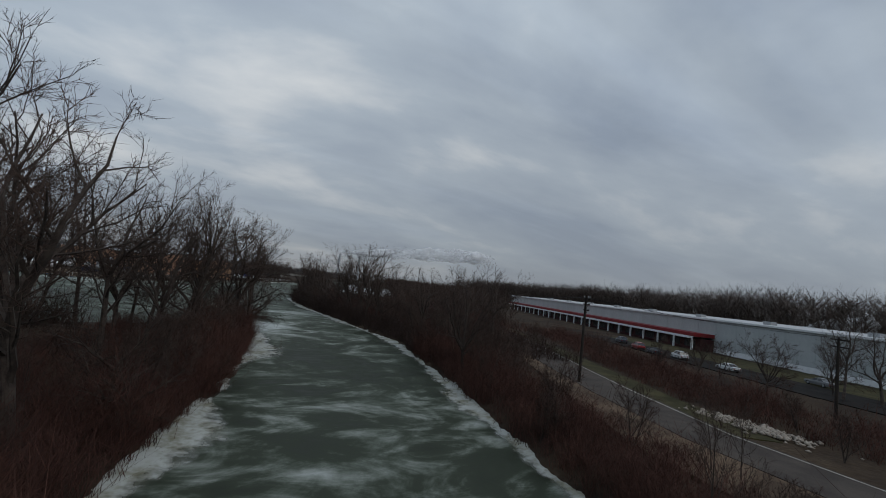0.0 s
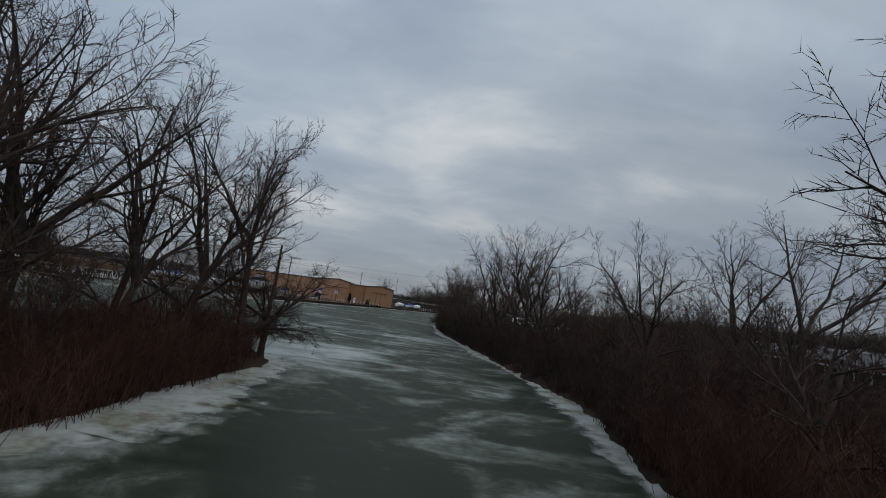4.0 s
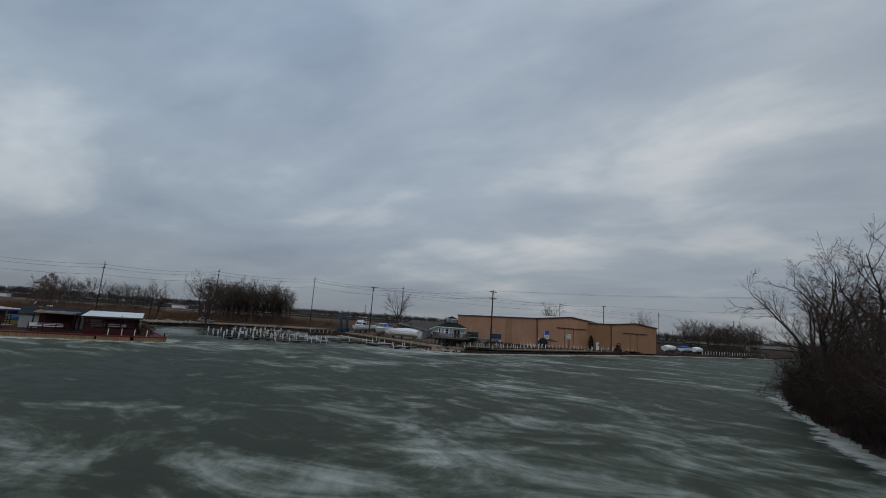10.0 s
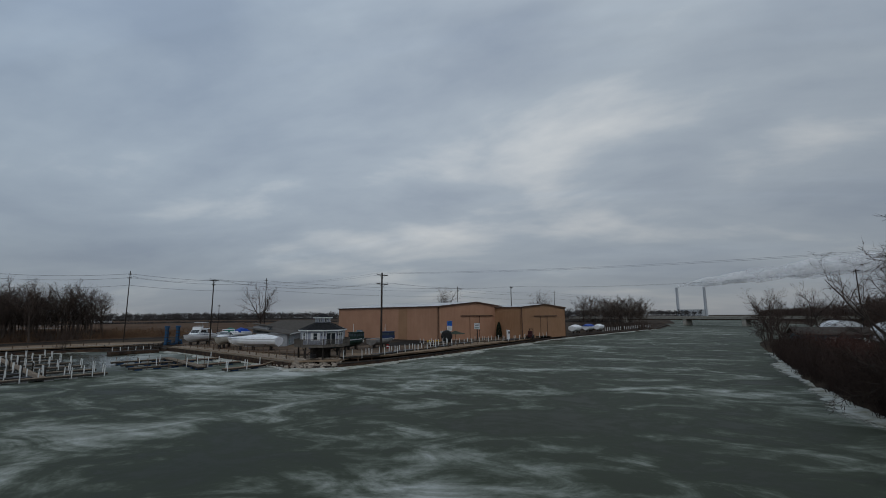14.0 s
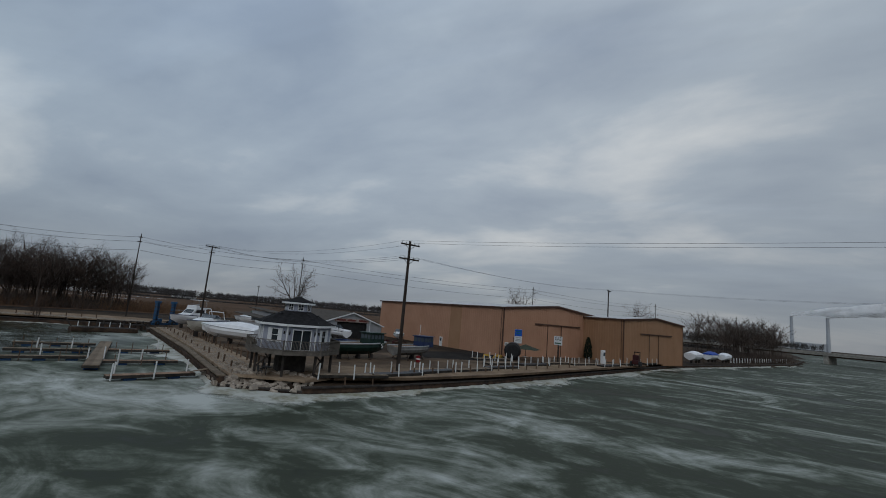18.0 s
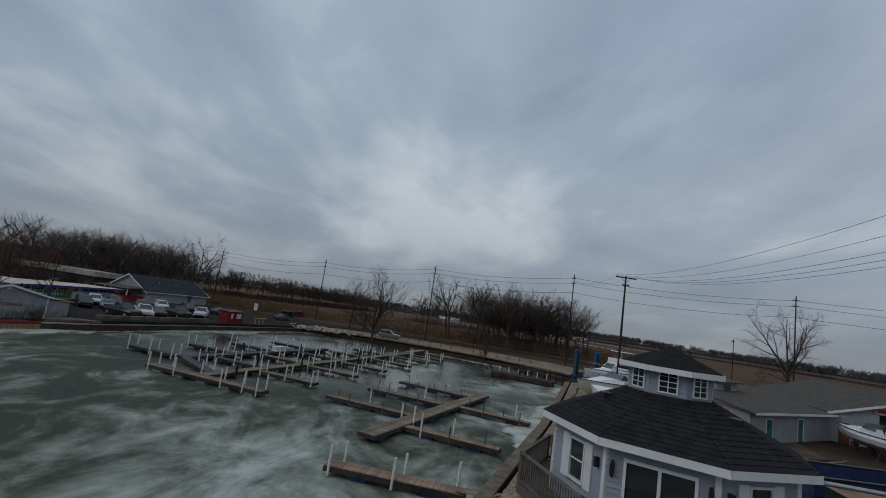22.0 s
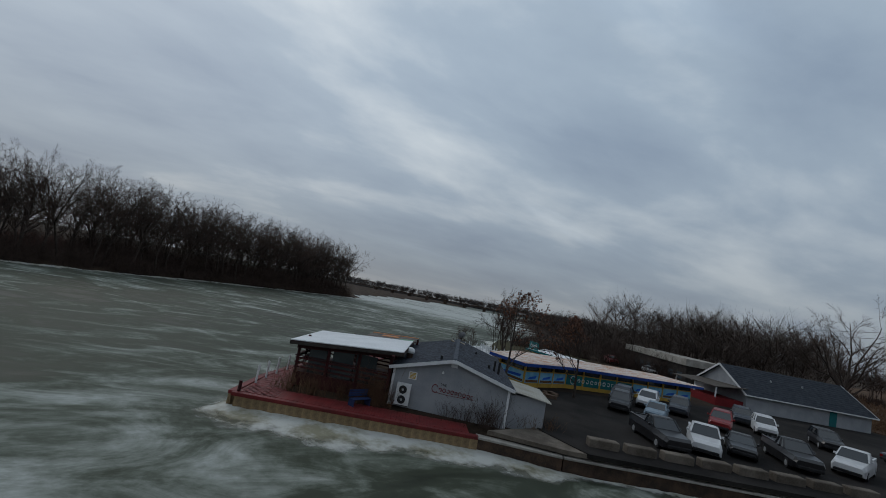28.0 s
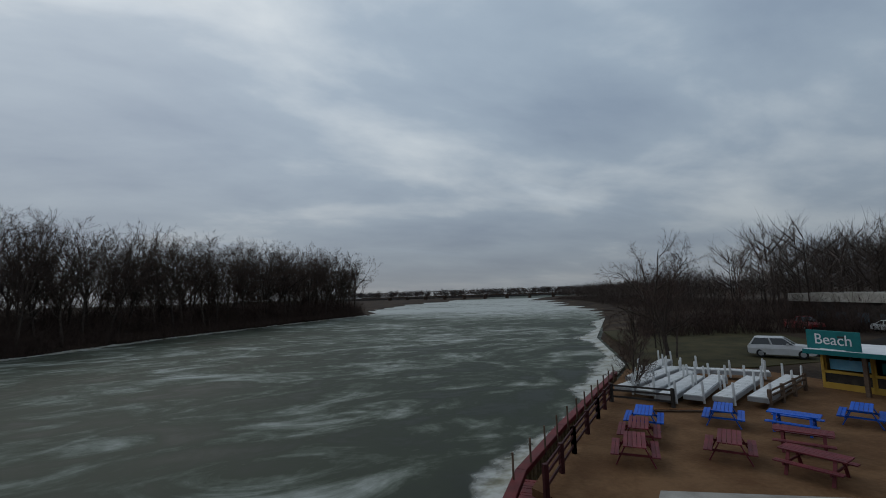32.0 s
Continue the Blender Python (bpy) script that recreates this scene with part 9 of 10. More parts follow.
for (ax, ay), (bx, by) in zip(fp[:-1], fp[1:]):
    L = math.hypot(bx - ax, by - ay)
    n = int(L / 2.4)
    for i in range(n):
        post(ax + (bx - ax) * i / n, ay + (by - ay) * i / n, 1.1, "brown fence post behind the basin", "basin fence posts")

# ---------------- sand terrace ----------------
def picnic_table(x, y, rz, mat, label):
    t = thing("picnic_table", pose(x, y, 1.34, 0, 0, rz), label, "picnic table", "picnic tables")
    for i in range(5):
        part("top_plank", Build().box(-0.92, 0.92, -0.38 + 0.155 * i, -0.24 + 0.155 * i, 0.72, 0.76, 0.008), mat, t)
    for s in (-1, 1):
        for i in range(2):
            y0 = s * 0.68 - 0.14 + 0.145 * i
            part("bench_plank", Build().box(-0.92, 0.92, y0, y0 + 0.135, 0.42, 0.46, 0.008), mat, t)
    for x_ in (-0.62, 0.62):
        for s in (-1, 1):
            part("leg", Build().beam((x_, s * 0.30, 0.72), (x_, s * 0.66, 0.0), 0.045, 0.10, up=(1, 0, 0)), mat, t)
        part("bench_bearer", Build().box(x_ - 0.02, x_ + 0.02, -0.82, 0.82, 0.34, 0.42), mat, t)
    return t


for x, y, rz, m_ in ((-110.8, 71.2, 40, BLUEPAINT), (-114.2, 72.6, 33, BLUEPAINT), (-115.7, 74.7, 110, BLUEPAINT), (-119.2, 75.5, 22, BLUEPAINT), (-109.1, 72.5, 42, TABLERED), (-107.3, 74.0, 44, TABLERED), (-110.5, 75.4, 34, TABLERED), (-113.5, 76.2, 118, TABLERED), (-111.3, 77.7, 100, TABLERED)):
    picnic_table(x, y, rz, m_, ("bright blue" if m_ is BLUEPAINT else "faded red") + " wooden picnic table on the sand")
# white dock panels laid ashore
for (ax, ay), (bx, by) in (((-117.0, 64.6), (-124.8, 60.6)), ((-114.2, 66.5), (-122.4, 63.4)), ((-114.5, 67.8), (-121.8, 65.0)), ((-114.5, 69.2), (-120.7, 66.4)), ((-115.7, 69.9), (-121.9, 67.0)), ((-116.6, 70.9), (-123.2, 68.4)), ((-118.0, 71.8), (-125.4, 69.4)), ((-121.6, 62.9), (-125.6, 67.9))):
    dock((ax, ay), (bx, by), 0.82, PVC, "white dock panel laid on trestles ashore", ((0.04, -1), (0.35, 1), (0.65, -1), (0.95, 1), (0.95, -1)), None, z=1.95, group="dock panels", frame_mat=GREYM, ph=0.75)
# rail fences of the terrace
def rail_fence(pts, mat, label, h=0.95, gap=2.3, z=1.3):
    t = thing("rail_fence", Matrix.Identity(4), label, "fence")
    for (ax, ay), (bx, by) in zip(pts[:-1], pts[1:]):
        L = math.hypot(bx - ax, by - ay)
        n = max(1, int(round(L / gap)))
        for i in range(n + 1):
            x, y = ax + (bx - ax) * i / n, ay + (by - ay) * i / n
            part("post", Build(pose(x, y, z)).box(-0.08, 0.08, -0.08, 0.08, -0.4, h + 0.1, 0.015), mat, t)
        for zz in (0.35, 0.7, h):
            part("rail", Build().beam((ax, ay, z + zz), (bx, by, z + zz), 0.05, 0.1), mat, t)
    return t


rail_fence([(-102.6, 75.0), (-105.8, 72.4), (-109.9, 69.2), (-112.9, 66.9)], REDWOOD, "dark red timber rail fence along the water")
rail_fence([(-112.9, 67.0), (-114.6, 69.6)], DARKW, "dark timber rail fence below the dock panels")
rail_fence([(-118.3, 72.2), (-124.3, 70.6)], POSTW, "weathered timber rail fence beside the beach bar")
for i in range(12):
    f = i / 12
    solid("iron_stake", Build(pose(-102.9 - 17.5 * f, 72.6 - 12.8 * f, 0.7)).tube([(0, 0, 0), (0, 0, 1.2)], 0.045, 6), POSTW, "thin stake on the water's edge", "stake", "edge stakes")
wd = thing("plank_pile", Matrix.Identity(4), "loose pale planks lying on the sand", "planks")
for i in range(3):
    part("plank", Build().beam((-113.0 - 0.1 * i, 69.4 + 0.14 * i, 1.42), (-116.0, 71.2 + 0.1 * i, 1.42), 0.14, 0.05), POSTW if i else ORANGE, wd)
stp = thing("wooden_stairs", pose(-102.6, 80.0, 1.3, 0, 0, 40), "dark red timber stairs and rails", "stairs")
for i in range(4):
    part("tread", Build().box(0.28 * i, 0.28 * i + 0.3, -0.6, 0.6, 0.17 * i + 0.12, 0.17 * i + 0.17), REDWOOD, stp)
for s in (-0.65, 0.65):
    part("rail", Build().beam((0, s, 1.0), (1.2, s, 1.7), 0.06, 0.1).beam((0, s, 0.6), (1.2, s, 1.3), 0.05, 0.08), REDWOOD, stp)
    part("rail_post", Build().box(-0.05, 0.05, s - 0.05, s + 0.05, 0, 1.1).box(1.15, 1.25, s - 0.05, s + 0.05, 0.3, 1.75), REDWOOD, stp)
st2 = copy_thing(stp, pose(-105.2, 81.2, 1.3, 0, 0, 40))
solid("red_screen", Build().add([(-104.8, 79.6, 1.35), (-106.8, 80.8, 1.35), (-106.8, 80.8, 2.5), (-104.8, 79.6, 1.5), (-104.75, 79.55, 1.35), (-106.75, 80.75, 1.35), (-106.75, 80.75, 2.5), (-104.75, 79.55, 1.5)], [(0, 1, 2, 3), (5, 4, 7, 6), (0, 4, 5, 1), (3, 2, 6, 7), (4, 0, 3, 7), (1, 5, 6, 2)]), REDDECK, "red sloped stair screen", "screen")
cover("concrete_path", [(-104.2, 77.5), (-106.0, 76.2), (-113.5, 81.0), (-112.5, 83.6), (-104.6, 83.0)], 1.352, CONC, "worn concrete path beside the sand", "path")
# beach bar
BB = at_wall(-126.2, 80.4, 0.05, -0.999, 1.34)
bb = thing("beach_bar", BB, "open beach bar with yellow frames and a teal sign", "bar building")
part("roof", Build().slab([(-0.6, 0.9, 2.40), (10, 0.9, 2.40), (10, -5.5, 2.20), (-0.6, -5.5, 2.20)], 0.08), TRIM, bb, "white flat roof")
part("fascia", Build().beam((-0.6, 0.93, 2.25), (10.0, 0.93, 2.25), 0.06, 0.26), TEAL, bb, "teal fascia")
part("fascia", Build().beam((10.03, 0.95, 2.25), (10.03, -5.5, 2.05), 0.06, 0.26), TEAL, bb, "teal fascia")
part("back_wall", Build().box(0, 9.8, -5.2, -5.0, 0, 2.1), DARKW, bb)
part("side_wall", Build().box(9.6, 9.75, -5.0, -0.6, 0, 2.1), YELLOW, bb, "yellow end wall")
for i in range(4):
    x = 0.1 + 2.4 * i
    part("post", Build().box(x - 0.1, x + 0.1, 0.5, 0.7, 0, 2.3, 0.01), POSTW, bb)
    fr = part("bar_front", Build().box(x, x + 2.5, -0.55, -0.4, 0, 0.35).box(x, x + 2.5, -0.55, -0.4, 0.9, 1.05).box(x, x + 0.15, -0.55, -0.4, 0.35, 2.1).box(x + 2.35, x + 2.5, -0.55, -0.4, 0.35, 2.1), YELLOW, bb, "yellow timber bar front")
    part("panel", Build().box(x + 0.15, x + 2.35, -0.52, -0.46, 0.35, 0.9), DARKW, fr)
    part("shelf_display", Build().box(x + 0.3, x + 2.2, -0.9, -0.75, 1.1, 1.7), SKYBLUE if i % 2 else TEAL, fr)
sg = thing("beach_sign", pose(-125.35, 71.7, 3.62, 0, 0, 80), "teal sign with white script on the bar roof", "sign")
bdd = part("board", Build().box(-1.45, 1.45, -0.05, 0.05, 0, 1.2, 0.02), TEAL, sg)

text_mesh("lettering", "Beach", 0.86, TRIM, pose(0.05, -0.062, 0.66, 90, 0, 0), bdd)
part("text_bar", Build().box(-0.7, 0.7, -0.06, -0.05, 0.06, 0.14).box(-0.7, 0.7, 0.05, 0.06, 0.06, 0.14), TRIM, bdd)
part("text_bar", Build().box(0.3, 0.8, -0.06, -0.05, 0.82, 0.92).box(-0.8, -0.3, 0.05, 0.06, 0.82, 0.92), DARKW, bdd)
part("leg", Build().box(-0.9, -0.8, -0.04, 0.04, -0.4, 0), DARKW, sg)
part("leg", Build().box(0.8, 0.9, -0.04, 0.04, -0.4, 0), DARKW, sg)
# low building beyond the lane
fb = thing("long_low_building", at_wall(-178, 41, 0.45, 0.89, 1.2), "long low pale building behind the lawn", "building")
part("wall_block", Build().box(0, 30, 0, 8, 0, 3.6, 0.03), DARKW, fb)
part("roof_band", Build().box(-0.4, 30.4, -0.4, 8.4, 3.6, 4.9, 0.04), CONC, fb, "pale flat roof band")
for i in range(8):
    part("window", Build().box(1.5 + 3.6 * i, 3.4 + 3.6 * i, -0.04, 0, 0.8, 2.1), GREYG, fb)

# trees round the restaurant
put_tree(OAK, -109.5, 88.9, 1.12, 30, "tree with clinging brown leaves beside the mural building")
put_tree(OAK, -116.5, 91.0, 0.95, 140, "tree with clinging brown leaves in the lot")
put_tree(SMALL[0], -115.8, 65.6, 0.86, 0, "small bare tree with several stems by the dock panels")
put_tree(SMALL[2], -121.5, 60.4, 0.72, 80, "small bare tree by the water")
put_tree(BIG[1], -130.3, 56.2, 0.70, 10, "gnarled bare tree on the river lawn")
for x, y, s in ((-129.5, 57.6, 0.78), (-127.6, 58.2, 0.66), (-126.4, 59.0, 0.52), (-131.6, 55.0, 0.7), (-133.4, 52.0, 0.66)):
    put_tree(SLIM[int(-x) % 3], x, y, s, 37 * x, "slim bare tree on the river lawn", "lawn trees")
S, H = along([(-141, 44), (-158, 50), (-166, 66), (-172, 84)], 0, 9, 1.3, 44, 2.2, 4.6)
brush("wood_edge_brush", S, H, TWIGD, 44, "dark brown leafless brush at the edge of the wood", stems=12, wide=1.7, r=0.022)
for x, y, k, s in ((-136, 47, SMALL[1], 1.1), (-152, 38, BIG[0], 0.45), (-158, 44, SMALL[0], 1.2), (-166, 26, BIG[2], 0.6)):
    put_tree(k, x, y, s, rt.uniform(0, 360), "bare tree on the river lawn", "lawn trees")
put_tree(VASE[1], -137.6, 139.2, 1.0, 15, "bare spreading tree on the bank behind the basin")
put_tree(SMALL[1], -130.4, 161.4, 0.98, 60, "small bare tree on the bank behind the basin")
put_tree(TALL[1], -158.5, 132.5, 0.66, 10, "bare tree beside the road")
put_tree(BIG[2], -161, 136, 0.62, 90, "bare tree beside the road")
put_tree(VASE[0], -178, 87, 1.2, 200, "broad bare tree behind the house")
put_tree(BIG[0], -119.5, 217.8, 1.0, 200, "bare tree beside a utility pole behind the shop", sz=1.05)
for x, y, s in ((-166, 168, 0.75), (-163, 175, 0.7), (-170, 160, 0.78), (-165, 186, 0.70), (-174, 160, 0.74), (-168, 180, 0.70), (-163, 192, 0.62), (-167, 199, 0.6)):
    put_tree(TALL[int(abs(x)) % 4], x, y, s * 1.3, rt.uniform(0, 360), "bare tree in the grove beside the road", "road grove")
put_tree(BIG[0], -72, 295, 1.2, 75, "broad bare tree rising behind the boat sheds")
put_tree(VASE[1], -26, 305, 1.1, 15, "broad bare tree rising behind the boat sheds")

# ---------------- vehicles ----------------
def paint(name, c, rough=0.3):
    return material(name, c, tuple(v * 0.85 for v in c), 1.0, rough, spec=0.5, vary=0.03, bump=0.02)


P_WHITE, P_BLACK, P_RED = paint("white_car_paint", (0.56, 0.57, 0.58)), paint("black_car_paint", (0.012, 0.012, 0.014)), paint("red_car_paint", (0.20, 0.012, 0.014))
P_BLUE, P_GREY, P_DARK = paint("blue_grey_car_paint", (0.16, 0.22, 0.27)), paint("grey_car_paint", (0.14, 0.145, 0.15)), paint("dark_blue_car_paint", (0.03, 0.036, 0.048))


def vehicle(x, y, rz, kind, mat, label, z=1.36):
    """kind: sedan, suv or pickup; the front points along x."""
    L, Wd, H, hood, belt = {"sedan": (4.7, 1.82, 1.45, 0.92, 0.95), "suv": (4.75, 1.9, 1.72, 1.08, 1.10), "pickup": (5.7, 2.0, 1.88, 1.18, 1.22)}[kind]
    t = thing("parked_car" if kind != "pickup" else "parked_pickup", pose(x, y, z, 0, 0, rz), label, "car" if kind != "pickup" else "pickup truck", "parked vehicles")
    h = Wd / 2

    def ring(xx, z0, z1, w0, w1):
        zm = z0 + (z1 - z0) * 0.6
        return [(xx, -w0, z0), (xx, -w0 * 1.03, zm), (xx, -w1, z1), (xx, w1, z1), (xx, w0 * 1.03, zm), (xx, w0, z0)]
    f = L / 2
    rings = [ring(-f, 0.42, belt * 0.86, h * 0.86, h * 0.80), ring(-f + 0.12, 0.30, belt * 0.98, h * 0.95, h * 0.88), ring(-f * 0.5, 0.26, belt, h, h * 0.93), ring(f * 0.3, 0.26, belt, h, h * 0.93), ring(f * 0.42, 0.26, hood, h, h * 0.92), ring(f - 0.25, 0.28, hood * 0.90, h * 0.95, h * 0.84), ring(f, 0.40, hood * 0.76, h * 0.84, h * 0.74)]
    part("body", Build().loft(rings), mat, t)
    xb, xf = {"sedan": (-f * 0.62, f * 0.42), "suv": (-f * 0.92, f * 0.40), "pickup": (-f * 0.12, f * 0.42)}[kind]
    rb_, rf_ = xb + {"sedan": 0.75, "suv": 0.35, "pickup": 0.18}[kind], xf - {"sedan": 0.85, "suv": 0.75, "pickup": 0.7}[kind]
    cab = part("cabin_glass", Build().loft([[(xb, -h * 0.92, belt - 0.02), (xf, -h * 0.92, belt - 0.02), (xf, h * 0.92, belt - 0.02), (xb, h * 0.92, belt - 0.02)], [(rb_, -h * 0.74, H - 0.06), (rf_, -h * 0.74, H - 0.06), (rf_, h * 0.74, H - 0.06), (rb_, h * 0.74, H - 0.06)]]), DARKG, t)
    part("roof", Build().loft([[(rb_ - 0.08, -h * 0.76, H - 0.08), (rf_ + 0.05, -h * 0.76, H - 0.08), (rf_ + 0.05, h * 0.76, H - 0.08), (rb_ - 0.08, h * 0.76, H - 0.08)], [(rb_ + 0.1, -h * 0.66, H), (rf_ - 0.1, -h * 0.66, H), (rf_ - 0.1, h * 0.66, H), (rb_ + 0.1, h * 0.66, H)]]), mat, t)
    for s in (-1, 1):
        for a, b in (((xb + 0.02, s * h * 0.93, belt), (rb_, s * h * 0.76, H - 0.06)), ((xf - 0.02, s * h * 0.93, belt), (rf_, s * h * 0.76, H - 0.06)), (((xb + xf) / 2, s * h * 0.935, belt), ((rb_ + rf_) / 2, s * h * 0.765, H - 0.06))):
            part("pillar", Build().beam(a, b, 0.09, 0.07), mat, cab)
        part("mirror", Build().box(xf - 0.55, xf - 0.38, s * (h + 0.09) - 0.09, s * (h + 0.09) + 0.09, belt + 0.0, belt + 0.15, 0.03), mat, t)
        for xx in (-f * 0.60, f * 0.62):
            w = part("wheel", Build(pose(xx, s * (h - 0.10), 0.35, 90, 0, 0)).tube([(0, 0, -0.11), (0, 0, 0.11)], 0.35, 16), RUBBER, t)
            part("rim", Build(pose(xx, s * (h - 0.10), 0.35, 90, 0, 0)).tube([(0, 0, -0.12), (0, 0, 0.12)], 0.21, 10), GREYM, w)
        part("headlight", Build().box(f - 0.14, f - 0.02, s * h * 0.62 - 0.16, s * h * 0.62 + 0.16, hood * 0.62, hood * 0.76, 0.02), CHROME, t)
        part("tail_light", Build().box(-f - 0.01, -f + 0.08, s * h * 0.68 - 0.13, s * h * 0.68 + 0.13, belt * 0.62, belt * 0.84, 0.02), LENSR, t)
    part("bumper", Build().box(f - 0.1, f + 0.05, -h * 0.8, h * 0.8, 0.36, 0.56, 0.04), BLACKM, t)
    part("bumper", Build().box(-f - 0.06, -f + 0.1, -h * 0.8, h * 0.8, 0.36, 0.56, 0.04), BLACKM if kind != "pickup" else CHROME, t)
    if kind == "pickup":
        part("load_bed", Build().box(-f + 0.12, xb - 0.12, -h * 0.78, h * 0.78, belt + 0.0, belt + 0.012), BLACKM, t, "black load bed")
        for s in (-1, 1):
            part("bed_rail", Build().box(-f + 0.08, xb - 0.05, s * h * 0.86 - 0.07, s * h * 0.86 + 0.07, belt - 0.05, belt + 0.09, 0.02), mat, t)
        part("tailgate", Build().box(-f + 0.02, -f + 0.1, -h * 0.8, h * 0.8, belt - 0.05, belt + 0.08), mat, t)
    return t


for x, y, rz, k, m_, lb in (
    (-113.8, 103.0, 66, "pickup", P_BLACK, "black pickup truck parked on wet asphalt"),
    (-117.2, 104.1, 38, "pickup", P_WHITE, "white pickup truck parked on wet asphalt"),
    (-120.8, 104.6, 36, "sedan", P_BLACK, "black sedan parked near the wall"),
    (-124.2, 106.2, 50, "pickup", P_BLACK, "black pickup truck parked near the booth"),
    (-129.6, 107.8, 15, "pickup", P_WHITE, "white pickup truck parked near the booth"),
    (-123.4, 90.6, 34, "suv", P_DARK, "dark sport utility car parked by the mural wall"),
    (-119.6, 94.0, 40, "suv", P_BLACK, "black sport utility car parked by the mural wall"),
    (-126.2, 91.6, 34, "suv", P_WHITE, "white sport utility car parked by the mural wall"),
    (-122.2, 96.0, 34, "sedan", P_BLUE, "blue-grey sedan parked in the lot"),
    (-128.8, 93.4, 34, "suv", P_DARK, "dark sport utility car beside the mural wall"),
    (-128.6, 98.0, 31, "suv", P_RED, "red sport utility car parked in the lot"),
    (-136.8, 95.0, 34, "suv", P_DARK, "dark sport utility car parked before the house"),
    (-134.8, 98.4, 36, "suv", P_WHITE, "white sport utility car with black glass in the lot"),
    (-138.8, 101.8, 40, "suv", P_BLACK, "black sport utility car in the lot"),
    (-143.2, 106.4, 160, "sedan", P_DARK, "dark sedan behind the booth"),
    (-153.4, 117.2, 150, "sedan", P_DARK, "dark sedan at the end of the lot"),
    (-143.4, 142.6, 75, "suv", P_GREY, "grey sport utility car parked on the bank"),
    (-136.6, 62.4, 118, "suv", P_WHITE, "white sport utility car behind the beach bar"),
    (-163.5, 50.0, 60, "pickup", P_RED, "dark red pickup truck on the lane"),
    (-166.5, 58.0, 60, "sedan", P_WHITE, "white sedan on the lane"),
):
    vehicle(x, y, rz, k, m_, lb)
for i, (x, y) in enumerate(((-170.1, 115.4), (-167.0, 114.6), (-176.5, 116.5))):
    dk = thing("refuse_skip", pose(x, y, 1.37, 0, 0, 20 * i), "dark refuse skip beside the road", "skip", "skips")
    part("bin", Build().loft([[(-1.2 * k, -0.9 * k, z), (1.2 * k, -0.9 * k, z), (1.2 * k, 0.9 * k, z), (-1.2 * k, 0.9 * k, z)] for k, z in ((0.85, 0.1), (1.0, 1.5))]), (GREENHULL, BLACKM, REDWOOD)[i], dk)
    part("lid", Build().box(-1.25, 1.25, -0.95, 0.95, 1.5, 1.58, 0.02), BLACKM, dk)

# ---------------- east bank: road and warehouse ----------------
cover("east_road", [(15.0, -44), (17.0, -24), (21.0, -10), (27.0, 6), (35, 26), (48, 60), (60, 100), (67, 99), (54, 57), (41, 22), (33.4, 4), (28, -10), (23.4, -24), (21.5, -44), (22, -90), (15, -90)], 1.52, ROADB, "brown-grey asphalt road along the east bank", "road", t=0.6)
cover("road_shoulder", [(8.0, -44), (11.0, -24), (17.4, -9.5), (24.2, 6), (32, 26), (35, 26), (27.0, 6), (21.0, -10), (17.0, -24), (15.0, -44)], 1.47, YARD, "pale dirt shoulder of the road", "road shoulder", t=0.6)
for (ax, ay), (bx, by) in zip(((21.6, -44), (23.1, -24), (27.7, -10), (33.1, 4), (40.6, 22)), ((23.1, -24), (27.7, -10), (33.1, 4), (40.6, 22), (53.6, 57))):
    L = math.hypot(bx - ax, by - ay)
    solid("road_line", Build(at_wall(ax, ay, (bx - ax) / L, (by - ay) / L)).box(0, L, 0.1, 0.28, 1.515, 1.526), CONC, "worn white edge line on the road", "road marking", "road lines", kind="structure")
cover("road_verge", [(23.4, -24), (28, -10), (33.4, 4), (41, 22), (54, 57), (57, 56), (44.5, 21), (37, 2), (31.5, -12), (26.6, -26)], 1.45, GRASSM, "strip of dull grass beside the road", "verge", t=0.6)
cover("warehouse_drive", [(56, -40), (62, -10), (70, 16), (84, 60), (94, 57), (82, 14), (76, -8), (72, -40)], 1.50, ASPHALT, "asphalt drive before the warehouse", "drive", t=0.6)
cover("warehouse_lawn", [(76, -8), (82, 14), (94, 57), (108, 57), (97, -8), (93, -40), (72, -40)], 1.48, GRASSM, "dull lawn before the warehouse", "lawn", t=0.6)
WM = at_wall(97, -8, 0.315, 0.949, 1.3)
wh = thing("warehouse", WM, "very long pale grey warehouse with a red canopy", "building")
n = 42
for i in range(n):
    x0, x1 = -60 + 7.4 * i, -60 + 7.4 * (i + 1) - 0.06
    piece("wall_panel", Build().box(0, 7.34, -0.3, 0, 1.4, 9.4, 0.02).mesh("wall_panel", GREYWALL) if i == 0 else wpan, wh, pose(x0, 0, 0))
    if i == 0:
        wpan = wh.children[0].data
part("plinth", Build().box(-60, 250, -0.35, 0.06, -0.5, 1.4), TRIM, wh, "white plinth")
part("rear_wall", Build().box(-60, 250, -70, -69.7, -0.5, 9.4), GREYWALL, wh)
part("end_wall", Build().box(250, 250.3, -70, 0, -0.5, 9.4), GREYWALL, wh)
part("end_wall", Build().box(-60.3, -60, -70, 0, -0.5, 9.4), GREYWALL, wh)
part("roof", Build().slab([(-60.5, 0.5, 9.55), (250.5, 0.5, 9.55), (250.5, -35, 10.4), (-60.5, -35, 10.4)], 0.2), RIB, wh, "pale metal roof")
part("roof", Build().slab([(-60.5, -35, 10.4), (250.5, -35, 10.4), (250.5, -70.5, 9.55), (-60.5, -70.5, 9.55)], 0.2), RIB, wh, "pale metal roof")
part("eave_trim", Build().box(-60.5, 250.5, 0.3, 0.55, 9.1, 9.5), TRIM, wh, "white eave trim")
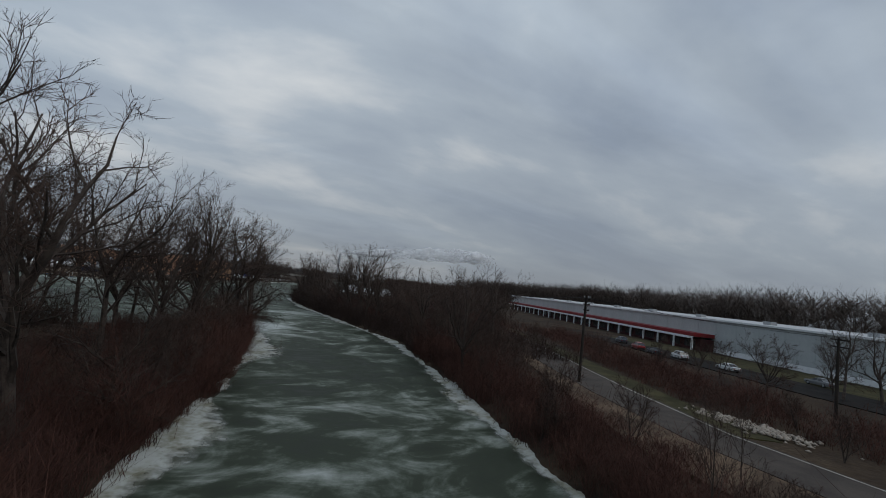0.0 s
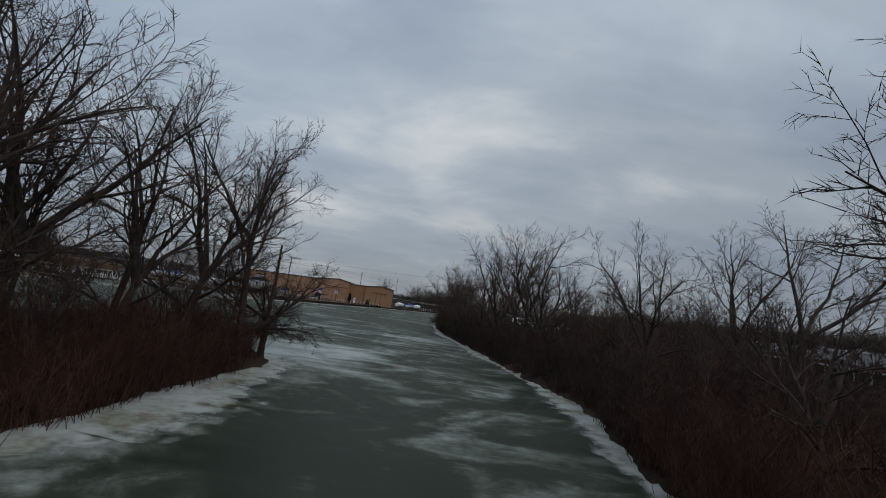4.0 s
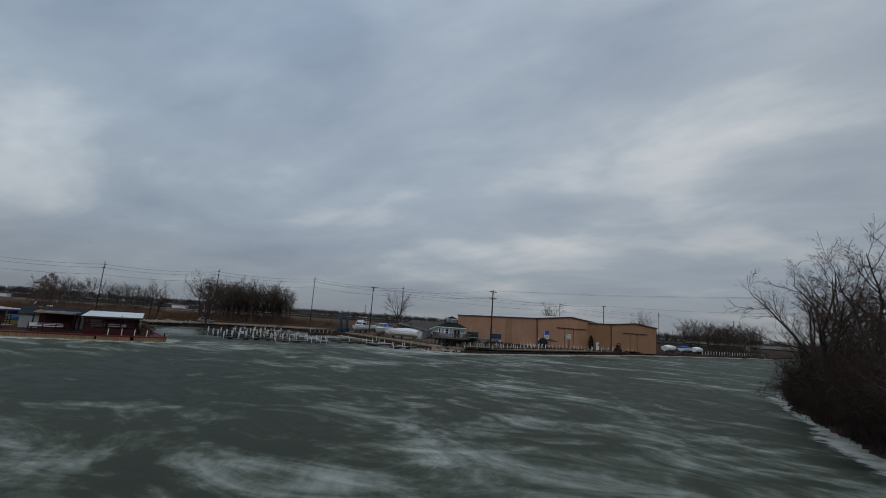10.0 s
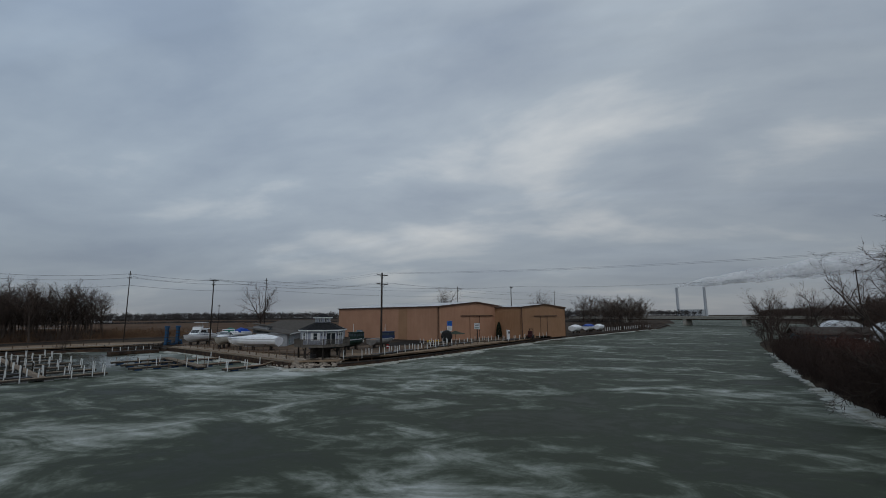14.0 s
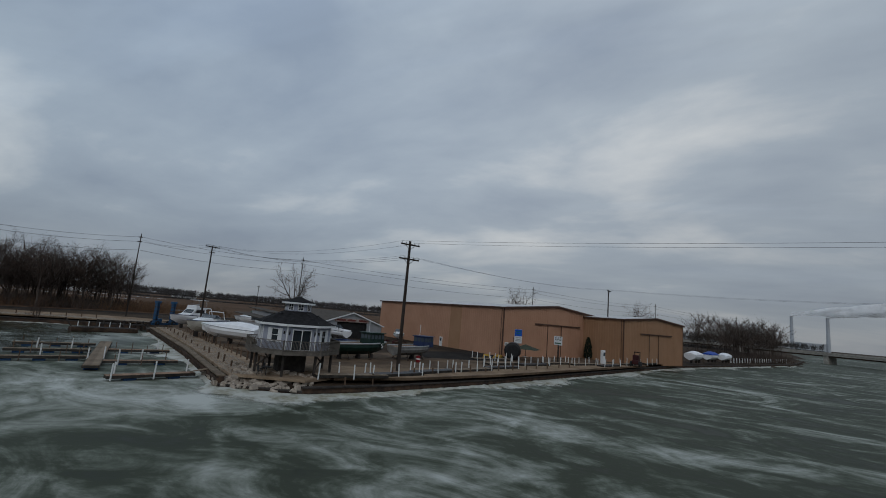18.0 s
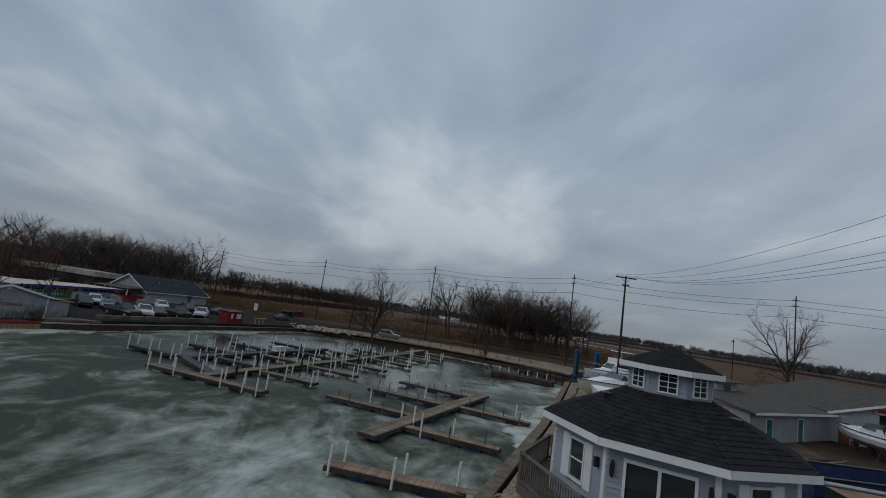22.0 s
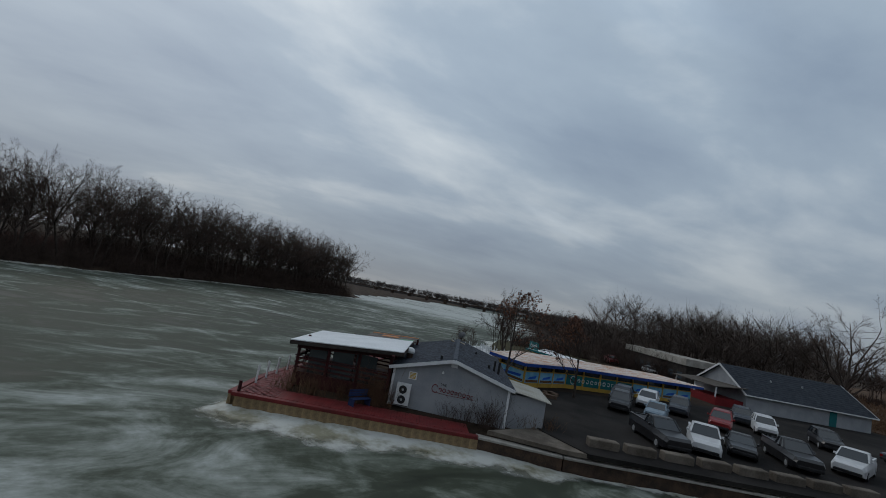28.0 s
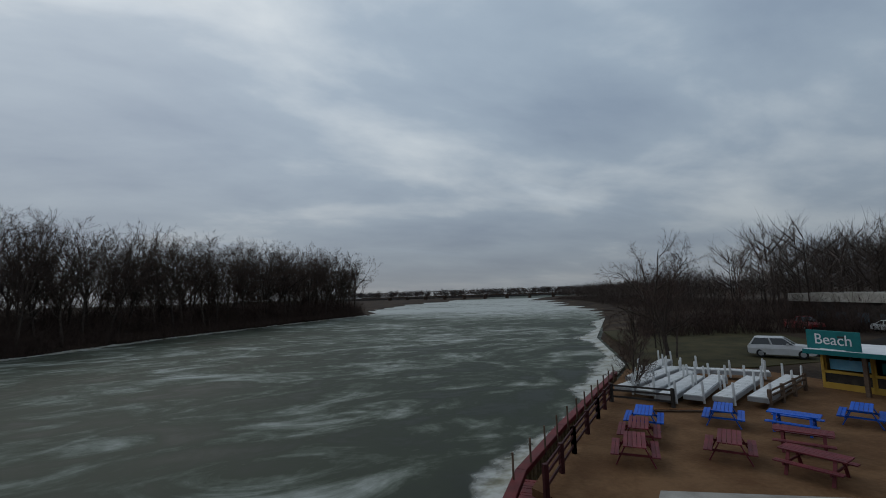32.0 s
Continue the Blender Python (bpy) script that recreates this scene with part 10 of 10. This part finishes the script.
cn = part("canopy", Build().box(44, 236, 0, 7.0, 4.0, 5.0, 0.05), REDPAINT, wh, "long red canopy")
part("canopy_stripe", Build().box(43.9, 236, 6.9, 7.05, 3.35, 4.0), TRIM, cn, "white stripe below the canopy")
# dark red block: the shade below the canopy is put into its colour
part("office_front", Build().box(44, 236, 0.2, 4.5, 0, 3.4), REDWOOD, cn, "dark red box in place of the shaded canopy recess")
for i in range(24):
    part("canopy_post", Build().box(44.4 + 8 * i, 44.9 + 8 * i, 6.4, 6.8, 0, 3.4), TRIM, cn)
    part("office_window", Build().box(46 + 6.6 * i, 50.5 + 6.6 * i, 4.5, 4.6, 0.8, 2.8), DARKG, cn)
for i in range(9):
    part("roof_unit", Build().box(-20 + 26 * i, -17.6 + 26 * i, -8, -6, 9.7, 10.6, 0.05), GREYM, wh)
for x, y, rz, k, m_, lb in ((71.0, 5.6, 70, "sedan", P_WHITE, "white sedan parked before the warehouse"), (73.6, 17.6, 60, "suv", P_WHITE, "white car parked by the red canopy"), (73.0, 23.5, 60, "sedan", P_DARK, "dark sedan parked by the red canopy"), (75.4, 30, 60, "suv", P_RED, "dark red car parked by the red canopy"), (78, -6, 70, "sedan", P_GREY, "grey car on the drive"), (83, 42, 60, "suv", P_DARK, "dark car parked by the red canopy")):
    vehicle(x, y, rz, k, m_, lb, z=1.5)
utility_pole(46.0, -21.5, 10.6, ((0.3, 1.3), (1.1, 1.3)), 60, "dark utility pole with crossarms before the warehouse", r=0.2)
utility_pole(23.3, -5.5, 12.0, ((0.3, 1.4), (1.0, 1.4), (1.7, 1.2)), 60, "dark utility pole with crossarms beside the road", r=0.2)
for q in (-1.1, 0, 1.1):
    cable((46.0 + q * 0.5, -21.5 + q * 0.85, 10.5), (23.3 + q * 0.5, -5.5 + q * 0.85, 11.85), 0.5)
    cable((23.3 + q * 0.5, -5.5 + q * 0.85, 11.85), (42 + q * 0.5, 75 + q * 0.85, 10.9), 0.9)
for x, y, k, s in ((50, 5, SMALL[0], 1.15), (58, -1, SMALL[2], 1.2), (47, 14, SMALL[1], 0.95), (66, -14, TALL[2], 0.72), (70, -17, BIG[1], 0.7), (38, 22, SMALL[2], 1.0), (33, 34, SMALL[0], 1.1), (13.0, -30.5, SLIM[1], 0.42), (27, -30, SMALL[1], 0.7), (33, -24, SMALL[0], 0.75), (15.5, -2.5, SMALL[1], 0.95), (13.8, 0.8, SMALL[2], 1.0), (18.5, 1.5, SMALL[0], 0.95), (17.5, 5.0, SMALL[1], 1.05), (21.0, 7.2, SMALL[2], 0.95)):
    put_tree(k, x, y, s, rt.uniform(0, 360), "round bare tree near the warehouse", "roadside trees")
put_tree(ROUND, 54.3, 0.1, 0.72, 250, "round bare lawn tree before the warehouse", "roadside trees")
put_tree(ROUND, 51.6, -11.4, 0.9, 20, "round bare lawn tree before the warehouse", "roadside trees")
put_tree(ROUND, 68.0, -12.0, 0.95, 130, "round bare lawn tree before the warehouse", "roadside trees")
S, H = along([(29, -42), (31, -14), (38, 4), (50, 30), (62, 60)], -0.5, -14, 1.25, 51, 1.1, 2.5)
brush("roadside_brush", S, H, TWIGR, 51, "brown leafless brush beside the road", stems=11, wide=1.8, r=0.02)
S, H = along([(40, 26), (56, 66), (70, 110), (72, 160)], 1, 26, 2.2, 52, 1.5, 4.0)
brush("roadside_brush", S, H, TWIGR, 52, "brown leafless thicket east of the creek", stems=10, wide=2.6, r=0.04)
S, H = along([(12, 14), (20, 40), (16, 70), (12, 120), (20, 160)], 0, -26, 1.75, 53, 1.5, 3.4)
brush("inland_brush", S, H, TWIGD, 53, "reddish-brown leafless brush behind the creek mouth", stems=11, wide=2.0, r=0.025)
scatter("roadside_rubble", 320, lambda r: (28.6 + r.normal() * 1.0, -22.5 + r.normal() * 2.4, 1.5 + 0.1 * r.random()), 0.1, 0.35, 9, ROCK, "pale rubble beside the road")

# ---------------- ice along the banks ----------------
SHOREICE = material("white_shore_ice", (0.44, 0.45, 0.42), (0.21, 0.20, 0.14), 0.45, 0.55, fine=3.0, vary=0.0, world_space=True, bump=0.5, bump_dist=0.04, lo=0.42, hi=0.66)
si_n, si_l = SHOREICE.node_tree.nodes, SHOREICE.node_tree.links
si_uv = si_n.new("ShaderNodeUVMap")
si_uv.uv_map = "across"
si_sep = si_n.new("ShaderNodeSeparateXYZ")
si_l.new(si_uv.outputs[0], si_sep.inputs[0])
si_geo = si_n.new("ShaderNodeNewGeometry")
si_noise = si_n.new("ShaderNodeTexNoise")
si_noise.inputs["Scale"].default_value, si_noise.inputs["Detail"].default_value = 0.9, 6.0
si_l.new(si_geo.outputs["Position"], si_noise.inputs["Vector"])
si_add = si_n.new("ShaderNodeMath")
si_add.operation = "MULTIPLY_ADD"
si_l.new(si_noise.outputs[0], si_add.inputs[0])
si_add.inputs[1].default_value = 0.9
si_l.new(si_sep.outputs["X"], si_add.inputs[2])
si_rng = si_n.new("ShaderNodeMapRange")
si_rng.interpolation_type = "SMOOTHSTEP"
si_rng.inputs["From Min"].default_value, si_rng.inputs["From Max"].default_value = 0.90, 1.38
si_l.new(si_add.outputs[0], si_rng.inputs["Value"])
# the ledge thins out to nothing at its edge
si_thin = si_n.new("ShaderNodeMath")
si_thin.operation = "SUBTRACT"
si_thin.inputs[0].default_value = 1.0
si_l.new(si_rng.outputs[0], si_thin.inputs[1])
si_l.new(si_thin.outputs[0], si_n["Principled BSDF"].inputs["Alpha"])


def shore_ice(line, w0, w1, seed, label, z=0.05, inner=0.8):
    """An uneven ledge of ice on the right-hand side of a line."""
    rng = np.random.default_rng(seed)
    pts, ph = [], rng.uniform(0, 9, 4)
    for (ax, ay), (bx, by) in zip(line[:-1], line[1:]):
        L = math.hypot(bx - ax, by - ay)
        n = max(2, int(L / 0.6))
        for i in range(n):
            pts.append((ax + (bx - ax) * i / n, ay + (by - ay) * i / n, (by - ay) / L, -(bx - ax) / L))
    nrm = np.array([p[2:] for p in pts])
    nrm = np.stack([nrm[max(0, k - 7):k + 8].mean(0) for k in range(len(pts))])
    nrm /= np.linalg.norm(nrm, axis=1)[:, None] + 1e-9
    pts = [(p[0], p[1], n_[0], n_[1]) for p, n_ in zip(pts, nrm)]
    V, F = [], []
    s = 0.0
    for k, (x, y, nx_, ny_) in enumerate(pts):
        s += 0.6
        f = 0.5 + 0.24 * math.sin(s * 0.19 + ph[0]) + 0.12 * math.sin(s * 0.47 + ph[1]) + 0.04 * math.sin(s * 1.1 + ph[2])
        w = 1.35 * w0 + 1.35 * (w1 - w0) * max(0.02, 1.9 * (f - 0.32)) + 0.05 * rng.random()
        cols = 7
        for c in range(cols):
            t = c / (cols - 1)
            o = -inner + (w + inner) * t
            V.append((x + nx_ * o, y + ny_ * o, max(z + (0.22 * (1 - t) ** 2 + 0.02 * rng.normal()) * (c < cols - 1) - 0.02, 0.012)))
        if k:
            for c in range(cols - 1):
                a = (k - 1) * cols + c
                F.append((a, a + 1, a + cols + 1, a + cols))
    me = mesh_np("shore_ice", V, F, SHOREICE)
    uv = me.uv_layers.new(name="across")
    corner = np.empty(len(me.loops), dtype=np.int32)
    me.loops.foreach_get("vertex_index", corner)
    uv.data.foreach_set("uv", np.column_stack([(corner % 7) / 6.0, corner / 7.0]).astype(np.float32).ravel())
    return tagged(new("shore_ice", me), label, "ice", kind="structure")


shore_ice([(-34, -64), (-24.5, -40), (-20.2, -21.5), (-18.6, -14), (-16.2, -5), (-14.4, 6), (-13.4, 12), (-12.8, 20), (-11.4, 27), (-11.5, 31.0), (-13.4, 34.2), (-18.5, 34.0)], 0.1, 2.9, 1, "ledge of dirty white ice along the peninsula bank")
shore_ice([(-13.4, 12), (-12.8, 20), (-11.4, 27), (-11.5, 31.0), (-13.4, 34.2), (-18.5, 34.0), (-28, 31.6)], 1.2, 4.3, 11, "broad white ice shelf round the tip of the peninsula", z=0.06)
shore_ice([(23, 187), (11, 150), (5.5, 129), (3.9, 116), (4.9, 90), (8.2, 65), (10.7, 44), (12.2, 29), (10.6, 18), (8, 0), (5, -15), (3, -27), (-2.5, -45), (-7, -62)], 0.7, 2.1, 2, "ledge of dirty white ice along the east bank")
shore_ice([(-18.5, 36.8), (-28, 33), (-38.5, 28), (-50, 13.5), (-60, 1.5), (-77, -26), (-105, -61), (-138, -98), (-146, -112)], 0.5, 2.0, 3, "thin ledge of white ice below the riverside wood")
shore_ice([(-108.6, 169.2), (-78.4, 154.2), (-58.9, 143.5), (-52, 146.3), (-48.2, 153), (-42.8, 166.4), (-34.2, 191), (-26, 216), (-17.6, 241), (2, 281), (33, 346)], 0.4, 3.6, 4, "white ice along the sea wall", inner=-0.1, z=0.03)
shore_ice([(-144, 123.7), (-139.5, 139), (-136.5, 150.5), (-129, 162.6), (-122.5, 169.8)], 0.2, 1.4, 5, "thin white ice along the back of the basin", inner=-0.1, z=0.03)
shore_ice([(-180, -5), (-144, 31.6), (-128.2, 53), (-117.2, 61.7), (-108.5, 68.2), (-103.7, 72), (-95.2, 81.4), (-89.6, 88.5), (-85.3, 97.2), (-99, 102.6), (-120.7, 112.2), (-144, 123.7)], 1.1, 3.4, 6, "white ice along the restaurant wall", inner=-0.15, z=0.03)

# ---------------- bridges, stacks and far buildings ----------------
BR = at_wall(40, 459, 0.77, -0.64)
hb = thing("road_bridge", BR, "long grey concrete road bridge across the river", "bridge")
part("deck", Build().box(-60, 150, -5, 5, 4.6, 5.6, 0.05), CONC, hb)
for y in (-5, 5):
    part("parapet", Build().box(-60, 150, y - 0.15, y + 0.15, 5.6, 6.4), CONC, hb)
for x in (-5, 40, 77, 115):
    part("pier", Build().box(x - 1.2, x + 1.2, -4.5, 4.5, -0.5, 4.6, 0.1), CONC, hb)
part("girder", Build().box(-60, 150, -4.2, -3.6, 3.9, 4.6).box(-60, 150, 3.6, 4.2, 3.9, 4.6), RUST, hb)
RBR = at_wall(-478, -432, 0.66, -0.75) 
rbz = thing("railway_bridge", RBR, "dark steel truss railway bridge far down the river", "bridge")
part("deck", Build().box(-60, 320, -3, 3, 5.5, 6.8), RUST, rbz)
for i in range(10):
    x0 = -40 + 34 * i
    for s in (-2.6, 2.6):
        part("truss", Build().beam((x0, s, 7), (x0 + 7, s, 14), 0.5, 0.5).beam((x0 + 7, s, 14), (x0 + 25, s, 14), 0.5, 0.6).beam((x0 + 25, s, 14), (x0 + 32, s, 7), 0.5, 0.5).beam((x0 + 7, s, 7), (x0 + 7, s, 14), 0.4, 0.4).beam((x0 + 16, s, 7), (x0 + 16, s, 14), 0.4, 0.4).beam((x0 + 25, s, 7), (x0 + 25, s, 14), 0.4, 0.4).beam((x0 + 7, s, 14), (x0 + 16, s, 7), 0.3, 0.3).beam((x0 + 25, s, 14), (x0 + 16, s, 7), 0.3, 0.3), RUST, rbz)
    part("pier", Build().box(x0 - 1.5, x0 + 1.5, -3.5, 3.5, -0.5, 5.5, 0.1), RUST, rbz)
STACKM = material("pale_stack", (0.34, 0.36, 0.39), (0.40, 0.42, 0.45), 0.02, 0.8, fine=0.3)
for i, (x, y, h) in enumerate(((312, 1466, 82), (378, 1452, 82))):
    ck = thing("smoke_stack", pose(x, y, 0), "tall pale power station chimney on the horizon", "chimney", "chimneys")
    part("shaft", Build().tube([(0, 0, 0), (0, 0, h * 0.6), (0, 0, h)], [4.2, 3.6, 3.2], 16), STACKM, ck)
    part("rim", Build().tube([(0, 0, h - 2), (0, 0, h)], 3.4, 16), GREYM, ck)
    if i == 0:
        part("plant_block", Build().box(10, 60, -20, 20, 0, 20), STACKM, ck)


def plume(x, y, z, dx, dz, L, r0, r1, seed, label):
    """Drifting steam: one soft billowing body that widens down the wind."""
    rng = np.random.default_rng(seed)
    n, m = 46, 14
    ph = rng.uniform(0, 6.28, 6)
    V, F = [], []
    for i in range(n + 1):
        t = i / n
        r = (r0 + (r1 - r0) * t ** 0.8) * (1 - 0.92 * max(0, (t - 0.75) / 0.25) ** 2)
        cx = np.array([x + dx[0] * L * t, y + dx[1] * L * t, z + dz * t ** 0.7 * L])
        for k in range(m):
            a_ = 6.2832 * k / m
            rr = r * (1 + 0.22 * math.sin(3 * a_ + 19 * t + ph[0]) + 0.20 * math.sin(31 * t + 2 * a_ + ph[1]) + 0.13 * math.sin(57 * t - 4 * a_ + ph[2]) + 0.08 * rng.normal())
            V.append(cx + np.array([-dx[1] * math.cos(a_) * rr, dx[0] * math.cos(a_) * rr, math.sin(a_) * rr]))
        if i:
            for k in range(m):
                F.append(((i - 1) * m + k, (i - 1) * m + (k + 1) % m, i * m + (k + 1) % m, i * m + k))
    me = mesh_np("steam_plume", V, F, STEAM)
    me.polygons.foreach_set("use_smooth", [True] * len(me.polygons))
    return tagged(new("steam_plume", me), label, "steam", kind="stuff")


plume(312, 1466, 84, (0.95, -0.3), 0.10, 520, 4, 24, 1, "pale steam drifting from the chimney")
plume(378, 1452, 84, (0.95, -0.3), 0.10, 480, 4, 24, 2, "pale steam drifting from the chimney")
plume(205, 30, 8, (0.3, -0.95), 0.06, 45, 2.2, 4.5, 3, "white steam drifting behind the warehouse roof")
plume(215, 62, 9, (0.3, -0.95), 0.25, 26, 2.0, 5.0, 4, "white steam rising behind the warehouse")
for i, (x, y, w) in enumerate(((-520, 470, 24), (-560, 380, 16), (-640, 230, 26))):
    fb_ = thing("farm_building", pose(x, y, 1.4, 0, 0, 30 + 11 * i), "distant pale building beyond the marsh", "building", "distant buildings")
    part("wall_block", Build().box(-w / 2, w / 2, -5, 5, 0, 3, 0.05), TRIM, fb_)
    part("roof", Build().prism([(-w / 2 - 0.5, -5.5), (w / 2 + 0.5, -5.5), (w / 2 + 0.5, 5.5), (-w / 2 - 0.5, 5.5)], 3, 3.6), RIB, fb_)
for x, y in ((-330, -60), (-345, -80), (-362, -104), (-378, -128), (-396, -150), (-300, -38)):
    utility_pole(x, y, 19, ((0.9, 0.8),), 40, "distant utility pole beside the railway", r=0.2)

# ---------------- boat house and tents on the east bank ----------------
NAVYB = material("blue_grey_boards", (0.045, 0.075, 0.095), (0.065, 0.10, 0.12), 0.8, 0.8, fine=12, vary=0.05)
TENTM = material("white_tent_sheet", (0.70, 0.72, 0.75), (0.58, 0.60, 0.63), 0.5, 0.5, fine=3, vary=0.05, bump=0.2)
bh = thing("boat_house", at_wall(27.6, 186.2, 0.985, -0.17, 1.3), "blue-grey timber boat house with white-framed windows", "building")
part("wall_block", Build().box(0, 11.5, 0, 6, -0.3, 2.6, 0.02), NAVYB, bh)
part("roof", Build().slab([(-0.5, -0.5, 2.6), (12, -0.5, 2.6), (12, 3, 4.0), (-0.5, 3, 4.0)], 0.12), SHINGLET, bh)
part("roof", Build().slab([(-0.5, 3, 4.0), (12, 3, 4.0), (12, 6.5, 2.6), (-0.5, 6.5, 2.6)], 0.12), SHINGLET, bh)
for x in (4.4, 7.6):
    w = part("window", Build().box(x, x + 2.0, -0.05, 0, 0.9, 2.0), TRIM, bh, "white window frame")
    for k in (0.12, 0.76, 1.4):
        part("pane", Build().box(x + k, x + k + 0.48, -0.06, -0.05, 1.0, 1.9), DARKG, w)
part("door", Build().box(10.0, 10.9, -0.05, 0, -0.1, 2.0), TRIM, bh, "white door")
for x, y, r, L in ((47.5, 208.0, 4.6, 14), (57.0, 205.5, 4.2, 12), (66, 198, 4.0, 12)):
    tn = thing("storage_tent", at_wall(x, y, 0.30, 0.95, 1.3), "white arched storage tent", "tent", "storage tents")
    arch = [(math.cos(a) * r, math.sin(a) * r * 1.05) for a in np.linspace(0, math.pi, 13)]
    part("sheet", Build().loft([[(xx, q[0] * k, q[1] * k) for q in arch] for xx, k in ((0, 1.0), (L * 0.33, 0.99), (L * 0.66, 0.99), (L, 1.0))]), TENTM, tn)
    for xx in (0.0, L * 0.5, L):
        part("hoop", Build().tube([(xx, q[0] * 1.012, q[1] * 1.012) for q in arch], 0.06, 5), GREYM, tn)
for x, y, k, s in ((37.0, 221, BIG[0], 0.80), (33.5, 214, BIG[2], 0.66), (41.0, 226, BIG[1], 0.62), (30.5, 206, VASE[0], 0.62), (26.5, 198, SMALL[0], 1.3), (45, 219, TALL[2], 0.7), (50, 229, BIG[0], 0.55), (38, 200, TALL[0], 0.7), (22, 178, BIG[1], 0.62), (60, 238, BIG[2], 0.6)):
    put_tree(k, x, y, s, 41 * x, "bare tree on the headland of the east bank", "headland trees")
